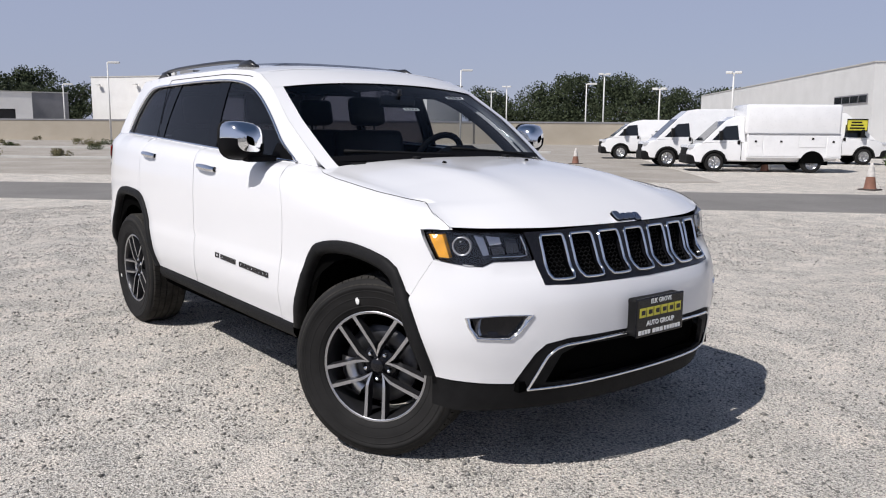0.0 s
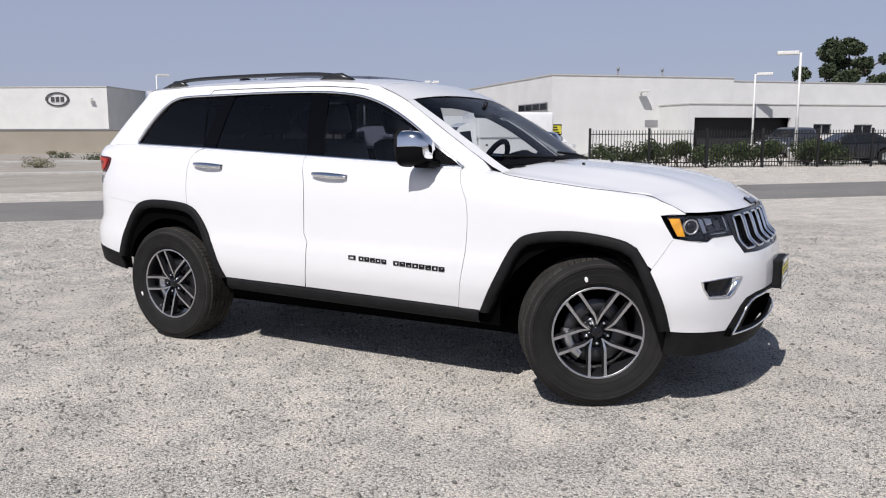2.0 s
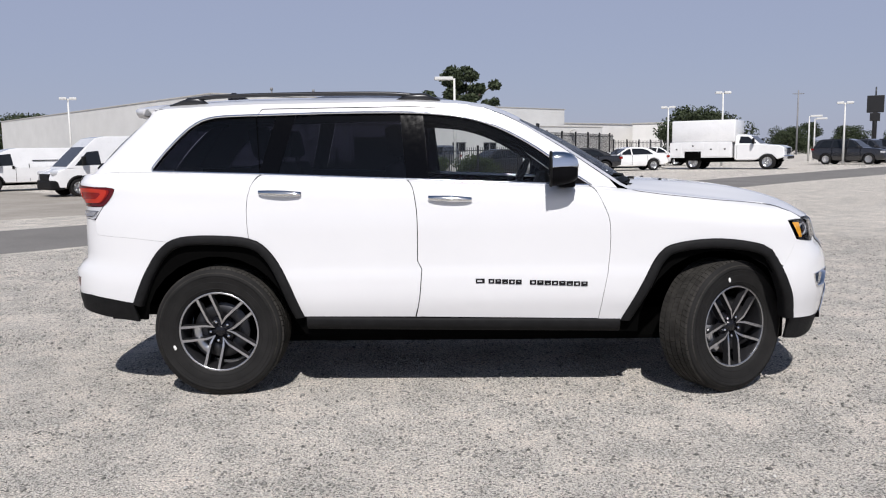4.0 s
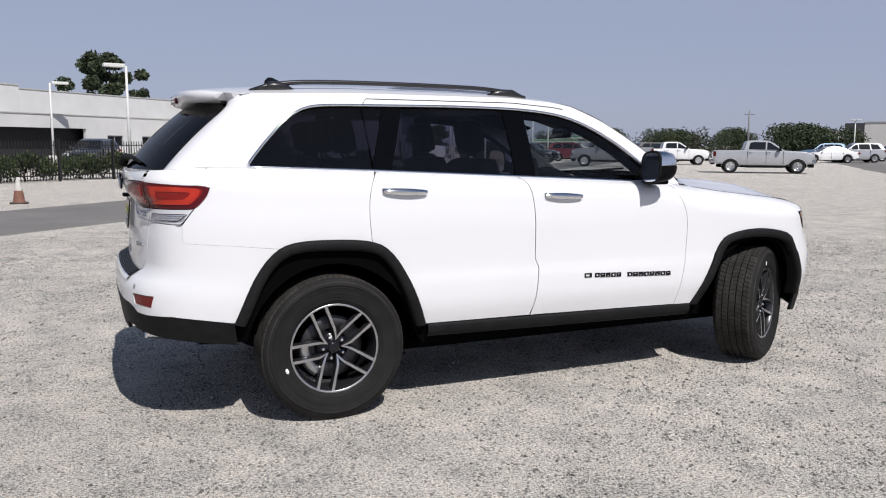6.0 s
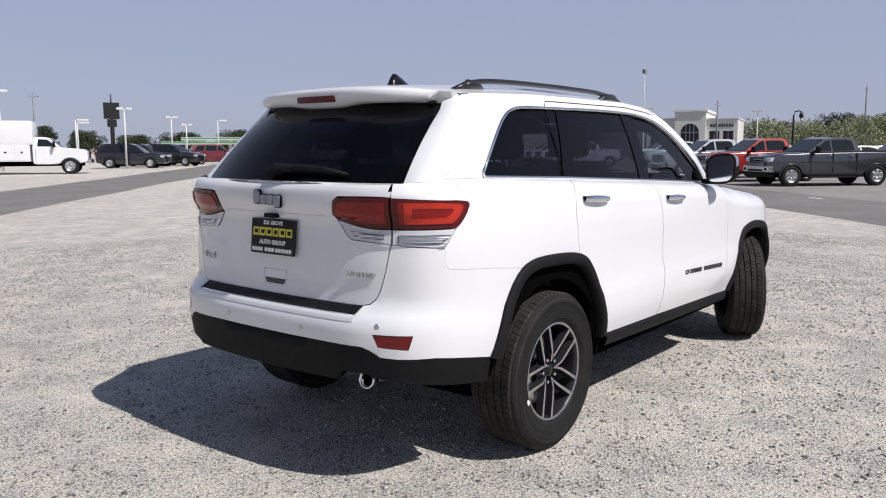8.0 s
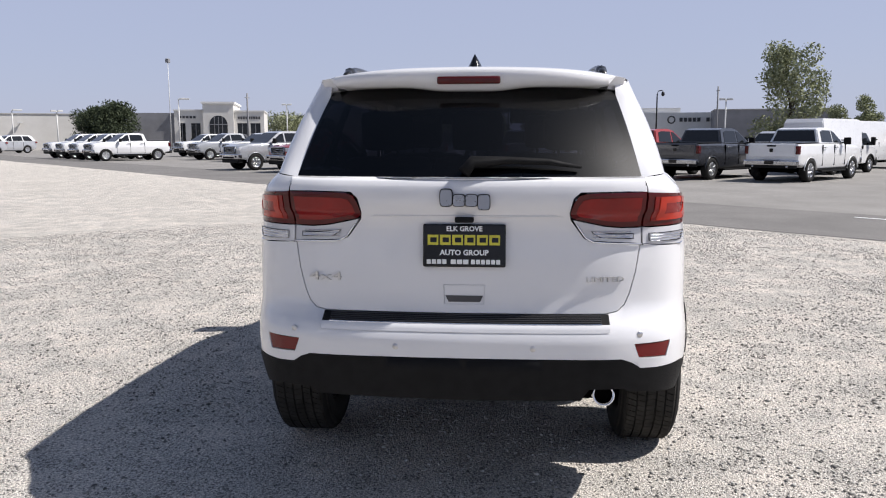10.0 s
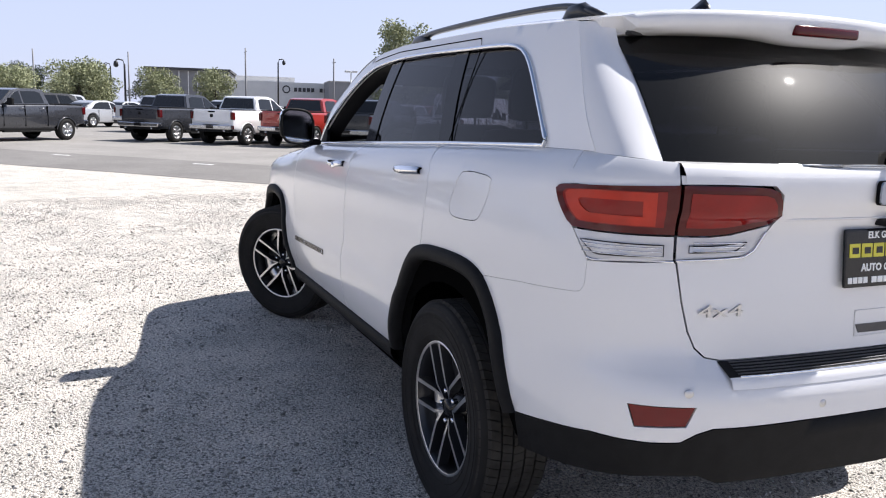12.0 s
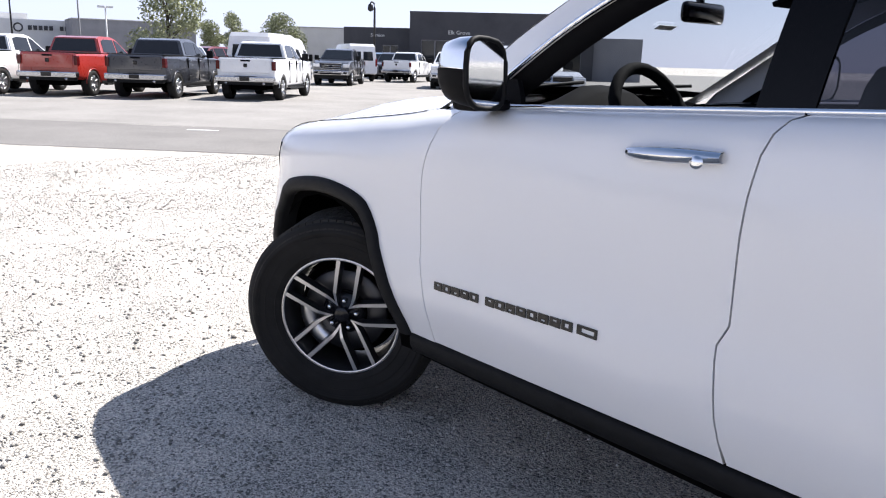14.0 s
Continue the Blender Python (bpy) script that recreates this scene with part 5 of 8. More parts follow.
# door handles, mirrors
for sd in (1, -1):
    for x0, x1, z in ((-1.186, -0.938, 1.199), (-0.202, 0.046, 1.155)):
        rows = []
        n = 14
        for i in range(n):
            k = i / (n - 1)
            x = x0 + (x1 - x0) * k
            base = shell(sd * sx(x), zv(sx(x), z - 0.012 * (k - 0.5)))
            out = 0.020 * math.sin(math.pi * min(1, max(0, k))) ** 0.45
            h = 0.019 * (0.75 + 0.25 * math.sin(math.pi * k))
            c = base + np.array([0, sd * (0.006 + out * 0.7), 0])
            rows.append([c + np.array([0, sd * 0.014 * math.cos(a), h * math.sin(a)]) for a in np.linspace(0, 2 * math.pi, 9)])
        hd = ribbon("door_handle", rows, CH, main_car, "chrome door handle")
        if sd > 0 and x0 > -0.5:
            bm = bmesh.new()
            p = shell(sx(-0.165), zv(sx(-0.165), 1.150)) + np.array([0, 0.050, 0])
            lathe_bm(bm, [(0.001, 0.004), (0.013, 0.003), (0.016, -0.004)], 16, "y", Matrix.Translation(p))
            part("key_lock", bm, CH, hd)
    # mirror: chrome cap, black base, glass facing back
    my, mx, mz = 0.988, 0.530, 1.316
    lean = math.tan(radians(14 if sd > 0 else 4))
    bm = bmesh.new()
    rr = []
    for x, sy, sz, dz in ((0.115, 0.02, 0.02, 0), (0.105, 0.062, 0.055, 0), (0.075, 0.084, 0.081, 0.004), (0.03, 0.094, 0.091, 0.004), (-0.02, 0.097, 0.095, 0.002), (-0.035, 0.095, 0.093, 0.0)):
        ring = []
        for a in np.linspace(0, 2 * math.pi, 20, endpoint=False):
            ca, sa = math.cos(a), math.sin(a)
            e = 0.62
            ring.append((mx + x - lean * sy * math.copysign(abs(ca) ** e, ca), sd * (my + sy * math.copysign(abs(ca) ** e, ca)), mz + dz + sz * math.copysign(abs(sa) ** e, sa) + 0.012 * ca))
        rr.append(ring)
    mo = new("wing_mirror")
    mo.parent = main_car
    tagged(mo, "wing mirror with a chrome cap")
    cap = [[(x, y, z) for x, y, z in r if True] for r in rr]
    ribbon("mirror_cap", [r + r[:1] for r in cap], CH, mo, "bright chrome mirror cap")
    raw("mirror_back", [np.array(p) for p in rr[-1]], [tuple(range(20))], K, mo, smooth=False)
    g = [np.array([p[0] - 0.008, sd * my + (p[1] - sd * my) * 0.92, mz + (p[2] - mz) * 0.92]) for p in rr[-1]]
    raw("mirror_glass", g, [tuple(range(20)) if sd < 0 else tuple(range(19, -1, -1))], M["mirror"], mo, "mirror glass", smooth=False)
    rim2 = [np.array([p[0] - 0.004, p[1], p[2]]) for p in rr[-1]]
    loop_tube("mirror_rim", rim2, 0.008, K, mo)
    bm = bmesh.new()
    box_bm(bm, mx + 0.005, mx + 0.10, min(sd * 0.84, sd * 0.99), max(sd * 0.84, sd * 0.99), mz - 0.104, mz - 0.070, 0.014)
    part("mirror_base", bm, M["satin_black"], mo, "black mirror foot", smooth=False)
    panel("mirror_sail", [(0.745, 1.216), (0.62, 1.300), (0.555, 1.30), (0.525, 1.25), (0.52, 1.216)], house(sd), M["satin_black"], mo, "black corner trim", off=0.006, thick=0.02, gap=0, step=0.05)
    low = [[(x, y, z - 0.002) for x, y, z in (r + r[:1])[10:21]] for r in rr[1:]]
    ribbon("mirror_shell", [[(mx + 0.01 + (x - mx - 0.01) * 1.03, sd * my + (y - sd * my) * 1.02, z) for x, y, z in r] for r in low], M["satin_black"], mo, "black lower mirror housing")
    # door badge: bars in place of the model name
    if sd < 0:
        words = [(0.062, 0.118, 1), (0.135, 0.330, 5), (0.372, 0.708, 8)]
    else:
        words = [(0.077, 0.148, 1), (0.159, 0.501, 8), (0.528, 0.741, 5)]
    for a, b, n in words:
        for k in range(n):
            w = (b - a) / n
            xa, xb = a + k * w + 0.0025, a + (k + 1) * w - 0.0025
            zc = 0.681 - 0.040 * ((xa + xb) / 2 - 0.08)
            h = 0.0130
            po = [(xa, zc - h), (xb, zc - h), (xb, zc + h), (xa, zc + h)]
            lo, hi = xa + w * 0.28, xb - w * 0.24
            cuts = ([[(lo, zc - 0.006), (hi, zc - 0.006), (hi, zc + 0.006), (lo, zc + 0.006)]], [[(lo, zc + 0.001), (hi, zc + 0.001), (hi, zc + 0.007), (lo, zc + 0.007)]], [[(lo, zc - 0.008), (hi, zc - 0.008), (hi, zc - 0.002), (lo, zc - 0.002)]])[k % 3]
            panel("badge_bar", po, flank(sd), M["gloss_black"], main_car, "dark name badge", holes=cuts if n > 1 else [[(xa + 0.008, zc - 0.006), (xb - 0.014, zc - 0.006), (xb - 0.014, zc + 0.006), (xa + 0.008, zc + 0.006)]], off=0.004, thick=0.004, gap=0, step=0.03)
# maker's badge shapes on tailgate and bonnet
def badge(origin, right, up, w, h):
    mm = frame_at(Vector(origin), right, up)
    xs = [-0.5, -0.24, 0.02, 0.28, 0.5]
    # four upright rounded blocks: the first rises, the last drops below the line
    for cx, cy, a, b in ((-0.375, 0.07, 0.125, 0.42), (-0.118, -0.06, 0.122, 0.29), (0.134, -0.06, 0.122, 0.29), (0.386, -0.14, 0.122, 0.37)):
        def ring(ka, kb, z):
            return [bm.verts.new(mm @ Vector(((cx + a * ka * math.copysign(abs(math.cos(t)) ** 0.45, math.cos(t))) * w, (cy + b * kb * math.copysign(abs(math.sin(t)) ** 0.45, math.sin(t))) * h, z))) for t in np.linspace(0, 2 * math.pi, 20, endpoint=False)]
        bm = bmesh.new()
        o, o2 = ring(0.94, 0.94, 0.009), ring(1.05, 1.05, -0.004)
        bm.faces.new(o)
        for k in range(20):
            bm.faces.new((o[(k + 1) % 20], o[k], o2[k], o2[(k + 1) % 20]))
        part("maker_badge", bm, M["badge"], main_car, "chrome maker's badge", smooth=False)
        bm = bmesh.new()
        o, o2 = ring(1.07, 1.05, 0.004), ring(1.07, 1.05, -0.006)
        bm.faces.new(o)
        for k in range(20):
            bm.faces.new((o[(k + 1) % 20], o[k], o2[k], o2[(k + 1) % 20]))
        part("badge_backing", bm, M["satin_black"], main_car, smooth=False)


badge((-2.432, -0.003, 1.238), (0, -1, 0), (0, 0, 1), 0.182, 0.076)
badge((2.140, 0.005, 1.022), (0, 1, 0), (-0.78, 0, 0.62), 0.15, 0.060)
for x, y in ((1.26, -0.275), (1.26, 0.275)):
    bm = bmesh.new()
    lathe_bm(bm, [(0.001, 0.009), (0.006, 0.008), (0.011, 0.003), (0.013, -0.008)], 10, "z", Matrix.Translation((x, y, 1.2195)))
    part("washer_nozzle", bm, M["under"], main_car, "small black washer nozzle")


def dealer_plate(name, m, parent):
    """Black dealer insert with print; the names on it are plain bars."""
    pl = new(name)
    pl.parent = parent
    pl.matrix_local = m
    tagged(pl, "black dealer plate with white and yellow print")
    box("plate_frame", -0.154, 0.154, -0.080, 0.080, 0, 0.008, M["gloss_black"], pl, bevel=0.006)
    put_text("plate_print", "ELK GROVE", 0.026, Matrix.Translation((0, 0.062, 0.0085)), M["white_mark"], pl, 0.0006, bold=0.0007)
    put_text("plate_print", "AUTO GROUP", 0.028, Matrix.Translation((0, -0.027, 0.0085)), M["white_mark"], pl, 0.0006, bold=0.0010)
    for k in range(6):
        x0 = -0.137 + k * 0.046
        bm = bmesh.new()
        box_bm(bm, x0, x0 + 0.040, 0.002, 0.040, 0.008, 0.0095)
        part("name_bar", bm, M["yellow"], pl, "yellow name bar", smooth=False)
        bm = bmesh.new()
        box_bm(bm, x0 + 0.010, x0 + 0.034, 0.012, 0.030, 0.009, 0.0100)
        part("name_bar", bm, M["gloss_black"], pl, smooth=False)
    for x0, x1 in ((-0.140, -0.062), (-0.050, 0.020), (0.026, 0.138)):
        n = max(2, int((x1 - x0) / 0.018))
        for k in range(n):
            a = x0 + (x1 - x0) * k / n
            bm = bmesh.new()
            box_bm(bm, a, a + (x1 - x0) / n - 0.004, -0.069, -0.052, 0.008, 0.0095)
            part("name_bar", bm, M["white_mark"], pl, smooth=False)
    return pl


dealer_plate("number_plate", frame_at(Vector((-2.398, 0.0, 1.062)), (0, -1, 0), (0.10, 0, 1)), main_car)
dealer_plate("number_plate", frame_at(Vector((2.335, 0.0, 0.637)), (0, 1, 0), (0, 0, 1)), main_car)
box("plate_bracket", 2.26, 2.336, -0.150, 0.150, 0.560, 0.714, K, main_car, bevel=0.01)
for y, body, sz in ((0.545, "4x4", 0.046), (-0.535, "LIMITED", 0.028)):
    p = shell_rear(sr(y), 0.935, 0.003)
    q = shell_rear(sr(y - 0.05), 0.935, 0.003)
    put_text("badge_letters", body, sz, frame_at(Vector(p), q - p, (0, 0, 1)) @ Matrix.Diagonal((1.95 if body == "4x4" else 1.45, 1, 1, 1)), M["alloy"], main_car, 0.003)
# gate handle recess and camera, parking sensors
gh = [(sr(-0.072), 0.872), (sr(0.072), 0.872), (sr(0.060), 0.848), (sr(-0.060), 0.848)]
panel("gate_handle", gh, shell_rear, M["disc"], main_car, "tailgate handle recess", off=0.002, thick=0.01, gap=0)
rim_h = [(sr(-0.078), 0.912), (sr(0.078), 0.912), (sr(0.075), 0.840), (sr(-0.075), 0.840)]
loop_tube("handle_edge", [shell_rear(r, v, 0.001) for r, v in dense(rim_h, 0.03)], 0.0016, W, main_car, seg=5)
bm = bmesh.new()
box_bm(bm, -2.425, -2.385, -0.035, 0.035, 1.150, 1.170, 0.006)
part("reversing_camera", bm, K, main_car, smooth=False)
loop_tube("gate_crease", [shell_rear(sr(y), 1.172, 0.002) for y in np.linspace(-0.38, 0.38, 20)], 0.004, W, main_car, closed=False)
for y, z in ((0.645, 0.740), (0.252, 0.690), (-0.256, 0.690), (-0.645, 0.738)):
    p, q = Vector(shell_rear(sr(y), z, 0.0)), Vector(shell_rear(sr(y), z, 0.02))
    bm = bmesh.new()
    lathe_bm(bm, [(0.001, 0.0015), (0.0085, 0.0015), (0.0095, 0.0005), (0.0115, 0.0005), (0.0118, -0.002)], 16, "z", Matrix.Translation(p) @ (q - p).to_track_quat("Z", "Y").to_matrix().to_4x4())
    part("parking_sensor", bm, M["alloy"], main_car, "round parking sensor")

# cabin
GL = M["grey_leather"]
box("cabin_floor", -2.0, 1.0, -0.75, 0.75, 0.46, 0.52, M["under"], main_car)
dash = []
for y in np.linspace(-0.74, 0.74, 17):
    h = 0.080 * math.exp(-((y - 0.38) / 0.19) ** 4)
    dash.append([np.array([1.0, y, 1.15]), np.array([0.80, y, 1.19]), np.array([0.60, y, 1.205 + h]), np.array([0.53, y, 1.185 + h]), np.array([0.45, y, 1.05]), np.array([0.52, y, 0.85]), np.array([0.55, y, 0.55])])
ribbon("dashboard", dash, M["dash"], main_car, "dark grey dashboard")
bm = bmesh.new()
ring = [Vector((0.375 + 0.075 * math.sin(a), 0.38 + 0.172 * math.cos(a), 1.185 + 0.158 * math.sin(a))) for a in np.linspace(0, 2 * math.pi, 28, endpoint=False)]
sw = loop_tube("steering_wheel", ring, 0.0195, M["dash"], main_car, seg=10)
bm = bmesh.new()
for a in (0, math.pi, -math.pi / 2):
    tube_bm(bm, [(0.385, 0.38, 1.185), (0.375 + 0.075 * math.sin(a), 0.38 + 0.168 * math.cos(a), 1.185 + 0.153 * math.sin(a))], [0.03, 0.014], 6)
part("wheel_spoke", bm, M["gloss_black"], sw)
bm = bmesh.new()
box_bm(bm, 0.465, 0.495, -0.12, 0.12, 1.497, 1.565, 0.02)
tube_bm(bm, [(0.49, 0, 1.54), (0.50, 0, 1.60)], 0.014, 6)
part("rear_view_mirror", bm, M["gloss_black"], main_car, "black rear-view mirror")


for y in (0.36, -0.36):
    bm = bmesh.new()
    box_bm(bm, -0.17, 0.17, -0.20, 0.20, -0.010, 0.010, 0.008, Matrix.Translation((0.16, y, 1.615)) @ pose(0, 0, 0, 0, 17, 0))
    part("sun_visor", bm, M["dash"], main_car, "dark folded sun visor")


def seat(x, y, w=0.26):
    st = new("seat")
    st.parent = main_car
    bm = bmesh.new()
    box_bm(bm, x - 0.05, x + 0.48, y - w, y + w, 0.72, 0.86, 0.05)
    part("seat_cushion", bm, GL, st)
    bm = bmesh.new()
    box_bm(bm, -0.075, 0.075, -w, w, 0.0, 0.60, 0.06, Matrix.Translation((x, y, 0.78)) @ pose(0, 0, 0, 0, -14, 0))
    part("seat_back", bm, GL, st)
    bm = bmesh.new()
    box_bm(bm, -0.05, 0.05, -0.13, 0.13, 0.63, 0.83, 0.045, Matrix.Translation((x, y, 0.78)) @ pose(0, 0, 0, 0, -12, 0))
    tube_bm(bm, [(x - 0.125, y - 0.05, 1.34), (x - 0.14, y - 0.05, 1.44)], 0.007, 6)
    tube_bm(bm, [(x - 0.125, y + 0.05, 1.34), (x - 0.14, y + 0.05, 1.44)], 0.007, 6)
    part("headrest", bm, GL, st)


seat(-0.28, 0.38)
seat(-0.28, -0.38)
for y in (-0.46, 0.0, 0.46):
    seat(-1.12, y, 0.225)
box("gate_header", -1.88, -1.78, -0.55, 0.55, 1.63, 1.70, M["under"], main_car)
box("headliner", -1.95, 0.02, -0.57, 0.57, 1.655, 1.690, GL, main_car, bevel=0.02)
box("undertray_sun_block", 1.88, 2.16, -0.62, 0.62, 0.38, 0.42, M["under"], main_car)
# extra box added to keep sun slivers out of the nose's shadow
box("undertray_sun_block", 2.155, 2.225, -0.40, 0.40, 0.39, 0.43, M["under"], main_car)
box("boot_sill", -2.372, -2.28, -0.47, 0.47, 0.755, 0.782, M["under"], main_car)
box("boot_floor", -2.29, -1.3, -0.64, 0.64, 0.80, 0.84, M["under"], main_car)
box("centre_console", -0.35, 0.50, -0.12, 0.12, 0.50, 0.92, GL, main_car, bevel=0.04)


# ---- parked vehicles round the lot ----
def paint(name, c, metal=0.0):
    return plain(name, c, 0.28, metal, 1.0, 0.04, 2.0)


# steel: a darker silver, partly its own grey, partly shade put into the paint
PAINT = {"white": paint("white_truck_paint", (0.78, 0.78, 0.78)), "red": paint("red_truck_paint", (0.33, 0.026, 0.018)), "grey": paint("dark_grey_metallic", (0.045, 0.047, 0.055), 0.3),
         "steel": paint("shaded_silver_metallic", (0.26, 0.265, 0.29), 0.25), "silver": paint("silver_metallic", (0.40, 0.41, 0.43), 0.2), "black": paint("black_truck_paint", (0.012, 0.012, 0.014)), "blue": paint("blue_grey_paint", (0.10, 0.16, 0.24), 0.3), "maroon": paint("maroon_paint", (0.14, 0.015, 0.02))}
M["far_glass"] = plain("dark_vehicle_glass", (0.012, 0.014, 0.017), 0.08, 0, 0.1, 0.1, spec=0.4)
M["bumper_chrome"] = plain("dull_bumper_chrome", (0.46, 0.465, 0.48), 0.2, 1.0, 0, 0.1, 5)
M["lamp_white"] = plain("clear_headlamp", (0.65, 0.66, 0.68), 0.15, 0.3, 0.5)


def slab(name, side, layers, material, parent, label=""):
    """A side view drawn out sideways. layers: (y, shrink) from one side to the other; the shrink rounds the edges."""
    side = [np.array(p, float) for p in side]
    c = np.mean(side, 0)
    bm = bmesh.new()
    rings = []
    for y, k in layers:
        ins = inset(side, k) if k else np.array(side)
        if k:
            area = sum(a[0] * b[1] - b[0] * a[1] for a, b in zip(side, side[1:] + side[:1]))
            if area < 0:
                ins = ins[::-1]
        rings.append([bm.verts.new((p[0], y, p[1])) for p in ins])
    n = len(side)
    for a, b in zip(rings, rings[1:]):
        for i in range(n):
            bm.faces.new((a[i], a[(i + 1) % n], b[(i + 1) % n], b[i]))
    bm.faces.new(rings[0][::-1])
    bm.faces.new(rings[-1])
    bmesh.ops.recalc_face_normals(bm, faces=bm.faces[:])
    ob = part(name, bm, material, parent, label, smooth=False)
    return ob


def curve_sides(ob, zs, xs, fn, sharp=35):
    """Cuts a body into bands and bends them, so that its sides swell and its ends draw in."""
    bm = bmesh.new()
    bm.from_mesh(ob.data)
    for axis, places in ((2, zs), (0, xs)):
        for c in places:
            no = [0, 0, 0]
            no[axis] = 1
            co = [0, 0, 0]
            co[axis] = c
            bmesh.ops.bisect_plane(bm, geom=bm.verts[:] + bm.edges[:] + bm.faces[:], plane_co=co, plane_no=no)
    for v in bm.verts:
        v.co = fn(v.co.copy())
    bm.to_mesh(ob.data)
    bm.free()
    ob.data.polygons.foreach_set("use_smooth", [True] * len(ob.data.polygons))
    ob.data.set_sharp_from_angle(angle=radians(sharp))


def swell(z_table, x0, x1, draw):
    """Side width by height, drawn in towards both ends."""
    def f(co):
        k = lerp(z_table, co.z)
        mid, half = (x0 + x1) / 2, (x1 - x0) / 2
        e = max(0.0, abs(co.x - mid) / half - 0.70) / 0.30
        co.y *= k * (1 - draw * e * e)
        return co
    return f


def arch(cx, r, z0, n=9):
    return [(cx + r * math.cos(a), max(z0, 0.36 + r * math.sin(a))) for a in np.linspace(math.pi, 0, n)]


def car_wheel(parent, x, y, r, w=0.26, rim=None):
    wh = new("wheel")
    wh.parent = parent
    sd = 1 if y > 0 else -1
    wh.matrix_local = Matrix.Translation((x, y, r)) @ (pose(0, 0, 0, 0, 0, 180) if sd > 0 else Matrix.Identity(4))
    bm = bmesh.new()
    lathe_bm(bm, [(r * 0.62, -w * 0.42), (r * 0.70, -w * 0.5), (r * 0.90, -w * 0.5), (r, -w * 0.38), (r, w * 0.38), (r * 0.9, w * 0.5), (r * 0.62, w * 0.45)], 28, "y")
    part("tyre", bm, M["rubber"], wh)
    bm = bmesh.new()
    lathe_bm(bm, [(0.001, -w * 0.30), (r * 0.16, -w * 0.32), (r * 0.2, -w * 0.2), (r * 0.55, -w * 0.18), (r * 0.60, -w * 0.44), (r * 0.64, -w * 0.43)], 28, "y")
    for i in range(6):
        a = i * math.pi / 3
        tube_bm(bm, [(r * 0.12 * math.sin(a), -w * 0.33, r * 0.12 * math.cos(a)), (r * 0.60 * math.sin(a), -w * 0.42, r * 0.60 * math.cos(a))], r * 0.07, 5)
    part("rim", bm, rim or M["alloy"], wh)
    bm = bmesh.new()
    lathe_bm(bm, [(0.001, -w * 0.1), (r * 0.56, -w * 0.1), (r * 0.56, w * 0.3)], 20, "y")
    part("brake_disc", bm, M["under"], wh)


def quad(name, pts, material, parent, label="", t=0.012):
    """A flat pane or lamp with a little thickness."""
    p = [Vector(q) for q in pts]
    n = (p[1] - p[0]).cross(p[2] - p[0]).normalized() * t
    v = p + [q - n for q in p]
    k = len(p)
    f = [tuple(range(k)), tuple(range(2 * k - 1, k - 1, -1))] + [(i, (i + 1) % k, k + (i + 1) % k, k + i)[::-1] for i in range(k)]
    return raw(name, v, f, material, parent, label, smooth=False)


def glasshouse(root, prof, wb, wt, zb, zt, pmat, panes, rear=True, front=True):
    """A cab with leaning sides. prof: side view (x, z); panes: side windows as lists of (x, z)."""
    def yy(z):
        return wb + (wt - wb) * (z - zb) / (zt - zb)
    bm = bmesh.new()
    L = [bm.verts.new((x, yy(z), z)) for x, z in prof]
    R = [bm.verts.new((x, -yy(z), z)) for x, z in prof]
    n = len(prof)
    for i in range(n):
        bm.faces.new((L[i], L[(i + 1) % n], R[(i + 1) % n], R[i]))
    bm.faces.new(L[::-1])
    bm.faces.new(R)
    bmesh.ops.recalc_face_normals(bm, faces=bm.faces[:])
    bmesh.ops.bevel(bm, geom=[e for e in bm.edges if abs(e.verts[0].co.y - e.verts[1].co.y) < 0.3], offset=0.035, segments=2, affect="EDGES")
    part("cab", bm, pmat, root, smooth=False)
    for po in panes:
        for sd in (1, -1):
            pts = [(x, sd * (yy(z) + 0.010), z) for x, z in po]
            quad("side_window", pts if sd < 0 else pts[::-1], M["far_glass"], root, "dark side window")
    return yy


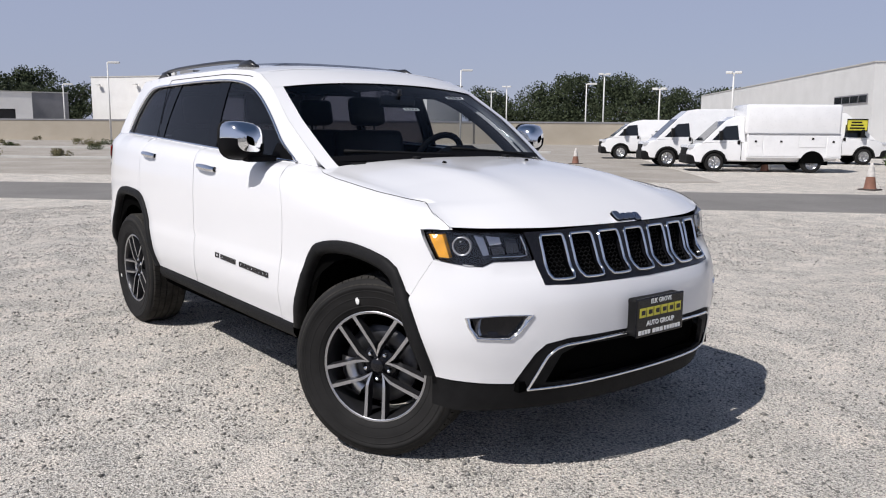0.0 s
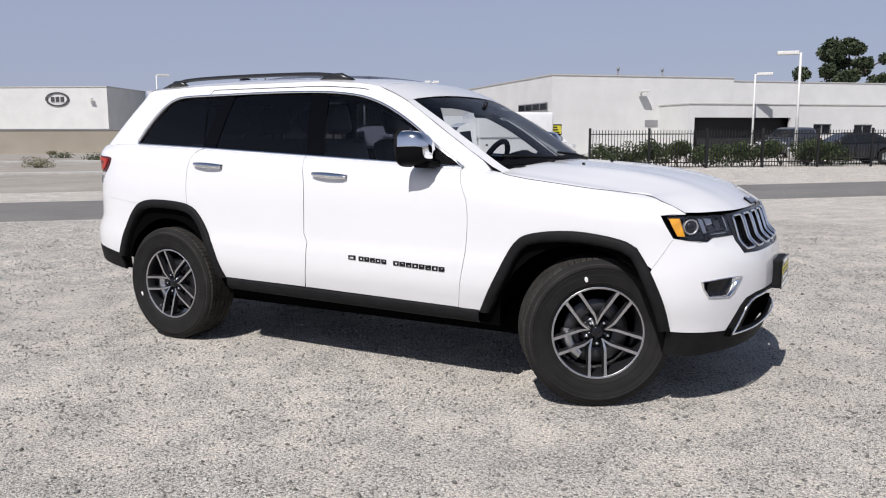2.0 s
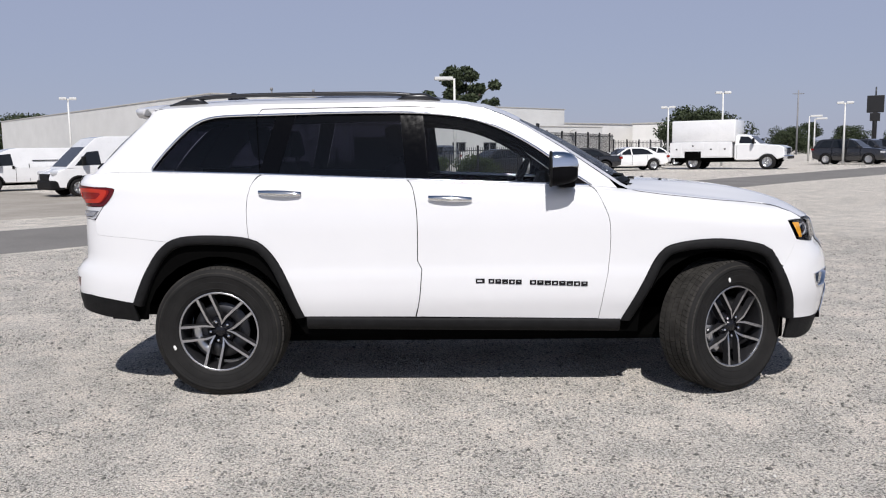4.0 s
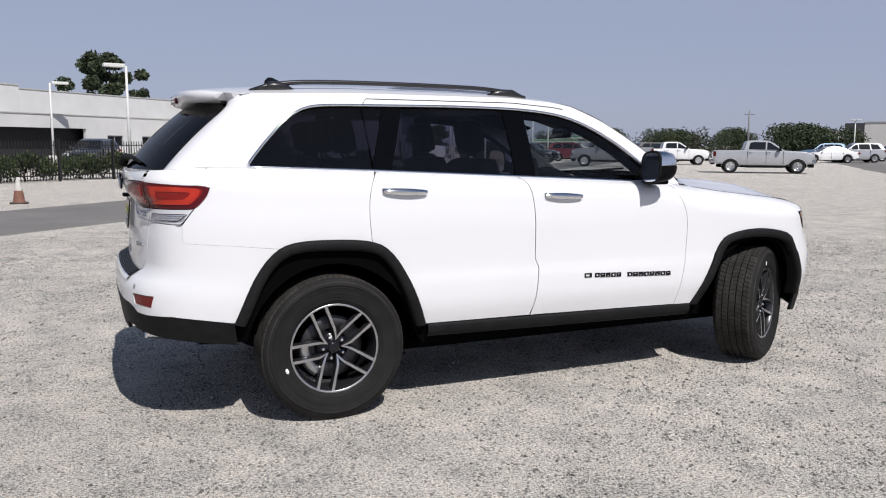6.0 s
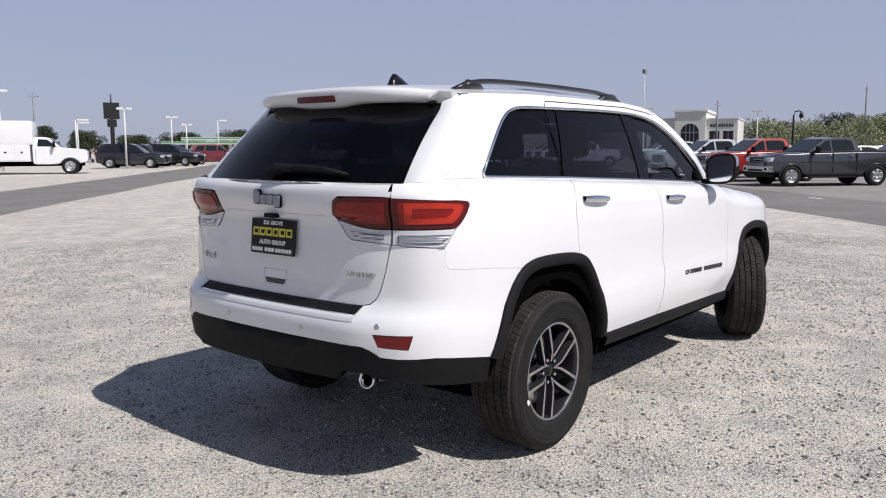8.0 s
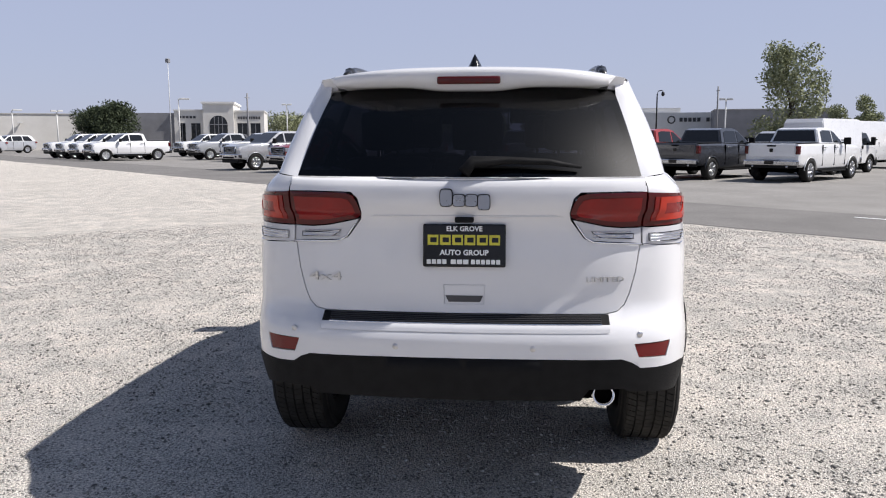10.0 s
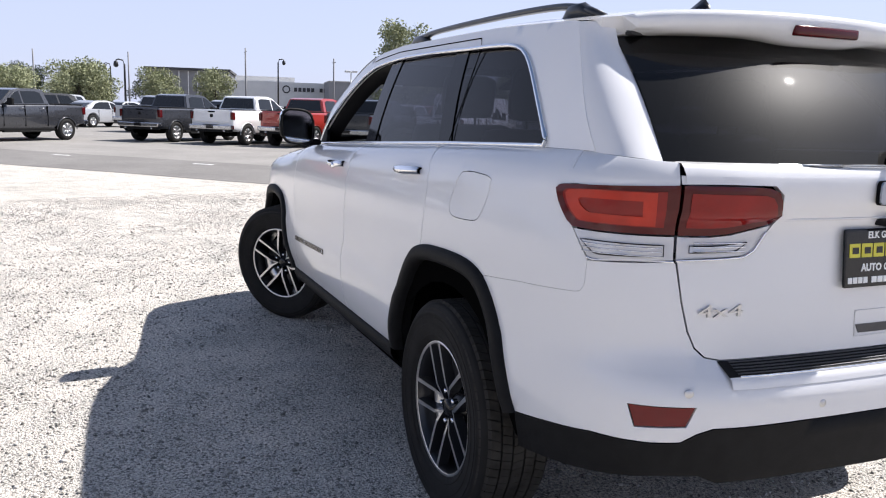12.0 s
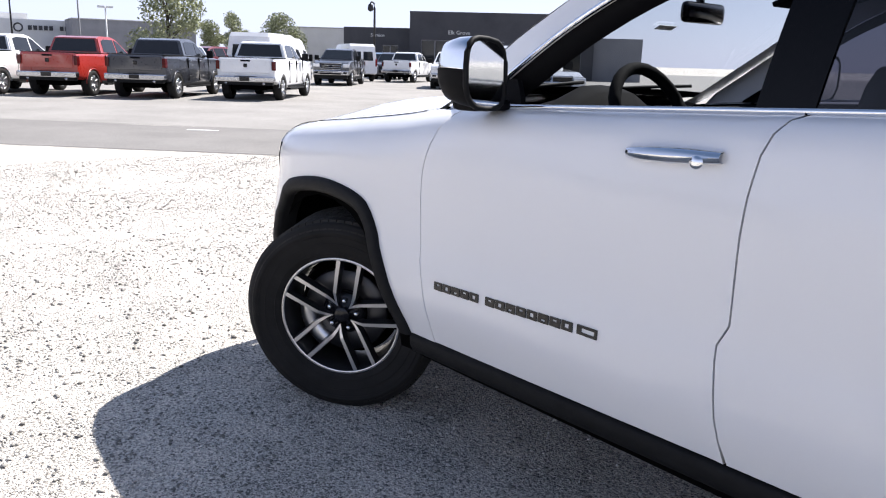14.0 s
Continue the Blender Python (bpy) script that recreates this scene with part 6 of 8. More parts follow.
def pickup(color, label, group="trucks in the lot", rim=None, chrome=True, m=None, cross=False):
    """Full-size crew-cab pickup, its nose towards +x, standing on z = 0."""
    P = PAINT[color]
    root = thing("pickup_truck", label, "truck", group, m)
    trim = M["bumper_chrome"] if chrome else M["gloss_black"]
    z0 = 0.48
    side = [(-2.72, 0.62), (-2.74, 1.06), (-2.70, 1.36), (-1.05, 1.36), (0.98, 1.32), (1.25, 1.33), (2.30, 1.27), (2.66, 1.16), (2.74, 0.98), (2.72, 0.56), (2.35, 0.52)]
    side += arch(1.88, 0.50, 0.52)[::-1] + [(1.25, 0.42), (-1.15, 0.42)] + arch(-1.78, 0.49, 0.52)[::-1] + [(-2.4, 0.56)]
    body = slab("body", side, [(-1.0, 0.085), (-0.985, 0.035), (-0.93, 0.0), (0.93, 0.0), (0.985, 0.035), (1.0, 0.085)], P, root)
    curve_sides(body, (0.62, 0.75, 0.88, 1.0, 1.12, 1.24, 1.30), (-2.5, 2.0, 2.3, 2.55), swell([(0.4, 0.95), (0.62, 0.985), (0.88, 1.0), (1.0, 0.997), (1.12, 0.985), (1.24, 0.972), (1.36, 0.945)], -2.74, 2.74, 0.05))
    prof = [(1.22, 1.30), (0.42, 1.85), (0.10, 1.915), (-0.62, 1.915), (-0.90, 1.86), (-1.06, 1.34)]
    yy = glasshouse(root, prof, 0.93, 0.72, 1.30, 1.92, P, [[(0.98, 1.36), (0.42, 1.76), (0.22, 1.81), (0.20, 1.38)], [(0.12, 1.38), (0.14, 1.81), (-0.52, 1.82), (-0.72, 1.77), (-0.80, 1.40)]])
    quad("windscreen", [(1.14, -0.82, 1.375), (1.14, 0.82, 1.375), (0.47, 0.68, 1.835), (0.47, -0.68, 1.835)], M["far_glass"], root, "raked dark windscreen")
    quad("rear_window", [(-1.055, 0.78, 1.42), (-1.055, -0.78, 1.42), (-0.935, -0.66, 1.82), (-0.935, 0.66, 1.82)], M["far_glass"], root, "dark rear window")
    box("bed_floor", -2.60, -1.12, -0.80, 0.80, 1.363, 1.372, M["under"], root)
    for sd in (1, -1):
        box("bed_rail", -2.70, -1.08, sd * 0.86 - 0.06, sd * 0.86 + 0.06, 1.355, 1.385, K, root, bevel=0.01)
    box("front_bumper", 2.60, 2.86, -0.96, 0.96, 0.55, 0.80, trim, root, "bumper", bevel=0.05)
    box("air_dam", 2.5, 2.78, -0.85, 0.85, 0.36, 0.56, K, root, bevel=0.04)
    box("grille", 2.66, 2.775, -0.56, 0.56, 0.84, 1.15, M["gloss_black"], root, "dark grille", bevel=0.03)
    loop = [(2.785, y, z) for y, z in ((-0.56, 1.15), (-0.58, 1.0), (-0.50, 0.84), (0.50, 0.84), (0.58, 1.0), (0.56, 1.15))]
    loop_tube("grille_frame", loop, 0.030, trim, root)
    if cross:
        for p, q in (((2.79, -0.55, 1.0), (2.79, 0.55, 1.0)), ((2.79, 0, 0.84), (2.79, 0, 1.15))):
            bm = bmesh.new()
            tube_bm(bm, [p, q], 0.040, 6)
            part("grille_bar", bm, trim, root)
    else:
        for z in (0.945, 1.045):
            bm = bmesh.new()
            tube_bm(bm, [(2.785, -0.52, z), (2.795, 0, z), (2.785, 0.52, z)], 0.016, 5)
            part("grille_bar", bm, trim, root)
        box("grille_badge", 2.79, 2.812, -0.10, 0.10, 0.965, 1.03, M["satin_black"], root, bevel=0.01)
    box("bumper_intake", 2.80, 2.868, -0.55, 0.55, 0.585, 0.665, M["satin_black"], root, "dark bumper intake", bevel=0.015)
    for sd in (1, -1):
        box("fog_lamp", 2.80, 2.868, sd * 0.76 - 0.09, sd * 0.76 + 0.09, 0.63, 0.72, M["satin_black"], root, bevel=0.015)
        box("rocker_panel", -1.2, 1.30, sd * 0.95 - 0.03, sd * 0.95 + 0.03, 0.40, 0.47, K, root, bevel=0.01)
        bm = bmesh.new()
        tube_bm(bm, [(-2.70, sd * 0.62, 0.56), (-2.88, sd * 0.62, 0.555)], 0.045, 10)
        part("exhaust_tip", bm, trim, root)
    box("tailgate_handle", -2.772, -2.752, -0.16, 0.16, 1.245, 1.30, M["satin_black"], root, "dark tailgate handle", bevel=0.008)
    box("bumper_step", -2.895, -2.70, -0.34, 0.34, 0.765, 0.79, K, root, "black bumper step", bevel=0.008)
    box("valance", -2.86, -2.66, -0.90, 0.90, 0.50, 0.61, K, root, bevel=0.02)
    for sd in (1, -1):
        bm = bmesh.new()
        box_bm(bm, 2.55, 2.765, sd * 0.78 - 0.17, sd * 0.78 + 0.17, 0.95, 1.13, 0.04)
        part("headlight", bm, M["lamp_white"], root, "clear headlight", smooth=False)
        bm = bmesh.new()
        box_bm(bm, -2.765, -2.60, sd * 0.915 - 0.06, sd * 0.915 + 0.06, 0.98, 1.27, 0.02)
        part("tail_light", bm, M["red_lens_dark"], root, "red tail light", smooth=False)
        bm = bmesh.new()
        box_bm(bm, 0.84, 0.96, sd * 1.13 - 0.12, sd * 1.13 + 0.12, 1.30, 1.56, 0.04)
        tube_bm(bm, [(0.92, sd * 0.88, 1.36), (0.90, sd * 1.08, 1.38)], 0.03, 6)
        part("wing_mirror", bm, K, root, "black wing mirror", smooth=False)
        for x in (0.28, -0.66):
            bm = bmesh.new()
            tube_bm(bm, [(x - 0.11, sd * 1.005, 1.20), (x, sd * 1.03, 1.205), (x + 0.11, sd * 1.005, 1.20)], 0.018, 6)
            part("door_handle", bm, P if not chrome else trim, root)
        for x in (1.10, 0.16, -0.86):
            box("door_seam", x - 0.006, x + 0.006, sd * 0.985 - 0.019, sd * 0.985 + 0.019, 0.55, 1.30, M["under"], root)
        box("side_step", -0.95, 1.15, sd * 0.97 - 0.07, sd * 0.97 + 0.07, 0.33, 0.39, K, root, bevel=0.02)
        for x in (-1.78, 1.88):
            car_wheel(root, x, sd * 0.86, 0.41, 0.28, rim)
            bm = bmesh.new()
            tube_bm(bm, [(px, sd * 0.985, pz) for px, pz in [(x + 0.50 * math.cos(a), 0.37 + 0.50 * math.sin(a)) for a in np.linspace(math.pi * 0.97, math.pi * 0.03, 12)]], 0.022, 5)
            part("arch_lip", bm, K if color == "white" and not chrome else P, root)
            box("wheel_well", x - 0.47, x + 0.47, sd * 0.75 - 0.12, sd * 0.75 + 0.12, 0.50, 0.88, M["under"], root)
    box("tailgate_panel", -2.755, -2.70, -0.82, 0.82, 0.88, 1.33, P, root, "tailgate", bevel=0.03)
    box("tailgate_badge", -2.770, -2.750, -0.06, 0.06, 1.06, 1.18, M["gloss_black"], root, "dark maker's badge", bevel=0.02)
    box("rear_bumper", -2.90, -2.66, -0.97, 0.97, 0.60, 0.78, trim, root, "rear bumper", bevel=0.04)
    box("number_plate", -2.915, -2.895, -0.16, 0.16, 0.63, 0.76, M["gloss_black"], root)
    box("chassis", -2.5, 2.4, -0.55, 0.55, 0.34, 0.52, M["under"], root)
    return root


def cargo_van(label, body="panel", m=None, group="white work vans", length=5.4, H=2.45):
    """High-roofed panel van, nose to +x. body: "panel" or "service" with lockers."""
    P = PAINT["white"]
    root = thing("cargo_van", label, "van", group, m)
    L0 = -length / 2
    fx = L0 + length
    rear_x = L0 + 0.95
    front_x = fx - 0.98
    side = [(L0, 0.50), (L0, 1.15), (fx - 1.55, 1.15), (fx - 0.95, 1.14), (fx - 0.45, 1.08), (fx - 0.10, 0.94), (fx - 0.01, 0.74), (fx - 0.03, 0.36), (front_x + 0.46, 0.34)]
    side += arch(front_x, 0.43, 0.42)[::-1] + [(front_x - 0.52, 0.40), (rear_x + 0.50, 0.40)] + arch(rear_x, 0.42, 0.42)[::-1] + [(L0 + 0.1, 0.46)]
    body_ob = slab("body", side, [(-1.0, 0.04), (-0.94, 0), (0.94, 0), (1.0, 0.04)], P, root)
    curve_sides(body_ob, (0.55, 0.7, 0.85, 1.0), (fx - 0.9, fx - 0.6, fx - 0.35, fx - 0.15), lambda co: Vector((co.x, co.y * lerp([(0.3, 0.97), (0.7, 1.0), (1.0, 0.995), (1.2, 0.985)], co.z) * (1 - 0.16 * max(0.0, (co.x - fx + 0.9) / 0.9) ** 2), co.z)))
    if body == "panel":
        prof = [(fx - 0.50, 1.08), (fx - 1.38, min(1.95, H - 0.2)), (fx - 1.75, H - 0.06), (fx - 2.1, H), (L0 + 0.15, H), (L0 + 0.02, H - 0.15), (L0, 1.1)]
        panes = [[(fx - 0.86, 1.20), (fx - 1.36, 1.72), (fx - 1.80, 1.76), (fx - 1.86, 1.22)]]
        glasshouse(root, prof, 0.985, 0.80, 1.1, H, P, panes)
        for sd in (1, -1):
            box("slide_rail", L0 + 0.3, L0 + 2.2, sd * 0.955 - 0.015, sd * 0.955 + 0.015, 1.42, 1.455, K, root)
            box("side_seam", L0 + 2.35, L0 + 2.37, sd * 0.98 - 0.012, sd * 0.98 + 0.012, 0.5, 1.3, M["under"], root)
    else:
        prof = [(fx - 0.50, 1.08), (fx - 1.38, 1.95), (fx - 1.72, 2.10), (fx - 2.05, 2.12), (fx - 2.10, 1.1)]
        panes = [[(fx - 0.86, 1.20), (fx - 1.36, 1.72), (fx - 1.80, 1.76), (fx - 1.86, 1.22)]]
        glasshouse(root, prof, 0.985, 0.82, 1.1, 2.12, P, panes)
        bm = bmesh.new()
        box_bm(bm, L0 - 0.05, fx - 2.06, -1.08, 1.08, 1.42, H, 0.10)
        part("upper_box", bm, P, root, "white enclosed service top")
        box("service_body", L0 - 0.08, fx - 2.12, -1.12, 1.12, 0.55, 1.44, P, root, "white service body", bevel=0.02)
        for sd in (1, -1):
            xs = [L0 - 0.02, L0 + 0.42, rear_x + 0.52, fx - 2.75, fx - 2.2]
            for a, b, z0, z1 in ((L0, rear_x - 0.5, 0.62, 1.38), (rear_x - 0.45, rear_x + 0.48, 0.96, 1.38), (rear_x + 0.52, fx - 2.72, 0.62, 1.38), (fx - 2.68, fx - 2.18, 0.62, 1.38)):
                if b - a > 0.2:
                    lk = box("locker_door", a, b, sd * 1.125 - 0.012, sd * 1.125 + 0.012, z0, z1, P, root, bevel=0.006)
                    box("latch", (a + b) / 2 - 0.04, (a + b) / 2 + 0.04, sd * 1.14 - 0.01, sd * 1.14 + 0.01, z0 + (z1 - z0) * 0.68, z0 + (z1 - z0) * 0.68 + 0.07, M["under"], lk)
            box("rail", L0, fx - 2.15, sd * 1.13 - 0.02, sd * 1.13 + 0.02, 1.44, 1.47, M["alloy"], root)
            bm = bmesh.new()
            pts = [(rear_x + 0.44 * math.cos(a), 0.36 + 0.47 * math.sin(a)) for a in np.linspace(0, math.pi, 14)]
            wo = [bm.verts.new((x, sd * 1.132, z)) for x, z in pts]
            wi = [bm.verts.new((x, sd * 0.98, z)) for x, z in pts]
            bm.faces.new(wo)
            bm.faces.new(wi[::-1])
            for i in range(len(pts)):
                j = (i + 1) % len(pts)
                bm.faces.new((wo[i], wi[i], wi[j], wo[j]))
            bmesh.ops.recalc_face_normals(bm, faces=bm.faces[:])
            part("wheel_well", bm, M["under"], root, "dark round wheel arch", smooth=False)
    zt = min(1.92, H - 0.24)
    quad("windscreen", [(fx - 0.58, -0.84, 1.17), (fx - 0.58, 0.84, 1.17), (fx - 1.33, 0.74, zt), (fx - 1.33, -0.74, zt)], M["far_glass"], root, "steep dark windscreen")
    box("front_bumper", fx - 0.50, fx + 0.03, -0.90, 0.90, 0.28, 0.66, K, root, "black plastic bumper", bevel=0.08)
    box("grille", fx - 0.30, fx + 0.015, -0.55, 0.55, 0.64, 0.90, K, root, "black grille", bevel=0.04)
    for sd in (1, -1):
        bm = bmesh.new()
        box_bm(bm, fx - 0.48, fx - 0.02, sd * 0.80 - 0.10, sd * 0.80 + 0.10, 0.84, 1.00, 0.05)
        part("headlight", bm, M["lamp_white"], root, "swept-back headlight", smooth=False)
        bm = bmesh.new()
        box_bm(bm, fx - 1.22, fx - 1.08, sd * 1.13 - 0.09, sd * 1.13 + 0.09, 1.20, 1.56, 0.04)
        tube_bm(bm, [(fx - 1.15, sd * 0.93, 1.30), (fx - 1.15, sd * 1.1, 1.30)], 0.04, 6)
        part("wing_mirror", bm, K, root, "tall black wing mirror", smooth=False)
        box("door_handle", fx - 1.90, fx - 1.80, sd * 0.99 - 0.02, sd * 0.99 + 0.02, 1.05, 1.20, K, root)
        box("door_seam", fx - 1.955, fx - 1.94, sd * 0.985 - 0.02, sd * 0.985 + 0.02, 0.48, 1.15, M["under"], root)
        bm = bmesh.new()
        box_bm(bm, L0 - 0.02, L0 + 0.06, sd * 0.92 - 0.06, sd * 0.92 + 0.06, 0.95, 1.40, 0.02)
        part("tail_light", bm, M["red_lens"], root, "tall red tail light", smooth=False)
        for x in (rear_x, front_x):
            car_wheel(root, x, sd * (0.87 if body == "panel" or x == front_x else 0.98), 0.36, 0.24)
            box("wheel_well", x - 0.40, x + 0.40, sd * 0.76 - 0.12, sd * 0.76 + 0.12, 0.40, 0.75, M["under"], root)
        tb = [(front_x + 0.43 * math.cos(a), 0.36 + 0.43 * math.sin(a)) for a in np.linspace(math.pi, 0, 12)]
        bm = bmesh.new()
        tube_bm(bm, [(px, sd * 0.975, pz) for px, pz in tb], 0.055, 6)
        part("arch_trim", bm, K, root)
    for sd in (1, -1):
        quad("back_window", [(L0 - 0.012, sd * 0.08, 1.30), (L0 - 0.012, sd * 0.72, 1.30), (L0 - 0.012, sd * 0.66, 1.85), (L0 - 0.012, sd * 0.08, 1.85)][:: (1 if sd < 0 else -1)], M["far_glass"] if body == "panel" else P, root)
    box("chassis", L0 + 0.2, fx - 0.4, -0.6, 0.6, 0.28, 0.46, M["under"], root)
    return root


def utility_truck(m):
    """Chassis-cab truck with a white enclosed service body, nose to +x."""
    P = PAINT["white"]
    root = thing("service_truck", "white service truck with lockers and a tall enclosed box", "truck", "", m)
    side = [(0.55, 0.62), (0.55, 1.50), (1.95, 1.50), (2.15, 1.48), (3.10, 1.40), (3.35, 1.28), (3.40, 0.70), (3.05, 0.62)] + arch(2.45, 0.54, 0.60)[::-1] + [(1.75, 0.55), (0.7, 0.55)]
    slab("body", side, [(-1.0, 0.045), (-0.93, 0), (0.93, 0), (1.0, 0.045)], P, root)
    prof = [(2.05, 1.46), (1.40, 2.02), (1.15, 2.08), (0.70, 2.08), (0.58, 1.98), (0.56, 1.46)]
    glasshouse(root, prof, 0.93, 0.74, 1.46, 2.08, P, [[(1.80, 1.55), (1.32, 1.94), (0.85, 1.96), (0.80, 1.56)]])
    quad("windscreen", [(1.98, -0.82, 1.54), (1.98, 0.82, 1.54), (1.45, 0.70, 1.99), (1.45, -0.70, 1.99)], M["far_glass"], root)
    box("service_body", -3.30, 0.45, -1.15, 1.15, 0.72, 1.66, P, root, "white service body with lockers", bevel=0.02)
    bm = bmesh.new()
    box_bm(bm, -3.22, 0.62, -1.10, 1.10, 1.64, 2.98, 0.10)
    part("upper_box", bm, P, root, "tall white enclosed box")
    for sd in (1, -1):
        for a, b, z0, z1 in ((-3.2, -2.55, 0.80, 1.58), (-2.5, -1.25, 1.22, 1.58), (-1.2, -0.35, 0.80, 1.58), (-0.3, 0.38, 0.80, 1.58)):
            lk = box("locker_door", a, b, sd * 1.155 - 0.012, sd * 1.155 + 0.012, z0, z1, P, root, bevel=0.006)
            box("latch", (a + b) / 2 - 0.05, (a + b) / 2 + 0.05, sd * 1.17 - 0.01, sd * 1.17 + 0.01, z0 + (z1 - z0) * 0.5, z0 + (z1 - z0) * 0.5 + 0.08, M["under"], lk)
        for x in (-1.87, 2.45):
            car_wheel(root, x, sd * 0.93, 0.45, 0.28)
            box("wheel_well", x - 0.50, x + 0.50, sd * (1.09 if x < 0 else 0.78) - 0.08, sd * (1.09 if x < 0 else 0.78) + 0.08, 0.55, 1.10, M["under"], root)
        bm = bmesh.new()
        box_bm(bm, 3.2, 3.42, sd * 0.76 - 0.18, sd * 0.76 + 0.18, 1.05, 1.28, 0.04)
        part("headlight", bm, M["lamp_white"], root, smooth=False)
        bm = bmesh.new()
        box_bm(bm, 1.62, 1.74, sd * 1.18 - 0.11, sd * 1.18 + 0.11, 1.50, 1.84, 0.04)
        tube_bm(bm, [(1.68, sd * 0.9, 1.55), (1.68, sd * 1.1, 1.58)], 0.03, 6)
        part("wing_mirror", bm, K, root, smooth=False)
        box("door_seam", 0.70, 0.712, sd * 0.985 - 0.019, sd * 0.985 + 0.019, 0.65, 1.46, M["under"], root)
    box("grille", 3.3, 3.44, -0.55, 0.55, 0.86, 1.30, M["chrome"], root, "chrome grille", bevel=0.04)
    box("front_bumper", 3.3, 3.56, -1.0, 1.0, 0.56, 0.82, M["chrome"], root, "chrome bumper", bevel=0.05)
    box("chassis", -3.2, 3.1, -0.5, 0.5, 0.45, 0.72, M["under"], root)
    return root


def road_car(kind, color, label, m=None, group="cars in the lot"):
    """A saloon or an estate-bodied off-roader, nose to +x."""
    P = PAINT[color]
    suv = kind == "suv"
    root = thing(kind, label, "car", group, m)
    h = 0.20 if suv else 0.0
    side = [(-2.38, 0.45), (-2.42, 0.75 + h), (-2.30, 0.98 + h), (-1.2, 0.98 + h), (0.95, 0.94 + h), (1.8, 0.88 + h), (2.25, 0.76 + h), (2.38, 0.58), (2.34, 0.32), (1.88, 0.28)]
    side += arch(1.40, 0.39, 0.30)[::-1] + [(0.9, 0.26), (-0.9, 0.26)] + arch(-1.40, 0.39, 0.30)[::-1] + [(-2.0, 0.32)]
    body = slab("body", side, [(-0.93, 0.05), (-0.86, 0), (0.86, 0), (0.93, 0.05)], P, root)
    curve_sides(body, (0.45, 0.6, 0.72, 0.84, 0.95), (-2.1, -1.8, 1.8, 2.1), swell([(0.25, 0.94), (0.45, 0.985), (0.6, 1.0), (0.84, 0.985), (1.2, 0.93)], -2.4, 2.4, 0.14))
    if suv:
        prof = [(1.05, 1.10), (0.30, 1.66), (-0.1, 1.76), (-1.7, 1.75), (-2.0, 1.66), (-2.32, 1.14)]
        panes = [[(0.80, 1.18), (0.26, 1.58), (0.05, 1.63), (0.02, 1.18)], [(-0.06, 1.18), (-0.04, 1.64), (-0.95, 1.66), (-1.02, 1.19)], [(-1.12, 1.19), (-1.04, 1.66), (-1.65, 1.63), (-1.98, 1.20)]]
        zt = 1.76
    else:
        prof = [(1.0, 0.92), (0.25, 1.36), (-0.1, 1.44), (-0.8, 1.42), (-1.15, 1.34), (-1.85, 0.96)]
        panes = [[(0.78, 0.98), (0.22, 1.29), (0.02, 1.34), (0.0, 0.98)], [(-0.08, 0.98), (-0.06, 1.35), (-0.72, 1.34), (-1.05, 1.25), (-1.4, 1.0)]]
        zt = 1.44
    glasshouse(root, prof, 0.86, 0.62, 0.95 + h, zt, P, panes)
    a, b, r0, r1 = prof[0], prof[1], prof[-2], prof[-1]
    quad("windscreen", [(a[0] - 0.10, -0.76, a[1] + 0.075), (a[0] - 0.10, 0.76, a[1] + 0.075), (b[0] + 0.06, 0.62, b[1] - 0.02), (b[0] + 0.06, -0.62, b[1] - 0.02)], M["far_glass"], root)
    quad("rear_window", [(r1[0] + 0.06, 0.72, r1[1] + 0.10), (r1[0] + 0.06, -0.72, r1[1] + 0.10), (r0[0] - 0.045, -0.60, r0[1] - 0.03), (r0[0] - 0.045, 0.60, r0[1] - 0.03)], M["far_glass"], root)
    box("grille", 2.26, 2.40, -0.45, 0.45, 0.42, 0.72 + h * 0.6, K, root, bevel=0.03)
    for sd in (1, -1):
        bm = bmesh.new()
        box_bm(bm, 2.05, 2.34, sd * 0.70 - 0.17, sd * 0.70 + 0.17, 0.62 + h * 0.7, 0.76 + h * 0.8, 0.04)
        part("headlight", bm, M["lamp_white"], root, smooth=False)
        bm = bmesh.new()
        box_bm(bm, -2.44, -2.25, sd * 0.74 - 0.15, sd * 0.74 + 0.15, 0.78 + h, 0.92 + h, 0.03)
        part("tail_light", bm, M["red_lens"], root, smooth=False)
        bm = bmesh.new()
        box_bm(bm, 0.66, 0.76, sd * 0.99 - 0.09, sd * 0.99 + 0.09, 0.98 + h, 1.12 + h, 0.03)
        part("wing_mirror", bm, P, root, smooth=False)
        for x in (-1.40, 1.40):
            car_wheel(root, x, sd * 0.81, 0.34 + h * 0.2, 0.22)
            box("wheel_well", x - 0.37, x + 0.37, sd * 0.72 - 0.10, sd * 0.72 + 0.10, 0.32, 0.70, M["under"], root)
        for x in (0.86, -0.03, -1.0):
            box("door_seam", x - 0.005, x + 0.005, sd * 0.918 - 0.018, sd * 0.918 + 0.018, 0.36, 0.93 + h, M["under"], root)
    box("chassis", -2.0, 2.0, -0.6, 0.6, 0.2, 0.34, M["under"], root)
    return root


def at(x, y, az):
    return pose(x, y, 0.008 if (y - x) / math.sqrt(2) < -12 else 0.0, 0, 0, az)


TRUCK = 0.915


def by_wheel(x, y, az, wx, wy):
    """A pose that puts the point (wx, wy) of the vehicle at x, y."""
    a = radians(az)
    wx, wy = wx * TRUCK, wy * TRUCK
    return at(x - (wx * math.cos(a) - wy * math.sin(a)), y - (wx * math.sin(a) + wy * math.cos(a)), az)


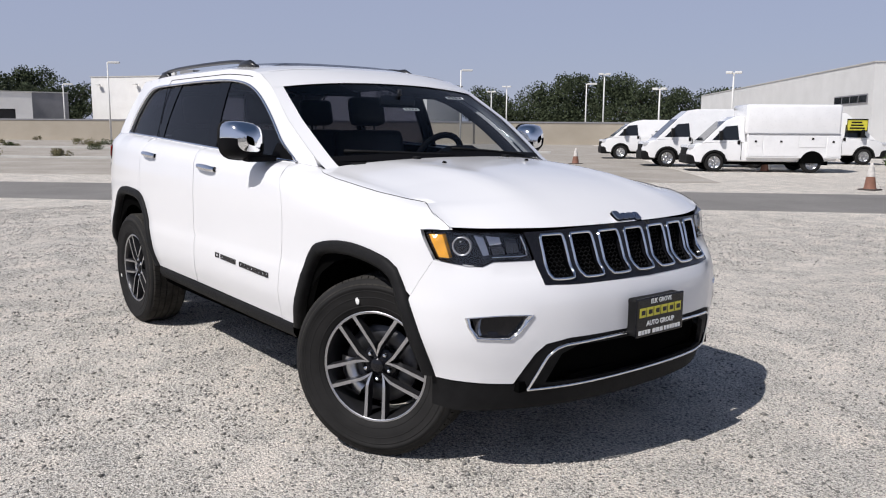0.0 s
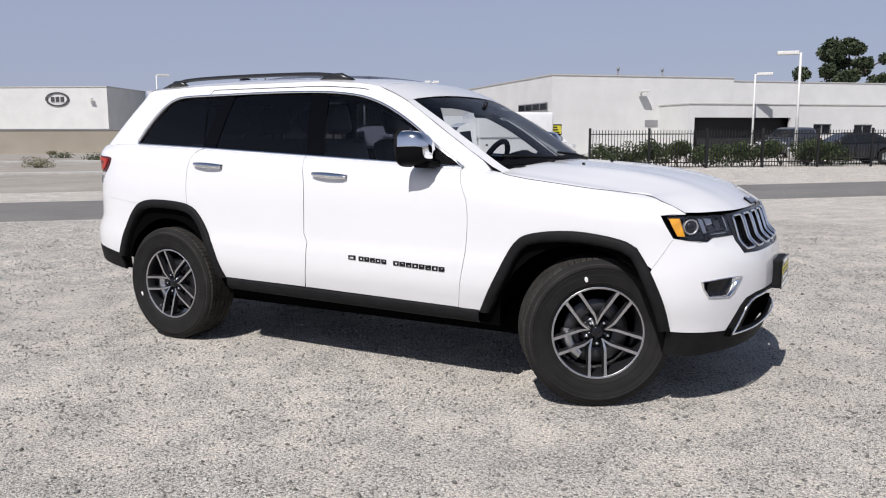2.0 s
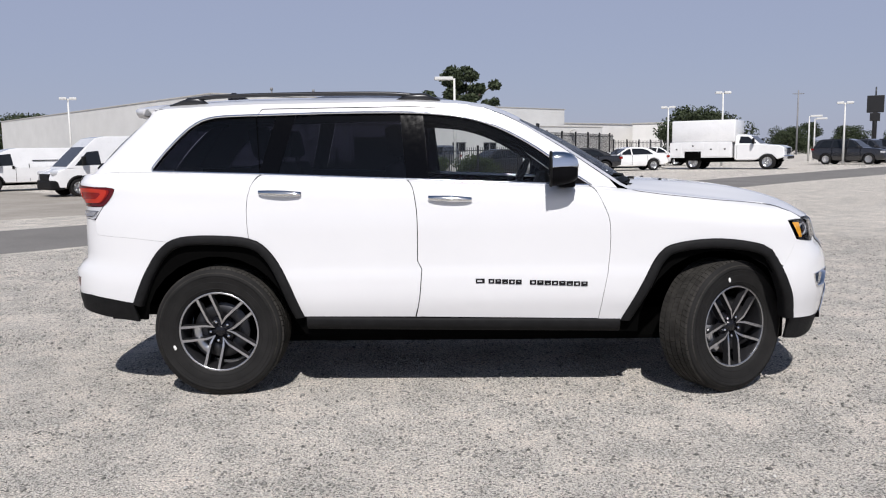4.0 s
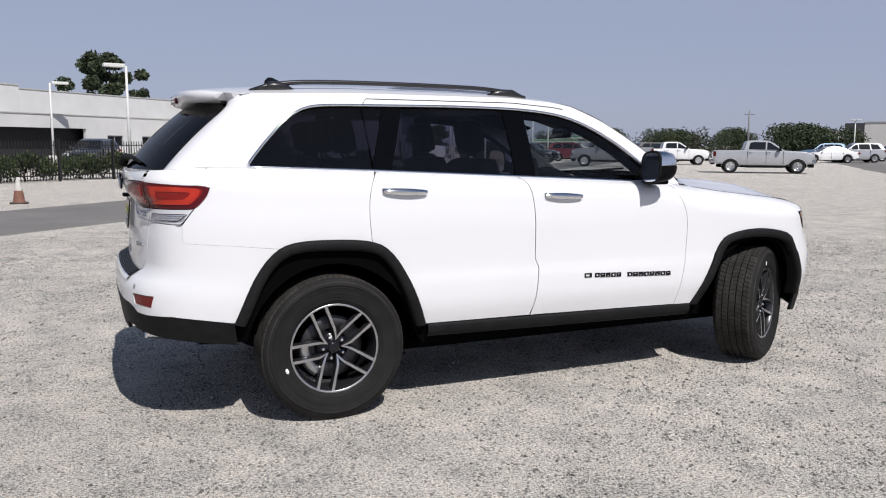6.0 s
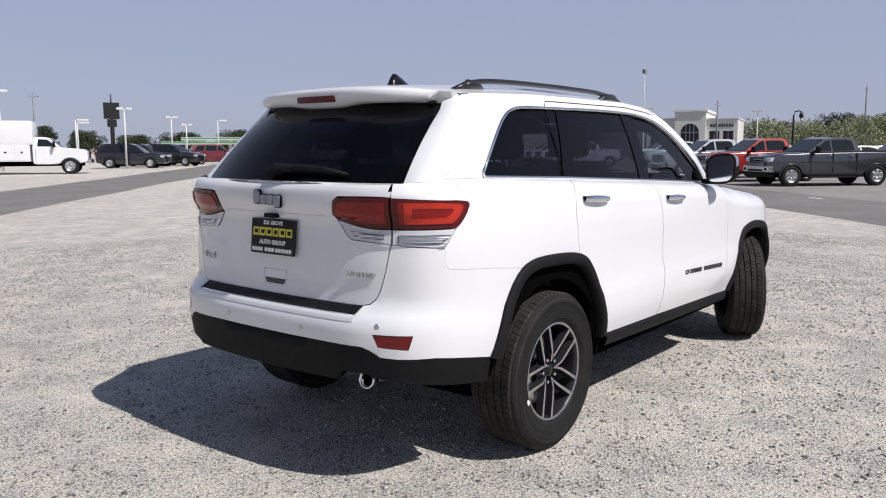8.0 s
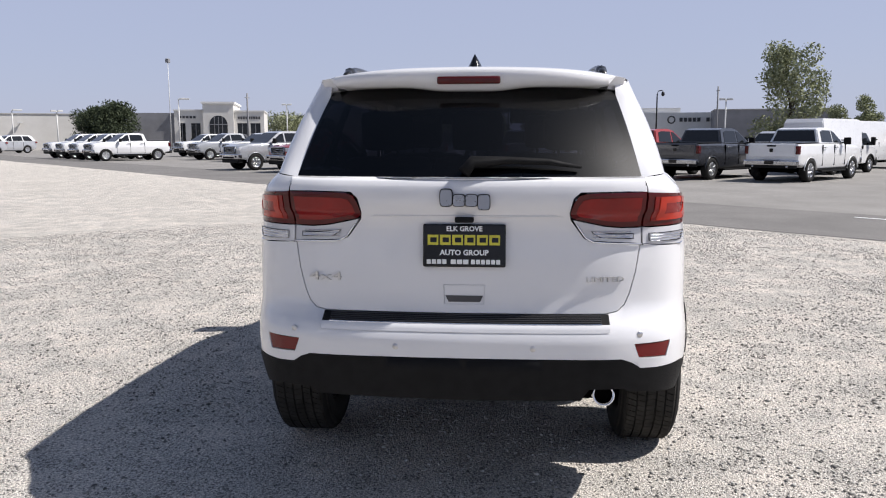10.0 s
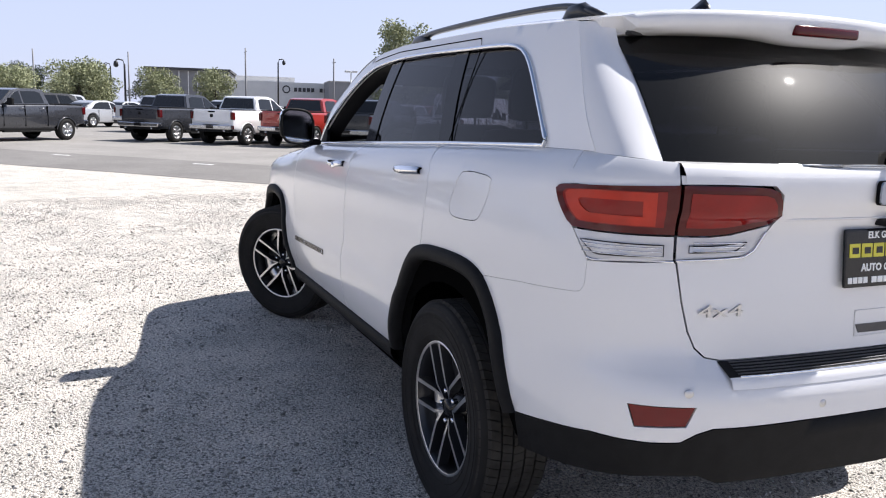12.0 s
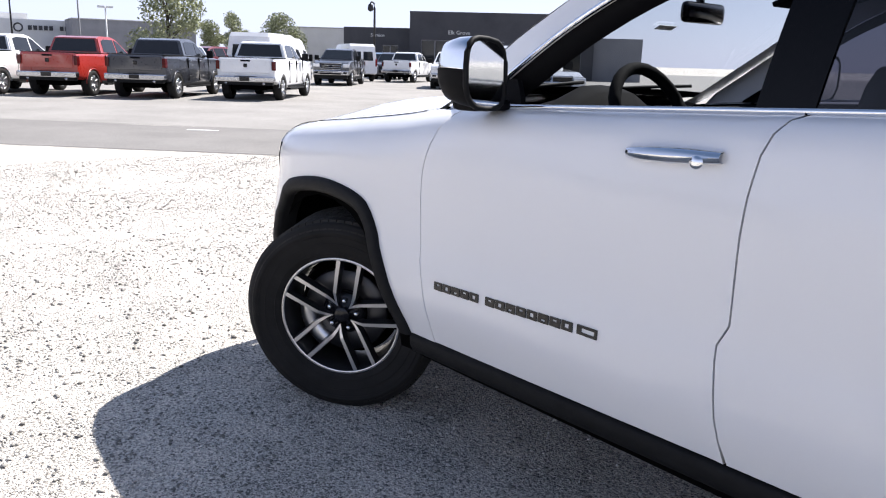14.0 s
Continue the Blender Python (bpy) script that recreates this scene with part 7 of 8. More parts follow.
# trucks that face the drive
g1 = pickup("grey", "dark grey crew-cab pickup with chrome bumpers facing the drive", m=by_wheel(25.3, 5.4, 137, 1.88, 0.95) @ Matrix.Scale(TRUCK, 4))
r1 = pickup("red", "bright red crew-cab pickup with chrome bumper facing the drive", m=by_wheel(27.6, 8.4, 137, 1.88, 0.95) @ Matrix.Scale(TRUCK, 4))
s1 = pickup("silver", "silver grey crew-cab pickup with chrome grille in the front row", m=by_wheel(29.9, 11.3, 137, 1.88, 0.95) @ Matrix.Scale(TRUCK, 4))
# trucks that show their tailgates
w1 = pickup("white", "white crew-cab pickup seen from its tailgate", m=by_wheel(21.26, -9.73, -43, -1.78, -0.95) @ Matrix.Scale(TRUCK, 4))
copy_thing(g1, by_wheel(22.6, -6.97, -43, -1.78, -0.95))["label"] = "dark grey crew-cab pickup backed to the drive"
copy_thing(r1, by_wheel(24.27, -5.05, -43, -1.78, -0.95))["label"] = "bright red crew-cab pickup backed to the drive"
copy_thing(w1, by_wheel(25.55, -2.86, -43, -1.78, -0.95))
copy_thing(g1, by_wheel(27.1, -0.55, -43, -1.78, -0.95))["label"] = "dark grey crew-cab pickup backed to the drive"
# white row and others farther off
for k in range(4):
    b1 = copy_thing(w1, by_wheel(43.4 + 2.3 * k, 25.4 + 2.3 * k, 137, 1.88, 0.95))
    b1["label"] = "white crew-cab pickup in a row with its nose to the drive"
s2 = copy_thing(s1, by_wheel(46.0, 19.6, 137, 1.88, 0.95))
s2["label"] = "silver crew-cab pickup parked behind the front row"
copy_thing(w1, by_wheel(43.0, 16.2, 137, 1.88, 0.95))
copy_thing(s1, by_wheel(29.03, 28.29, -39.6, -1.78, -0.95))["label"] = "silver crew-cab pickup beside the drive"
pickup("steel", "silver-grey crew-cab pickup, paint darkened for shade, standing alone on the gravel", m=at(31.0, 41.7, 144.7))
copy_thing(w1, by_wheel(39.7, 42.8, -32, 1.88, -0.95))["label"] = "white crew-cab pickup far across the lot"
pickup("silver", "silver crew-cab pickup with a wide chrome cross grille", m=at(13.9, -12.6, 152) @ Matrix.Scale(TRUCK, 4), cross=True)
copy_thing(w1, at(38.6, -27.9, -55))["label"] = "white crew-cab pickup far down the lot"
copy_thing(w1, at(17.6, -15.6, 150))["label"] = "white crew-cab pickup behind the silver one"
copy_thing(s1, at(38.5, -1.0, -45))["label"] = "silver crew-cab pickup behind the rows"
# vans
v0 = cargo_van("white low-roofed cargo van with a black bumper", "panel", at(*slant(6.4, 34.0), 225) @ Matrix.Scale(0.90, 4), H=2.02, length=4.9)
sv = cargo_van("white van with an enclosed service body and side lockers", "service", at(*slant(8.57, 23.40), 225) @ Matrix.Scale(0.87, 4), length=5.45, H=2.55)
v1 = cargo_van("white high-roofed cargo van with black bumpers", "panel", at(*slant(7.6, 26.6), 225) @ Matrix.Scale(0.92, 4), H=2.32)
v3 = copy_thing(v1, at(*slant(12.9, 30.5), 45))
v3["label"] = "white cargo van behind the fence with a yellow sign"
copy_thing(v1, by_wheel(31.6, -15.8, -45, -1.75, -0.95))["label"] = "white high-roofed cargo van beside the trucks"
copy_thing(v1, by_wheel(26.5, -12.5, -45, -1.75, -0.95))["label"] = "white high-roofed cargo van beside the trucks"
copy_thing(v1, at(40.8, -25.2, -20))["label"] = "white camper van with dark windows"
utility_truck(at(15.8, 44.3, -32))
# cars beyond the fence and across the lot
c1 = road_car("saloon", "black", "black saloon parked behind the iron fence", at(1.2, 36.5, 208))
copy_thing(c1, at(6.0, 40.5, 190))
c2 = road_car("suv", "grey", "dark grey off-road car by the building", at(-2.3, 47.4, 250))
c3 = road_car("saloon", "white", "white saloon beyond the fence", at(9.6, 44.5, 190))
copy_thing(c3, at(11.0, 50.5, -15))
copy_thing(c3, at(14.4, 56.5, -25))
k1 = road_car("suv", "black", "black off-road car at the far row", at(26.4, 51.2, -44))
copy_thing(c2, at(29.9, 55.4, -55))
k2 = road_car("suv", "silver", "silver off-road car at the far row", at(33.6, 58.6, -68))
copy_thing(k1, at(31.9, 54.6, -60))
k3 = road_car("suv", "maroon", "maroon off-road car at the far row", at(38.4, 58.0, -30))
copy_thing(k1, at(44.5, 53.5, -15))
copy_thing(k2, at(61.0, 46.5, 150))
k4 = road_car("suv", "blue", "blue-grey off-road car in a far row", at(66.0, 54.5, 150))
copy_thing(k2, at(69.5, 49.0, 150))
copy_thing(c3, at(57.0, 46.0, 150))
k5 = road_car("saloon", "silver", "silver saloon in a far row", at(44.5, 2.0, -45))
for i, (x, y, o) in enumerate(((46.0, 5.4, k1), (49.5, 8.5, c3), (52.5, 4.5, k2), (55.5, 8.5, k5), (58.0, 2.5, c3), (62.0, 6.5, k1), (64.5, 0.5, k5), (55.0, -3.0, c3), (60.0, -6.5, k2), (66.0, -5.0, k5), (70.0, 4.0, c3), (48.5, -6.0, k2), (53.0, -9.0, k5), (51.0, -20.0, k1), (47.0, -32.0, k4), (50.0, -36.0, k1), (44.0, -30.5, c2), (56.0, 12.5, k2), (60.5, 15.5, c3), (42.0, -15.0, k2), (46.0, -18.0, k3))):
    copy_thing(o, at(x, y, 135 + 8 * ((i * 7) % 5 - 2)))
for x, y, o in ((52.0, 18.0, w1), (54.4, 21.0, g1), (57.0, 24.0, w1), (34.0, -20.0, g1), (30.0, -24.0, w1), (27.5, -26.5, s1), (24.0, -22.0, w1)):
    copy_thing(o, at(x, y, 137))


# ---- buildings, walls, fences, lamps, trees ----
def wall_mat(name, lo, hi, scale=0.6):
    k = Mat(name)
    co = k.coord()
    a = k.noise(co, scale, 5, 0.6)
    b = k.noise(co, 30.0, 3)
    c = k.mix(0.25, k.ramp(a, [(0.3, lo), (0.7, hi)]), k.ramp(b, [(0.35, (0.8,) * 3), (0.65, (1.1,) * 3)]), "MULTIPLY")
    k.set(c, 0.85, spec=0.25)
    k.bump(b, 0.3, 0.01)
    return k.m


M["stucco"] = wall_mat("pale_grey_stucco", (0.56, 0.56, 0.55), (0.63, 0.63, 0.62))
M["stucco_white"] = wall_mat("white_stucco", (0.68, 0.67, 0.65), (0.76, 0.75, 0.73))
M["tan"] = wall_mat("tan_block_wall", (0.315, 0.28, 0.225), (0.385, 0.345, 0.285), 0.3)
M["cream"] = wall_mat("cream_stucco", (0.62, 0.60, 0.56), (0.70, 0.68, 0.64))
M["charcoal"] = wall_mat("charcoal_cladding", (0.055, 0.055, 0.06), (0.075, 0.075, 0.08))
M["midgrey"] = wall_mat("mid_grey_cladding", (0.20, 0.20, 0.21), (0.26, 0.26, 0.27))
# near-black colour that stands for shade inside openings
M["shade_fill"] = plain("shade_fill_black", (0.02, 0.02, 0.022), 0.8)
M["iron"] = plain("black_painted_iron", (0.014, 0.014, 0.015), 0.45, 0.2)
M["galv"] = plain("white_lamp_post_paint", (0.62, 0.62, 0.60), 0.5, 0.0, 0, 0.06)
M["concrete"] = wall_mat("concrete", (0.40, 0.39, 0.37), (0.50, 0.49, 0.46), 2.0)
M["cone_base"] = plain("dirty_dark_rubber", (0.055, 0.042, 0.036), 0.85, 0, 0, 0.3, 10)
M["cone_white"] = plain("dirty_white_sleeve", (0.50, 0.48, 0.45), 0.7, 0, 0, 0.25, 14)
M["cone"] = plain("faded_orange_cone", (0.19, 0.088, 0.058), 0.75, 0, 0, 0.2, 8)
M["canopy"] = plain("white_canopy_panel", (0.66, 0.66, 0.64), 0.4)
M["green"] = plain("green_band", (0.03, 0.26, 0.07), 0.4)


def facing(x0, y0, x1, y1):
    """A pose whose x runs from one ground point to another; y points away behind the wall. Also the length."""
    d = math.hypot(x1 - x0, y1 - y0)
    return Matrix.Translation((x0, y0, 0)) @ Euler((0, 0, math.atan2(y1 - y0, x1 - x0))).to_matrix().to_4x4(), d


def block(name, x0, x1, y0, y1, z0, z1, material, root, label="", holes=()):
    """A wall block whose front face (y = y0) has true openings: holes are (x0, x1, z0, z1)."""
    if not holes:
        return box(name, x0, x1, y0, y1, z0, z1, material, root, label)
    xs = sorted({x0, x1, *[h[0] for h in holes], *[h[1] for h in holes]})
    zs = sorted({z0, z1, *[h[2] for h in holes], *[h[3] for h in holes]})
    t = 0.25
    verts, faces, key = [], [], {}

    def at_v(x, y, z):
        k = (round(x, 4), round(y, 4), round(z, 4))
        if k not in key:
            key[k] = len(verts)
            verts.append(k)
        return key[k]

    def solid(i, j):
        if not (0 <= i < len(xs) - 1 and 0 <= j < len(zs) - 1):
            return False
        mx, mz = (xs[i] + xs[i + 1]) / 2, (zs[j] + zs[j + 1]) / 2
        return not any(h[0] < mx < h[1] and h[2] < mz < h[3] for h in holes)

    for i in range(len(xs) - 1):
        for j in range(len(zs) - 1):
            if not solid(i, j):
                continue
            a, b, c, d = xs[i], xs[i + 1], zs[j], zs[j + 1]
            faces.append([at_v(a, y0, c), at_v(b, y0, c), at_v(b, y0, d), at_v(a, y0, d)])
            faces.append([at_v(a, y0 + t, d), at_v(b, y0 + t, d), at_v(b, y0 + t, c), at_v(a, y0 + t, c)])
            for di, dj, p, q in ((-1, 0, (a, c), (a, d)), (1, 0, (b, d), (b, c)), (0, -1, (b, c), (a, c)), (0, 1, (a, d), (b, d))):
                inner = 0 <= i + di < len(xs) - 1 and 0 <= j + dj < len(zs) - 1
                if inner and not solid(i + di, j + dj):
                    faces.append([at_v(p[0], y0, p[1]), at_v(q[0], y0, q[1]), at_v(q[0], y0 + t, q[1]), at_v(p[0], y0 + t, p[1])])
    # sides, back and top close the block
    for j in range(len(zs) - 1):
        c, d = zs[j], zs[j + 1]
        faces.append([at_v(x0, y0, d), at_v(x0, y1, d), at_v(x0, y1, c), at_v(x0, y0, c)])
        faces.append([at_v(x1, y0, c), at_v(x1, y1, c), at_v(x1, y1, d), at_v(x1, y0, d)])
        faces.append([at_v(x1, y1, c), at_v(x0, y1, c), at_v(x0, y1, d), at_v(x1, y1, d)])
    faces.append([at_v(x, y0, z1) for x in xs] + [at_v(x1, y1, z1), at_v(x0, y1, z1)])
    return raw(name, verts, faces, material, root, label, smooth=False)


def window_in(root, x0, x1, z0, z1, y, n=2):
    w = new("window")
    w.parent = root
    bm = bmesh.new()
    for k in range(n + 1):
        x = x0 + (x1 - x0) * k / n
        box_bm(bm, x - 0.04, x + 0.04, y + 0.08, y + 0.16, z0, z1)
    box_bm(bm, x0, x1, y + 0.085, y + 0.155, z0, z0 + 0.07)
    box_bm(bm, x0, x1, y + 0.085, y + 0.155, z1 - 0.07, z1)
    part("window_frame", bm, M["midgrey"], w, smooth=False)
    for k in range(n):
        box("pane", x0 + (x1 - x0) * k / n + 0.04, x0 + (x1 - x0) * (k + 1) / n - 0.04, y + 0.11, y + 0.13, z0 + 0.07, z1 - 0.07, M["far_glass"], w)


def wall_lamp(root, x, z, y):
    lm = new("wall_light")
    lm.parent = root
    bm = bmesh.new()
    tube_bm(bm, [(x, y, z), (x, y - 0.3, z + 0.10)], 0.06, 6)
    box_bm(bm, x - 0.28, x + 0.28, y - 0.72, y - 0.22, z + 0.06, z + 0.20, 0.04)
    part("lamp_arm", bm, M["galv"], lm, smooth=False)


# large pale building behind the fence: a tall block and a lower wing in front
m, L = facing(*slant(19.3, 41.5), *slant(53, 41.5))
b = thing("commercial_building", "large pale grey flat-roofed commercial building with few openings", "building", "", m)
block("wall", 0, 13.2, 0, 46, 0, 5.06, M["stucco"], b)
box("roof", -0.05, 13.25, -0.05, 46.05, 5.06, 5.13, M["concrete"], b, "pale parapet coping")
block("wall", 13.2, 35.9, 1.5, 30, 0, 4.98, M["stucco"], b)
box("roof", 13.2, 36.0, 1.45, 30.05, 4.98, 5.04, M["concrete"], b)
block("wing_wall", 7.6, 35.0, -3.4, 1.5, 0, 3.20, M["stucco"], b, holes=[(8.05, 15.1, 0.05, 2.40), (16.88, 18.3, 1.28, 2.0), (20.1, 21.6, 1.28, 1.97)])
box("roof", 7.55, 35.1, -3.45, 1.5, 3.20, 3.26, M["concrete"], b)
# solid dark block paints the deep porch's shade behind the opening
box("porch_shade", 7.9, 15.3, -2.6, -0.2, 0.02, 2.9, M["shade_fill"], b, "near-black block for the shade of the deep porch")
for x0, x1, z1 in ((16.88, 18.3, 2.0), (20.1, 21.6, 1.97)):
    window_in(b, x0, x1, 1.28, z1, -3.4)
sw_ = new("window")
sw_.parent = b
box("window_frame", -0.05, -0.004, 0.6, 5.6, 2.90, 3.42, M["midgrey"], sw_)
for k in range(4):
    box("pane", -0.062, -0.051, 0.68 + k * 1.23, 1.80 + k * 1.23, 2.97, 3.35, M["far_glass"], sw_)
for x, z, y in ((6.2, 4.0, 0), (23.8, 2.75, -3.4), (30.5, 2.85, -3.4)):
    wall_lamp(b, x, z, y)
box("wall_sign", 6.6, 7.5, -0.06, 0.0, 1.9, 2.3, M["midgrey"], b, "small grey wall sign")
for x in (7.8, 11.4):
    bm = bmesh.new()
    tube_bm(bm, [(x, 6, 5.0), (x, 6, 6.0)], 0.06, 6)
    tube_bm(bm, [(x - 0.01, 6, 5.95), (x, 6, 6.15)], 0.10, 6)
    part("roof_vent", bm, M["midgrey"], b)
m, L = facing(*slant(46, 47.0), *slant(74, 47.0))
b2 = thing("commercial_building", "low white warehouse beyond the fence", "building", "", m)
box("wall", 0, L, 0, 18, 0, 3.9, M["stucco_white"], b2)
box("roof", -0.1, L + 0.1, -0.1, 18.1, 3.9, 4.0, M["concrete"], b2)
wall_lamp(b2, 6, 3.2, 0)
# long tan wall behind the field, with buildings and trees past it
m, L = facing(*slant(-150, 66), *slant(18, 66))
bw = thing("boundary_wall", "long low tan block wall with a darker coping", "wall", "", m)
tagged(bw, kind="structure")
box("wall_body", 0, L, 0, 0.3, 0, 1.85, M["tan"], bw)
box("wall_coping", 0, L, -0.05, 0.35, 1.85, 1.98, M["midgrey"], bw)


def plain_building(x0, y0, x1, y1, depth, h, mat, label, holes=(), lamps=(), para=0.12):
    m, L = facing(x0, y0, x1, y1)
    r = thing("commercial_building", label, "building", "", m)
    block("wall", 0, L, 0, depth, 0, h, mat, r, holes=holes)
    box("roof", -0.08, L + 0.08, -0.08, depth + 0.08, h, h + para, M["concrete"], r)
    for a in holes:
        if a[3] - a[2] < 2.2:
            window_in(r, a[0], a[1], a[2], a[3], 0, max(2, int((a[1] - a[0]) / 1.2)))
        else:
            # dark block fills the opening in place of real shade
            box("opening_shade", a[0], a[1], 0.26, 1.6, a[2], a[3], M["shade_fill"], r)
    for x, z in lamps:
        wall_lamp(r, x, z, 0)
    return r, L


wb, L = plain_building(-109.7, 27.8, -90.4, 40.6, 12, 7.7, M["stucco_white"], "tall white flat-roofed building past the wall", holes=((9.0, 14.5, 0.2, 4.1),), lamps=((1.5, 6.6), (7.4, 6.6), (15.4, 6.5), (21.9, 6.4)))
box("roof_unit", 12.9, 14.9, 1.5, 3.0, 7.82, 8.6, M["midgrey"], wb, "grey rooftop air unit", bevel=0.05)
box("roof_unit", 11.6, 12.1, 1.5, 2.0, 7.82, 8.5, M["galv"], wb, bevel=0.05)
pb, L = plain_building(-105.7, 50.3, -81.6, 62.7, 12, 7.35, M["stucco"], "pale grey flat-roofed building past the wall", lamps=((25.2, 5.8),))
bm = bmesh.new()
lathe_bm(bm, [(1.22, 0.0), (1.22, -0.12), (1.5, -0.12), (1.5, 0.0)], 28, "y", Matrix.Translation((20.9, -0.01, 5.9)) @ Matrix.Diagonal((1, 1, 0.58, 1)))
part("oval_sign", bm, M["charcoal"], pb, "dark oval sign frame", smooth=False)
for k in range(3):
    box("sign_bar", 20.1 + k * 0.6, 20.5 + k * 0.6, -0.1, -0.01, 5.6, 6.2, M["charcoal"], pb)
plain_building(-99.6, 6.0, -98.4, 18.2, 14, 5.1, M["stucco_white"], "low white building past the wall", holes=((2, 10.5, 0.2, 3.2),))
plain_building(-104.0, 18.6, -103.8, 23.4, 10, 5.3, M["midgrey"], "grey annex between two buildings")
# far warehouse on the service side
rb, L = plain_building(84.6, 64.4, 92.5, 50.0, 20, 4.35, M["cream"], "long cream warehouse at the lot's far side", lamps=((6, 3.2),))
box("dark_end", -2.2, -0.01, -0.05, 12, 0, 4.3, M["charcoal"], rb, "dark end wall")
plain_building(93.0, 84.0, 99.0, 76.0, 12, 3.6, M["stucco_white"], "low white building far across the lot")
plain_building(16.0, 75.0, 22.0, 73.5, 10, 3.7, M["stucco_white"], "low white building far beyond the fence")
# showroom with an arched entrance
m, L = facing(95.2, 49.5, 99.7, 32.7)
ar = thing("showroom", "cream showroom with a tall arched entrance window and flat wings", "building", "", m)
box("side_wing", 0, 5.9, 0.3, 12, 0, 4.7, M["midgrey"], ar, "grey glazed side wing")
block("wall", 5.9, 9.6, 0, 12, 0, 5.0, M["cream"], ar, holes=((6.4, 7.3, 0.6, 3.4), (8.0, 9.2, 0.6, 3.4)))
block("entrance_wall", 9.6, 13.5, -0.6, 12, 0, 5.9, M["cream"], ar)
box("entrance_cornice", 9.4, 13.7, -0.8, 12, 5.9, 6.15, M["stucco_white"], ar)
block("wall", 13.5, L, 0, 12, 0, 4.9, M["cream"], ar, holes=((13.9, 15.2, 0.6, 3.4), (15.6, 16.9, 0.6, 3.4)))
box("cornice", 5.8, 9.5, -0.15, 12, 5.0, 5.15, M["stucco_white"], ar)
box("cornice", 13.6, L + 0.1, -0.15, 12, 4.9, 5.05, M["stucco_white"], ar)
for x0, x1 in ((6.4, 7.3), (8.0, 9.2), (13.9, 15.2), (15.6, 16.9)):
    window_in(ar, x0, x1, 0.6, 3.4, 0)
bm = bmesh.new()
pts = [(11.55 - 1.15, 0.5), (11.55 + 1.15, 0.5)] + [(11.55 + 1.15 * math.cos(a), 3.2 + 1.15 * math.sin(a)) for a in np.linspace(0, math.pi, 16)]
f0 = [bm.verts.new((x, -0.62, z)) for x, z in pts]
f1 = [bm.verts.new((x, -0.55, z)) for x, z in pts]
bm.faces.new(f0)
for i in range(len(pts)):
    bm.faces.new((f0[i], f1[i], f1[(i + 1) % len(pts)], f0[(i + 1) % len(pts)]))
part("arched_window", bm, M["far_glass"], ar, "dark arched window", smooth=False)
for dx in (-0.5, 0.0, 0.5):
    box("mullion", 11.55 + dx - 0.04, 11.55 + dx + 0.04, -0.66, -0.625, 0.5, 4.2, M["midgrey"], ar)
box("mullion", 10.4, 12.7, -0.665, -0.63, 3.15, 3.25, M["midgrey"], ar)
for k in range(9):
    box("sign_bar", 14.0 + k * 0.33, 14.24 + k * 0.33, -0.05, -0.003, 3.9, 4.25, M["charcoal"], ar)
for k in range(5):
    box("sign_bar", 6.5 + k * 0.45, 6.82 + k * 0.45, -0.05, -0.003, 4.0, 4.3, M["charcoal"], ar)
# pale showroom far off with a sign band
m, L = facing(126.5, -4.6, 118.8, -42.4)
bs = thing("showroom", "long pale grey showroom with a glazed end and dark sign", "building", "", m)
box("glazed_hall", 0, 12, 0, 20, 0, 6.4, M["midgrey"], bs, "glazed hall end")
box("hall_roof", -0.3, 12.3, -0.6, 20, 6.4, 6.75, M["charcoal"], bs)
for k in range(9):
    box("mullion", 0.6 + k * 1.35, 0.72 + k * 1.35, -0.12, -0.01, 0.3, 6.3, M["stucco_white"], bs)
box("wall", 12, 38.6, 0.5, 20, 0, 5.2, M["stucco"], bs, "pale clad wall")
box("upper_band", 13, 22, 2, 18, 5.2, 6.0, M["stucco_white"], bs, "white upper band")
bm = bmesh.new()
lathe_bm(bm, [(0.42, 0.0), (0.55, -0.04), (0.62, 0.0)], 24, "y", Matrix.Translation((20.7, 0.44, 4.1)))
part("round_sign", bm, M["charcoal"], bs, "dark round sign")
for k in range(9):
    if k != 5:
        box("sign_bar", 21.9 + k * 0.66, 21.9 + k * 0.66 + 0.48, 0.40, 0.497, 3.8, 4.4, M["charcoal"], bs)
# charcoal service building
m, L = facing(59.4, -36.6, 30.0, -64.0)
ds = thing("service_building", "low charcoal service building with a glazed front", "building", "", m)
block("service_wall", 0, 6.0, 0, 16, 0, 3.95, M["charcoal"], ds, holes=((1.2, 2.6, 0.1, 2.5), (3.4, 4.8, 0.1, 2.5)))
block("main_wall", 6.0, 21.4, -1.2, 16, 0, 5.3, M["charcoal"], ds, holes=((7.0, 14.0, 0.15, 3.0), (15.6, 20.4, 0.15, 3.0)))
box("side_wing", 21.4, 25.4, -0.4, 12, 0, 3.5, M["midgrey"], ds, "low grey side wing")
window_in(ds, 7.0, 14.0, 0.15, 3.0, -1.2, 6)
window_in(ds, 15.6, 20.4, 0.15, 3.0, -1.2, 4)
for x0 in (1.2, 3.4):
    window_in(ds, x0, x0 + 1.4, 0.1, 2.5, 0, 2)
put_text("sign_letters", "Service", 0.42, Matrix.Translation((3.0, -0.03, 3.3)) @ pose(0, 0, 0, 90, 0, 0), M["galv"], ds, 0.02)
put_text("sign_letters", "Elk Grove", 0.46, Matrix.Translation((10.2, -1.23, 3.62)) @ pose(0, 0, 0, 90, 0, 0), M["galv"], ds, 0.02)
plain_building(111.1, -28.7, 108.2, -44.0, 10, 5.2, M["midgrey"], "grey warehouse behind the trees", holes=((1.5, 14, 0.4, 1.5),))
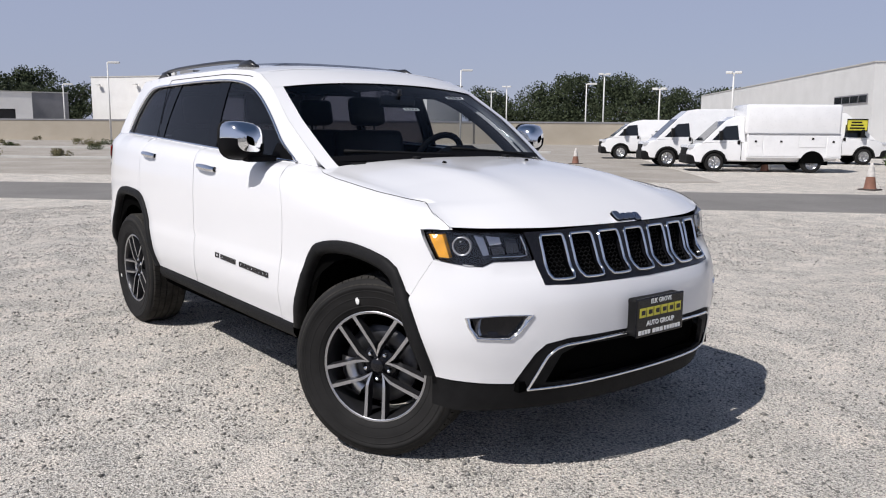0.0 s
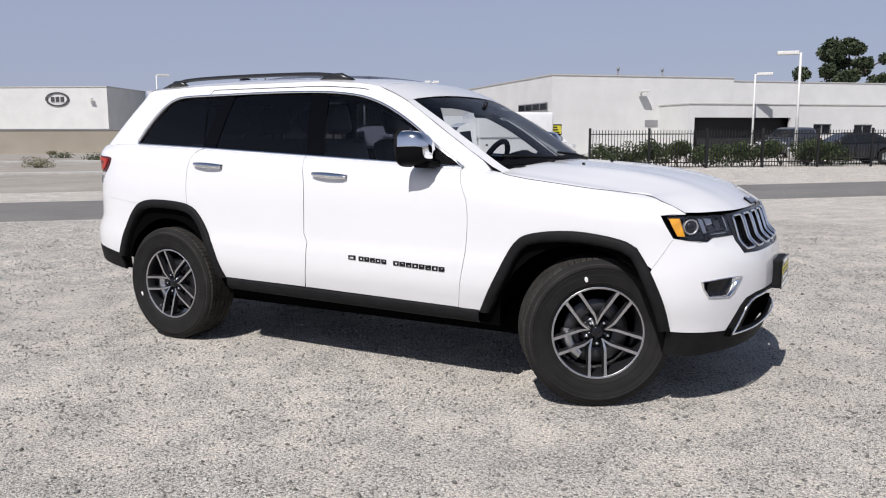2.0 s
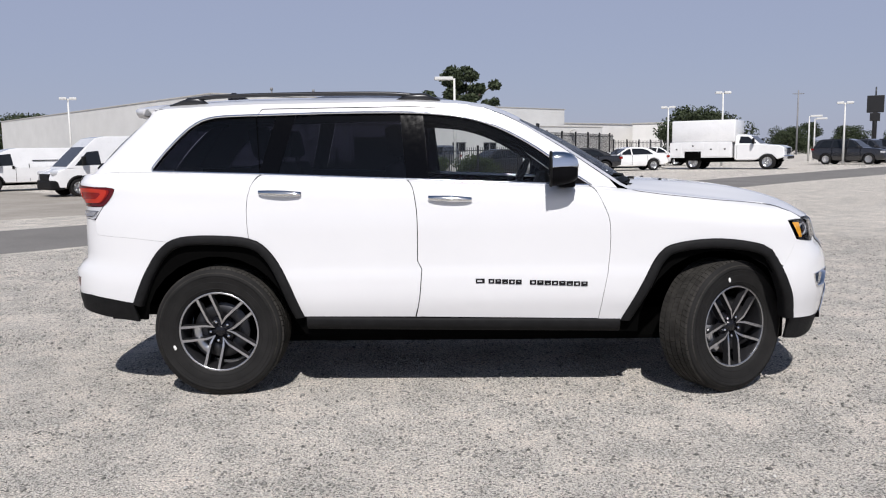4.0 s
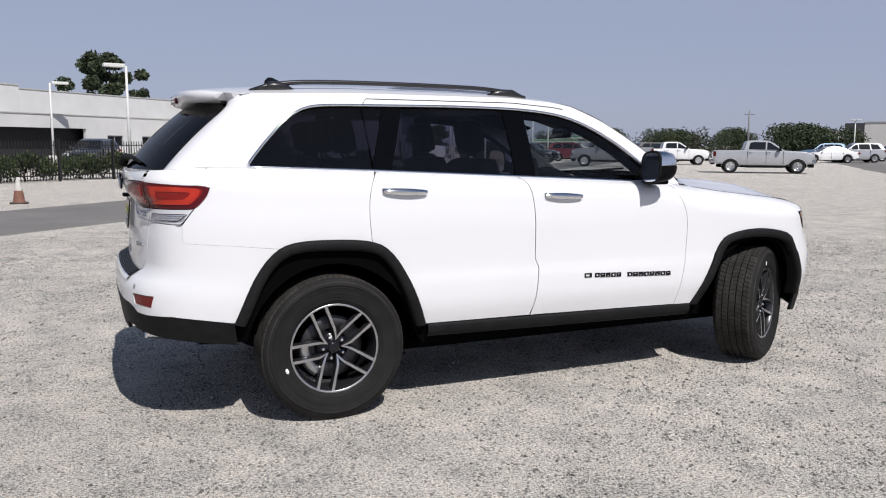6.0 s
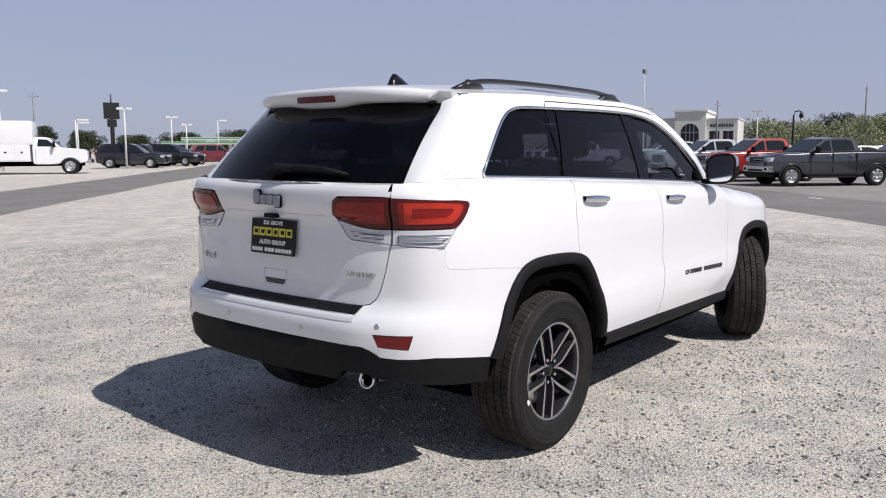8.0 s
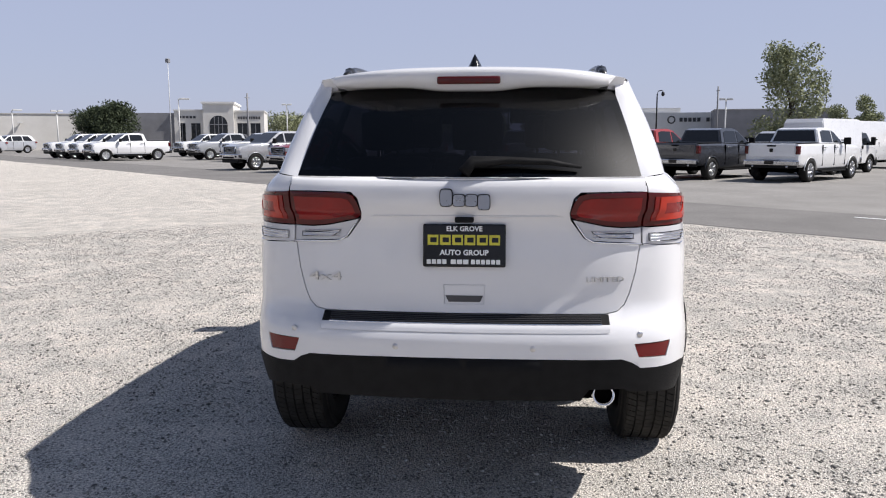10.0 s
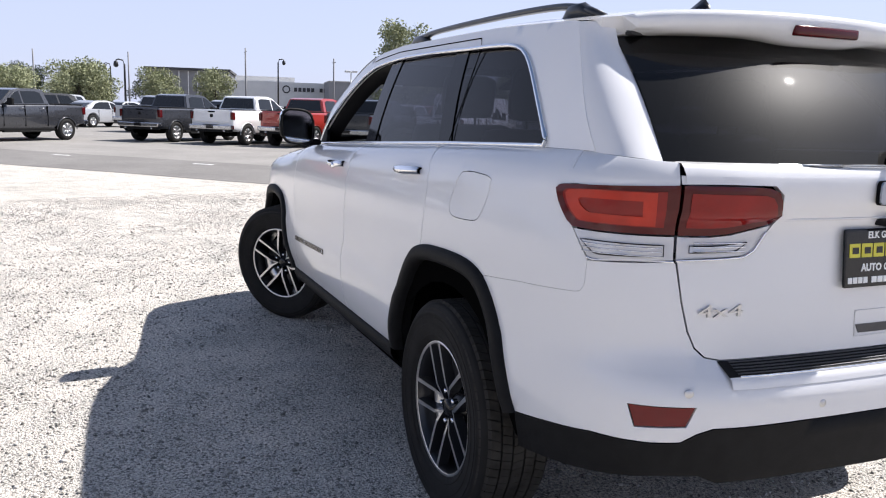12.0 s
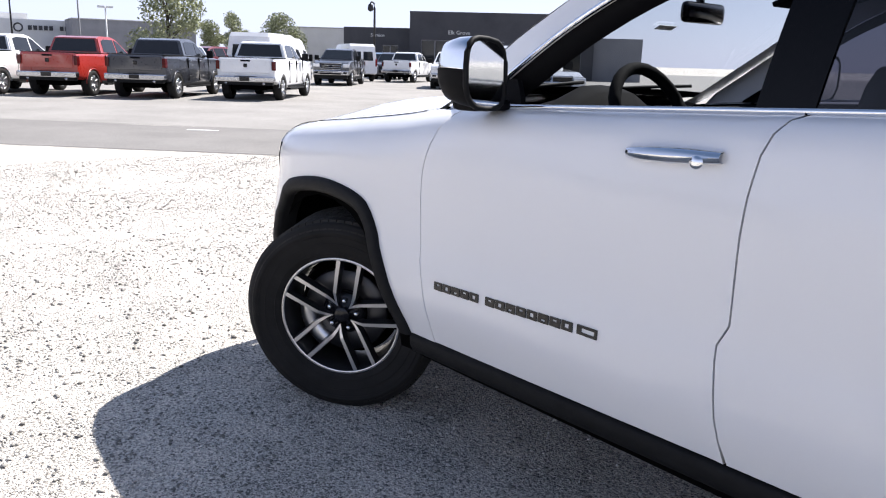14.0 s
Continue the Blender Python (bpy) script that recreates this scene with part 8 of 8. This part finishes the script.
plain_building(80.0, -42.0, 72.0, -52.0, 10, 4.4, M["cream"], "tan house-like building with a hipped roof")
# filling-station canopies
for ends, top, deep, label in (((59.3, 95.6, 67.8, 89.9), 2.9, 0.42, "pale filling-station canopy with a green band on posts"), ((50.2, 85.9, 60.6, 79.1), 2.2, 0.34, "lower tan canopy with a green edge on posts")):
    m, L = facing(*ends)
    gs = thing("station_canopy", label, "canopy", "", m)
    box("canopy_roof", 0, L, 0, 7, top - deep, top, M["canopy"] if top > 2.5 else M["cream"], gs)
    box("canopy_band", -0.05, L + 0.05, -0.06, -0.01, top - deep * 0.5, top - deep * 0.15, M["green"], gs, "green band")
    for x in (0.6, L / 3, L * 2 / 3, L - 0.6):
        box("post", x - 0.15, x + 0.15, 3, 3.3, 0, top - deep, M["canopy"], gs)

# iron fences
def picket_fence(x0, y0, x1, y1, h, label, gap=0.13, start=0.0):
    m, L = facing(x0, y0, x1, y1)
    r = thing("iron_fence", label, "fence", "", m)
    n = int(L / gap)
    proto = None
    bm = bmesh.new()
    box_bm(bm, -0.011, 0.011, -0.011, 0.011, 0.05, h)
    pk = part("picket", bm, M["iron"], r, smooth=False)
    for k in range(1, n):
        o = new("picket", pk.data)
        o.parent = r
        o.matrix_local = Matrix.Translation((k * gap, 0, 0))
    k = 0
    while k * 2.5 < L:
        box("post", k * 2.5 - 0.04, k * 2.5 + 0.04, -0.04, 0.04, 0, h + 0.08, M["iron"], r)
        k += 1
    for z in (0.22, h - 0.18):
        box("rail", 0, L, -0.018, 0.018, z, z + 0.04, M["iron"], r)


picket_fence(*slant(13.2, 23.9), *slant(26.4, 22.25), 1.55, "black iron picket fence in front of low shrubs")
picket_fence(*slant(26.4, 22.25), 9.6, 49.0, 2.3, "tall black iron picket fence beside parked cars", 0.15)
picket_fence(9.6, 49.0, 16.5, 60.5, 1.9, "black iron fence at the far lot", 0.3)

# lamp posts
def lamp_post(x, y, h, heads=1, az=0.0, r=0.07, label="white lamp post with a flat shoebox head", base=False):
    ob = thing("street_lamp", label, "lamp post", "lamp posts", pose(x, y, 0, 0, 0, az))
    bm = bmesh.new()
    tube_bm(bm, [(0, 0, 0.0), (0, 0, h)], [r * 1.15, r * 0.75], 8)
    part("pole", bm, M["galv"], ob)
    for k in range(heads):
        sx_ = 1 if k == 0 else -1
        bm = bmesh.new()
        tube_bm(bm, [(0, 0, h - 0.06), (sx_ * 0.35, 0, h - 0.02)], 0.04, 6)
        end = 1.0 if heads == 1 else 0.52
        box_bm(bm, min(sx_ * 0.08, sx_ * end), max(sx_ * 0.08, sx_ * end), -0.19, 0.19, h - 0.08, h + 0.08, 0.03)
        part("lamp_head", bm, M["galv"], ob, smooth=False)
    if base:
        bm = bmesh.new()
        tube_bm(bm, [(0, 0, 0), (0, 0, 0.75)], 0.28, 12)
        part("concrete_base", bm, M["concrete"], ob, "round concrete base")
    return ob


for x, y, h, hd, az, bs_ in ((-0.80, 35.2, 5.0, 1, 190, True), (-4.45, 48.07, 5.0, 1, 10, True), (-26.4, 46.6, 5.2, 2, 30, False), (-32.7, 47.1, 4.35, 2, 20, False), (-44.3, 54.5, 6.3, 2, 40, False), (-48.8, 57.2, 5.7, 1, 40, False), (-65.3, 62.0, 6.2, 2, 40, False), (-66.3, 60.5, 5.6, 2, 40, False),
                         (-49.6, 42.0, 6.3, 1, 60, False), (-67.8, 18.0, 6.7, 1, 60, False), (-88.2, 19.2, 5.7, 1, 60, False), (17.6, 51.6, 5.1, 2, -10, False), (25.5, 50.5, 4.2, 2, -20, False), (35.3, 60.1, 4.1, 2, -20, False), (39.1, 63.6, 3.6, 2, -20, False),
                         (50.3, 74.4, 4.5, 1, -20, False), (30.8, 67.9, 3.7, 1, -20, False), (14.8, 55.6, 4.35, 2, -20, False), (21.8, 72.2, 4.1, 1, -20, False), (28.7, 64.0, 3.8, 1, -20, False), (71.1, 54.8, 4.2, 2, -50, False), (67.6, 42.7, 4.0, 2, -50, False), (78.0, 53.9, 4.5, 1, -50, False), (62.4, -17.6, 4.5, 2, -90, False), (68.4, 31.1, 5.1, 1, -70, False), (80.0, 24.0, 5.0, 2, -70, False)):
    lamp_post(x, y, h, hd, az, base=bs_)


def street_lantern(x, y, h, az):
    ob = thing("street_lantern", "dark street lantern on a tall post", "lamp post", "street lanterns", pose(x, y, 0, 0, 0, az))
    bm = bmesh.new()
    tube_bm(bm, [(0, 0, 0), (0, 0, h - 0.4), (0.1, 0, h - 0.08), (0.45, 0, h), (0.62, 0, h - 0.1)], [0.10, 0.07, 0.06, 0.05, 0.05], 8)
    part("pole", bm, M["iron"], ob)
    bm = bmesh.new()
    lathe_bm(bm, [(0.02, h - 0.10), (0.16, h - 0.22), (0.20, h - 0.5), (0.10, h - 0.62), (0.001, h - 0.64)], 12, "z", Matrix.Translation((0.62, 0, 0)))
    part("lantern", bm, M["iron"], ob)


for x, y, h, az in ((67.7, 17.1, 4.4, -60), (65.1, 0.1, 4.7, 90), (84.8, -16.0, 6.5, -90), (91.7, 0.8, 5.5, 90), (43.9, -29.0, 4.95, 120)):
    street_lantern(x, y, h, az)
ms = thing("radio_mast", "slim pale mast with small cameras", "mast", "", pose(95.6, 43.8, 0))
bm = bmesh.new()
tube_bm(bm, [(0, 0, 0), (0, 0, 11.6)], [0.07, 0.04], 6)
part("pole", bm, M["galv"], ms)
box("camera_box", -0.3, 0.3, -0.2, 0.2, 11.0, 11.5, M["midgrey"], ms)
tw = thing("sign_tower", "tall dark roadside sign on a pole", "sign", "", pose(52.7, 101.8, 0, 0, 0, -25))
bm = bmesh.new()
tube_bm(bm, [(0, 0, 0), (0, 0, 7)], 0.28, 8)
tube_bm(bm, [(0, 0, 7), (0, 0, 8.7)], 0.10, 6)
part("pole", bm, M["iron"], tw)
box("sign_panel", -1.0, 1.0, -0.3, 0.3, 5.4, 7.6, M["iron"], tw, "dark sign panel", bevel=0.05)
box("sign_panel", -0.6, 0.6, -0.31, 0.31, 4.3, 5.35, M["iron"], tw, bevel=0.05)
for i, (x, y, h) in enumerate(((67.9, 66.4, 5.6), (85, 30, 6.5), (110, 20, 9), (118, 10, 8), (122, -2, 8.5), (100, -15, 8.5), (95, -25, 7.5), (46, 110, 9))):
    ob = thing("utility_pole", "thin wooden utility pole", "pole", "utility poles", pose(x, y, 0))
    bm = bmesh.new()
    tube_bm(bm, [(0, 0, 0), (0, 0, h)], [0.13, 0.09], 6)
    tube_bm(bm, [(-0.8, 0, h - 0.5), (0.8, 0, h - 0.5)], 0.05, 4)
    part("pole", bm, M["midgrey"], ob)

# traffic cones
def cone(x, y, h=0.72):
    c = thing("traffic_cone", "faded orange traffic cone with a white collar", "cone", "traffic cones", pose(x, y, 0))
    bm = bmesh.new()
    box_bm(bm, -0.2, 0.2, -0.2, 0.2, 0, 0.035, 0.012)
    part("cone_base", bm, M["cone_base"], c, "dirty dark base plate")
    bm = bmesh.new()
    lathe_bm(bm, [(0.15, 0.03), (0.135, 0.06), (0.095, h * 0.5)], 20, "z")
    part("cone_body", bm, M["cone"], c)
    bm = bmesh.new()
    lathe_bm(bm, [(0.097, h * 0.5), (0.06, h * 0.82), (0.058, h * 0.83)], 20, "z")
    part("collar", bm, M["cone_white"], c, "white reflective collar")
    bm = bmesh.new()
    lathe_bm(bm, [(0.058, h * 0.82), (0.03, h), (0.001, h)], 20, "z")
    part("cone_tip", bm, M["cone_white"], c)


cone(*slant(9.0, 14.9), 0.64)
cone(*slant(8.8, 23.0), 0.64)
cone(*slant(2.73, 27.2), 0.62)


# plants
def leaf_mat(name, lo, hi):
    k = Mat(name)
    g = k.n("NewGeometry")
    c = k.ramp(g.outputs["Random Per Island"], [(0.0, lo), (1.0, hi)])
    k.set(c, 0.7, spec=0.2)
    return k.m


M["leaf_dark"] = leaf_mat("dark_evergreen_leaves", (0.024, 0.034, 0.018), (0.064, 0.080, 0.042))
M["leaf_light"] = leaf_mat("spring_green_leaves", (0.18, 0.20, 0.105), (0.34, 0.355, 0.215))
M["leaf_shrub"] = leaf_mat("shrub_leaves", (0.025, 0.040, 0.014), (0.075, 0.10, 0.04))
M["leaf_dry"] = leaf_mat("dry_weed_leaves", (0.10, 0.10, 0.05), (0.22, 0.19, 0.11))
M["bark"] = plain("grey_brown_bark", (0.07, 0.055, 0.042), 0.9, 0, 0, 0.25, 8, 0.6, 30)


def leaves(blobs, count, size, seed):
    """Small two-sided leaf blades round a set of clumps (centre, radius)."""
    rng = np.random.default_rng(seed)
    w = np.array([r**2 for _, r in blobs])
    pick = rng.choice(len(blobs), count, p=w / w.sum())
    c = np.array([blobs[i][0] for i in pick])
    r = np.array([blobs[i][1] for i in pick])
    d = rng.normal(size=(count, 3))
    d /= np.linalg.norm(d, axis=1)[:, None]
    p = c + d * (r * rng.uniform(0.45, 1.08, count))[:, None] * np.array([1, 1, 0.85])
    a = rng.normal(size=(count, 3))
    a /= np.linalg.norm(a, axis=1)[:, None]
    b = np.cross(a, rng.normal(size=(count, 3)))
    b /= np.linalg.norm(b, axis=1)[:, None]
    s = (size * rng.uniform(0.6, 1.4, count))[:, None]
    v = np.stack([p - a * s, p + b * s * 0.55, p + a * s, p - b * s * 0.55], 1).reshape(-1, 3)
    f = np.arange(count * 4).reshape(-1, 4)
    return v, f


def tree(x, y, h, w, mat, seed, label, trunk=0.18, count=2600, clumps=26, low=0.25, group="trees", puff=1.0, cap=False):
    """Tapered trunk, limbs, and a crown of clumps of leaves with gaps between."""
    rng = np.random.default_rng(seed)
    t = thing("tree", label, "tree", group, pose(x, y, 0))
    blobs = []
    for _ in range(clumps):
        k = rng.uniform(0, 1)
        z = h * (low + (1 - low) * k) * 0.97
        rad = w / 2 * (0.35 + 0.65 * math.sin(math.pi * min(1, 0.18 + 0.74 * k))) * rng.uniform(0.25, 0.95)
        a = rng.uniform(0, 2 * math.pi)
        r = w * puff * rng.uniform(0.12, 0.21)
        if cap:
            z = min(z, h - 0.85 * r)
        blobs.append((np.array([rad * math.cos(a), rad * math.sin(a), z]), r))
    bm = bmesh.new()
    top = h * 0.72
    tube_bm(bm, [(0, 0, 0), (rng.uniform(-0.1, 0.1) * w * 0.2, 0, top * 0.4), (0, 0, top)], [trunk, trunk * 0.75, trunk * 0.2], 7)
    for c, r in blobs[:: max(1, clumps // 12)]:
        z0 = min(top * 0.95, c[2] * rng.uniform(0.45, 0.75))
        tube_bm(bm, [(0, 0, z0), tuple(np.array([0, 0, z0]) * 0.5 + c * 0.5 + np.array([0, 0, 0.2])), tuple(c)], [trunk * 0.4, trunk * 0.22, trunk * 0.08], 5)
    part("trunk", bm, M["bark"], t)
    v, f = leaves(blobs, int(count * 2.0), 0.029 * w ** 0.5 * (h ** 0.3), seed)
    raw("crown", v, f, mat, t, smooth=False)


def row_of(spec, mat, seed, label, **kw):
    for i, (x, y, h, w) in enumerate(spec):
        tree(x, y, h, w, mat, seed + i, label, **kw)


tree(-0.4, 76.0, 9.4, 9.4, M["leaf_dark"], 3, "tall old oak with open dark branches behind the building", 0.40, 5200, 36, 0.40, puff=0.44)
row_of(((-123.7, 16.0, 10.2, 12), (-128, 24, 9.0, 9), (-117.3, 26.4, 7.4, 8), (-112, 21, 6.5, 6), (-85.0, 77.5, 6.6, 9), (-79.0, 80.0, 7.4, 9), (-73.4, 82.1, 8.4, 10), (-68.0, 84.0, 7.8, 9), (-62.6, 84.7, 6.6, 9), (-57.0, 86.0, 6.0, 8), (-52, 88, 6.0, 8)), M["leaf_dark"], 20, "dense dark evergreen tree past the wall", trunk=0.25, count=6000, clumps=40, low=0.10)
row_of(((78.6, 109.6, 4.4, 8), (92.0, 108.0, 4.3, 8), (53.1, 123.6, 4.9, 5), (48.0, 118.0, 4.2, 6), (67.4, 59.2, 3.9, 9), (74.0, 60.5, 3.7, 8), (86.5, 49.0, 5.3, 6), (78.4, 43.4, 5.5, 6.5), (82.0, 45.0, 5.0, 7), (19.9, 67.6, 5.0, 6), (23.0, 70.0, 4.6, 6), (57.0, 118.0, 4.2, 6), (64.0, 116.0, 3.6, 7), (71.0, 113.0, 4.0, 7), (98.0, 100.0, 4.6, 8), (104.0, 92.0, 4.8, 8)), M["leaf_dark"], 60, "dark green roadside tree in the distance", trunk=0.2, count=5200, clumps=30, low=0.10, cap=True)
row_of(((85.0, 2.8, 5.2, 6.5), (81.7, 3.8, 4.9, 6), (81.5, -3.2, 4.4, 4.5), (81.0, -8.9, 4.6, 5.0), (77.5, -35.1, 5.3, 3.6), (71.0, -37.1, 5.0, 4.6), (120.3, 35.9, 4.8, 9), (112.0, 27.0, 4.4, 7), (75.0, -31.5, 4.2, 3.2), (104.0, 20.0, 4.2, 7), (108.0, 12.0, 4.5, 8), (116, 20, 4.8, 8), (124.4, 13.9, 5.3, 9), (128, 5, 5.4, 9), (110, 4, 4.6, 8)), M["leaf_light"], 90, "young spring-green street tree", trunk=0.12, count=3600, clumps=26, low=0.2)
tree(70.5, -25.4, 9.3, 6.4, M["leaf_light"], 140, "tall slender spring-green tree behind the vans", 0.22, 4200, 44, 0.14)
for i, (x, y, h) in enumerate(((130, 20, 6.5), (134, 12, 7.0), (138, 4, 6.2), (128, 28, 6.4), (140, -6, 6.0), (131, 36, 5.6), (127, 45, 5.4), (62, 75, 3.6), (66, 73, 3.8), (40, 128, 5.5))):
    tree(x, y, h, 7.5, M["leaf_dark"], 160 + i, "dark conifer far behind the lots", 0.2, 2200, 20, 0.08, cap=True)


def shrub(x, y, h, w, seed, mat="leaf_shrub", label="low green shrub along the fence", count=700, size=0.055):
    s = thing("shrub", label, "shrub", "shrubs", pose(x, y, 0))
    rng = np.random.default_rng(seed)
    blobs = [(np.array([rng.uniform(-w, w) * 0.35, rng.uniform(-w, w) * 0.35, h * rng.uniform(0.3, 0.75)]), w * rng.uniform(0.16, 0.28)) for _ in range(9)]
    bm = bmesh.new()
    for k in range(6):
        a = rng.uniform(0, 6.28)
        tube_bm(bm, [(0, 0, 0), (0.3 * w * math.cos(a), 0.3 * w * math.sin(a), h * 0.7)], [0.02, 0.008], 4)
    part("stem_tangle", bm, M["bark"], s)
    v, f = leaves(blobs, count, size, seed)
    v[:, 2] = np.maximum(v[:, 2], 0.01)
    raw("foliage", v, f, M[mat], s, smooth=False)


for i, p in enumerate(np.arange(14.2, 25.2, 1.15)):
    rng = np.random.default_rng(300 + i)
    shrub(*slant(p + rng.uniform(-0.2, 0.2), 25.0 - (p - 13) * 0.13 + rng.uniform(-0.2, 0.2)), rng.uniform(0.95, 1.25), rng.uniform(1.35, 1.75), 400 + i, count=1500)
for i in range(46):
    rng = np.random.default_rng(700 + i)
    p, q = rng.uniform(-70, -2), rng.uniform(26, 64)
    if i < 12:
        p, q = rng.uniform(-62, -30), rng.uniform(30, 58)
    shrub(*slant(p, q), rng.uniform(0.15, 0.38), rng.uniform(0.5, 1.1), 800 + i, "leaf_dry" if i % 3 else "leaf_shrub", "dry weed clump on the bare field", 520, 0.034)
for i in range(40):
    rng = np.random.default_rng(1500 + i)
    p, q = rng.uniform(-62, -6), (27.3, 33.5, 41.5, 50.0)[i % 4] + rng.uniform(-0.7, 0.7)
    shrub(*slant(p, q), rng.uniform(0.2, 0.45), rng.uniform(0.8, 1.6), 1600 + i, "leaf_shrub" if i % 3 == 0 else "leaf_dry", "dry weed clump on the bare field", 800, 0.036)
# low earth strips and kerbs on the field beyond the drive
strip("verge_field", -160, 6, 16.5, 65.5, 0.010, M["dirt"], "bare dry dirt field with pale kerbs", "verge", 80, 0.5, seed=11)
for q, z in ((26.5, 0.10), (40.5, 0.12)):
    m, L = facing(*slant(-150, q), *slant(2, q))
    kb = tagged(box("kerb", 0, L, 0, 0.35, 0, z, M["concrete"], None, "", 0.02, m), "long pale concrete kerb across the field", "kerb", kind="structure")
# paint marks on the near drive
for p in (2.0, 6.5, 11.0, 15.5):
    m = Matrix.Translation((*slant(p, -11.3), 0.0)) @ pose(0, 0, 0, 0, 0, 45)
    tagged(box("road_marking", -0.28, 0.28, -0.045, 0.045, 0.0125, 0.017, M["white_mark"], None, "", 0, m), "short worn white paint mark on the drive", "marking", kind="structure")
# yellow board on the van behind the fence
bd = thing("yellow_sign", "yellow board with illegible black print on the van's side", "sign", "", at(*slant(13.8, 30.5), 45))
box("board", -0.1, 0.68, -1.06, -1.01, 1.38, 1.84, M["yellow"], bd)
loop_tube("board_frame", [(-0.1, -1.06, 1.38), (0.68, -1.06, 1.38), (0.68, -1.06, 1.84), (-0.1, -1.06, 1.84)], 0.03, K, bd)
for k in range(3):
    box("print_bar", 0.0 + 0.03 * k, 0.58 - 0.06 * k, -1.068, -1.061, 1.46 + 0.115 * k, 1.52 + 0.115 * k, K, bd)


# ---- loose stones on the gravel ----
k = Mat("loose_stone")
g = k.n("NewGeometry")
k.set(k.ramp(g.outputs["Random Per Island"], [(0.0, (0.12, 0.116, 0.107)), (0.3, (0.24, 0.232, 0.215)), (0.7, (0.38, 0.366, 0.338)), (1.0, (0.62, 0.60, 0.565))]), 0.9, spec=0.2)
M["stone"] = k.m
rng = np.random.default_rng(5)
N = 330000
ang = rng.uniform(0, 2 * math.pi, N)
rad = 10.0 * np.sqrt(rng.uniform(0.0, 1, N))
cx, cy = -0.6 + rad * np.cos(ang), -0.6 + rad * np.sin(ang)
qq = (cy - cx) / math.sqrt(2)
patch = np.array([noise.noise((a * 0.9, b * 0.9, 4.0)) + 0.6 * noise.noise((a * 2.7, b * 2.7, 9.0)) for a, b in zip(cx, cy)])
ok = (qq < 9.0) & (qq > -8.1) & (rng.uniform(0, 1, N) < 0.62 - 0.75 * patch)
cx, cy = cx[ok], cy[ok]
N = len(cx)
base = np.array([(1, 0, 0), (0, 1, 0), (-1, 0, 0), (0, -1, 0), (0, 0, 1), (0, 0, -0.6)], float)
tri = np.array([(0, 1, 4), (1, 2, 4), (2, 3, 4), (3, 0, 4), (1, 0, 5), (2, 1, 5), (3, 2, 5), (0, 3, 5)])
size = 0.0038 + 0.017 * rng.beta(1.0, 6.0, N)
jit = 1 + rng.uniform(-0.35, 0.35, (N, 6, 3))
rot = rng.uniform(0, 2 * math.pi, N)
v = base[None] * jit * size[:, None, None] * np.array([1.2, 0.9, 0.7])
c, s = np.cos(rot)[:, None], np.sin(rot)[:, None]
v = np.stack([v[:, :, 0] * c - v[:, :, 1] * s + cx[:, None], v[:, :, 0] * s + v[:, :, 1] * c + cy[:, None], v[:, :, 2] + size[:, None] * 0.3], 2).reshape(-1, 3)
f = (tri[None] + 6 * np.arange(N)[:, None, None]).reshape(-1, 3)
me = bpy.data.meshes.new("loose_gravel")
me.vertices.add(len(v))
me.vertices.foreach_set("co", v.ravel())
me.loops.add(f.size)
me.loops.foreach_set("vertex_index", f.ravel().astype(np.int32))
me.polygons.add(len(f))
me.polygons.foreach_set("loop_start", np.arange(0, f.size, 3, dtype=np.int32))
me.update(calc_edges=True)
me.materials.append(M["stone"])
tagged(new("loose_gravel", me), "loose pale crushed stones scattered on the ground", "gravel", kind="stuff")
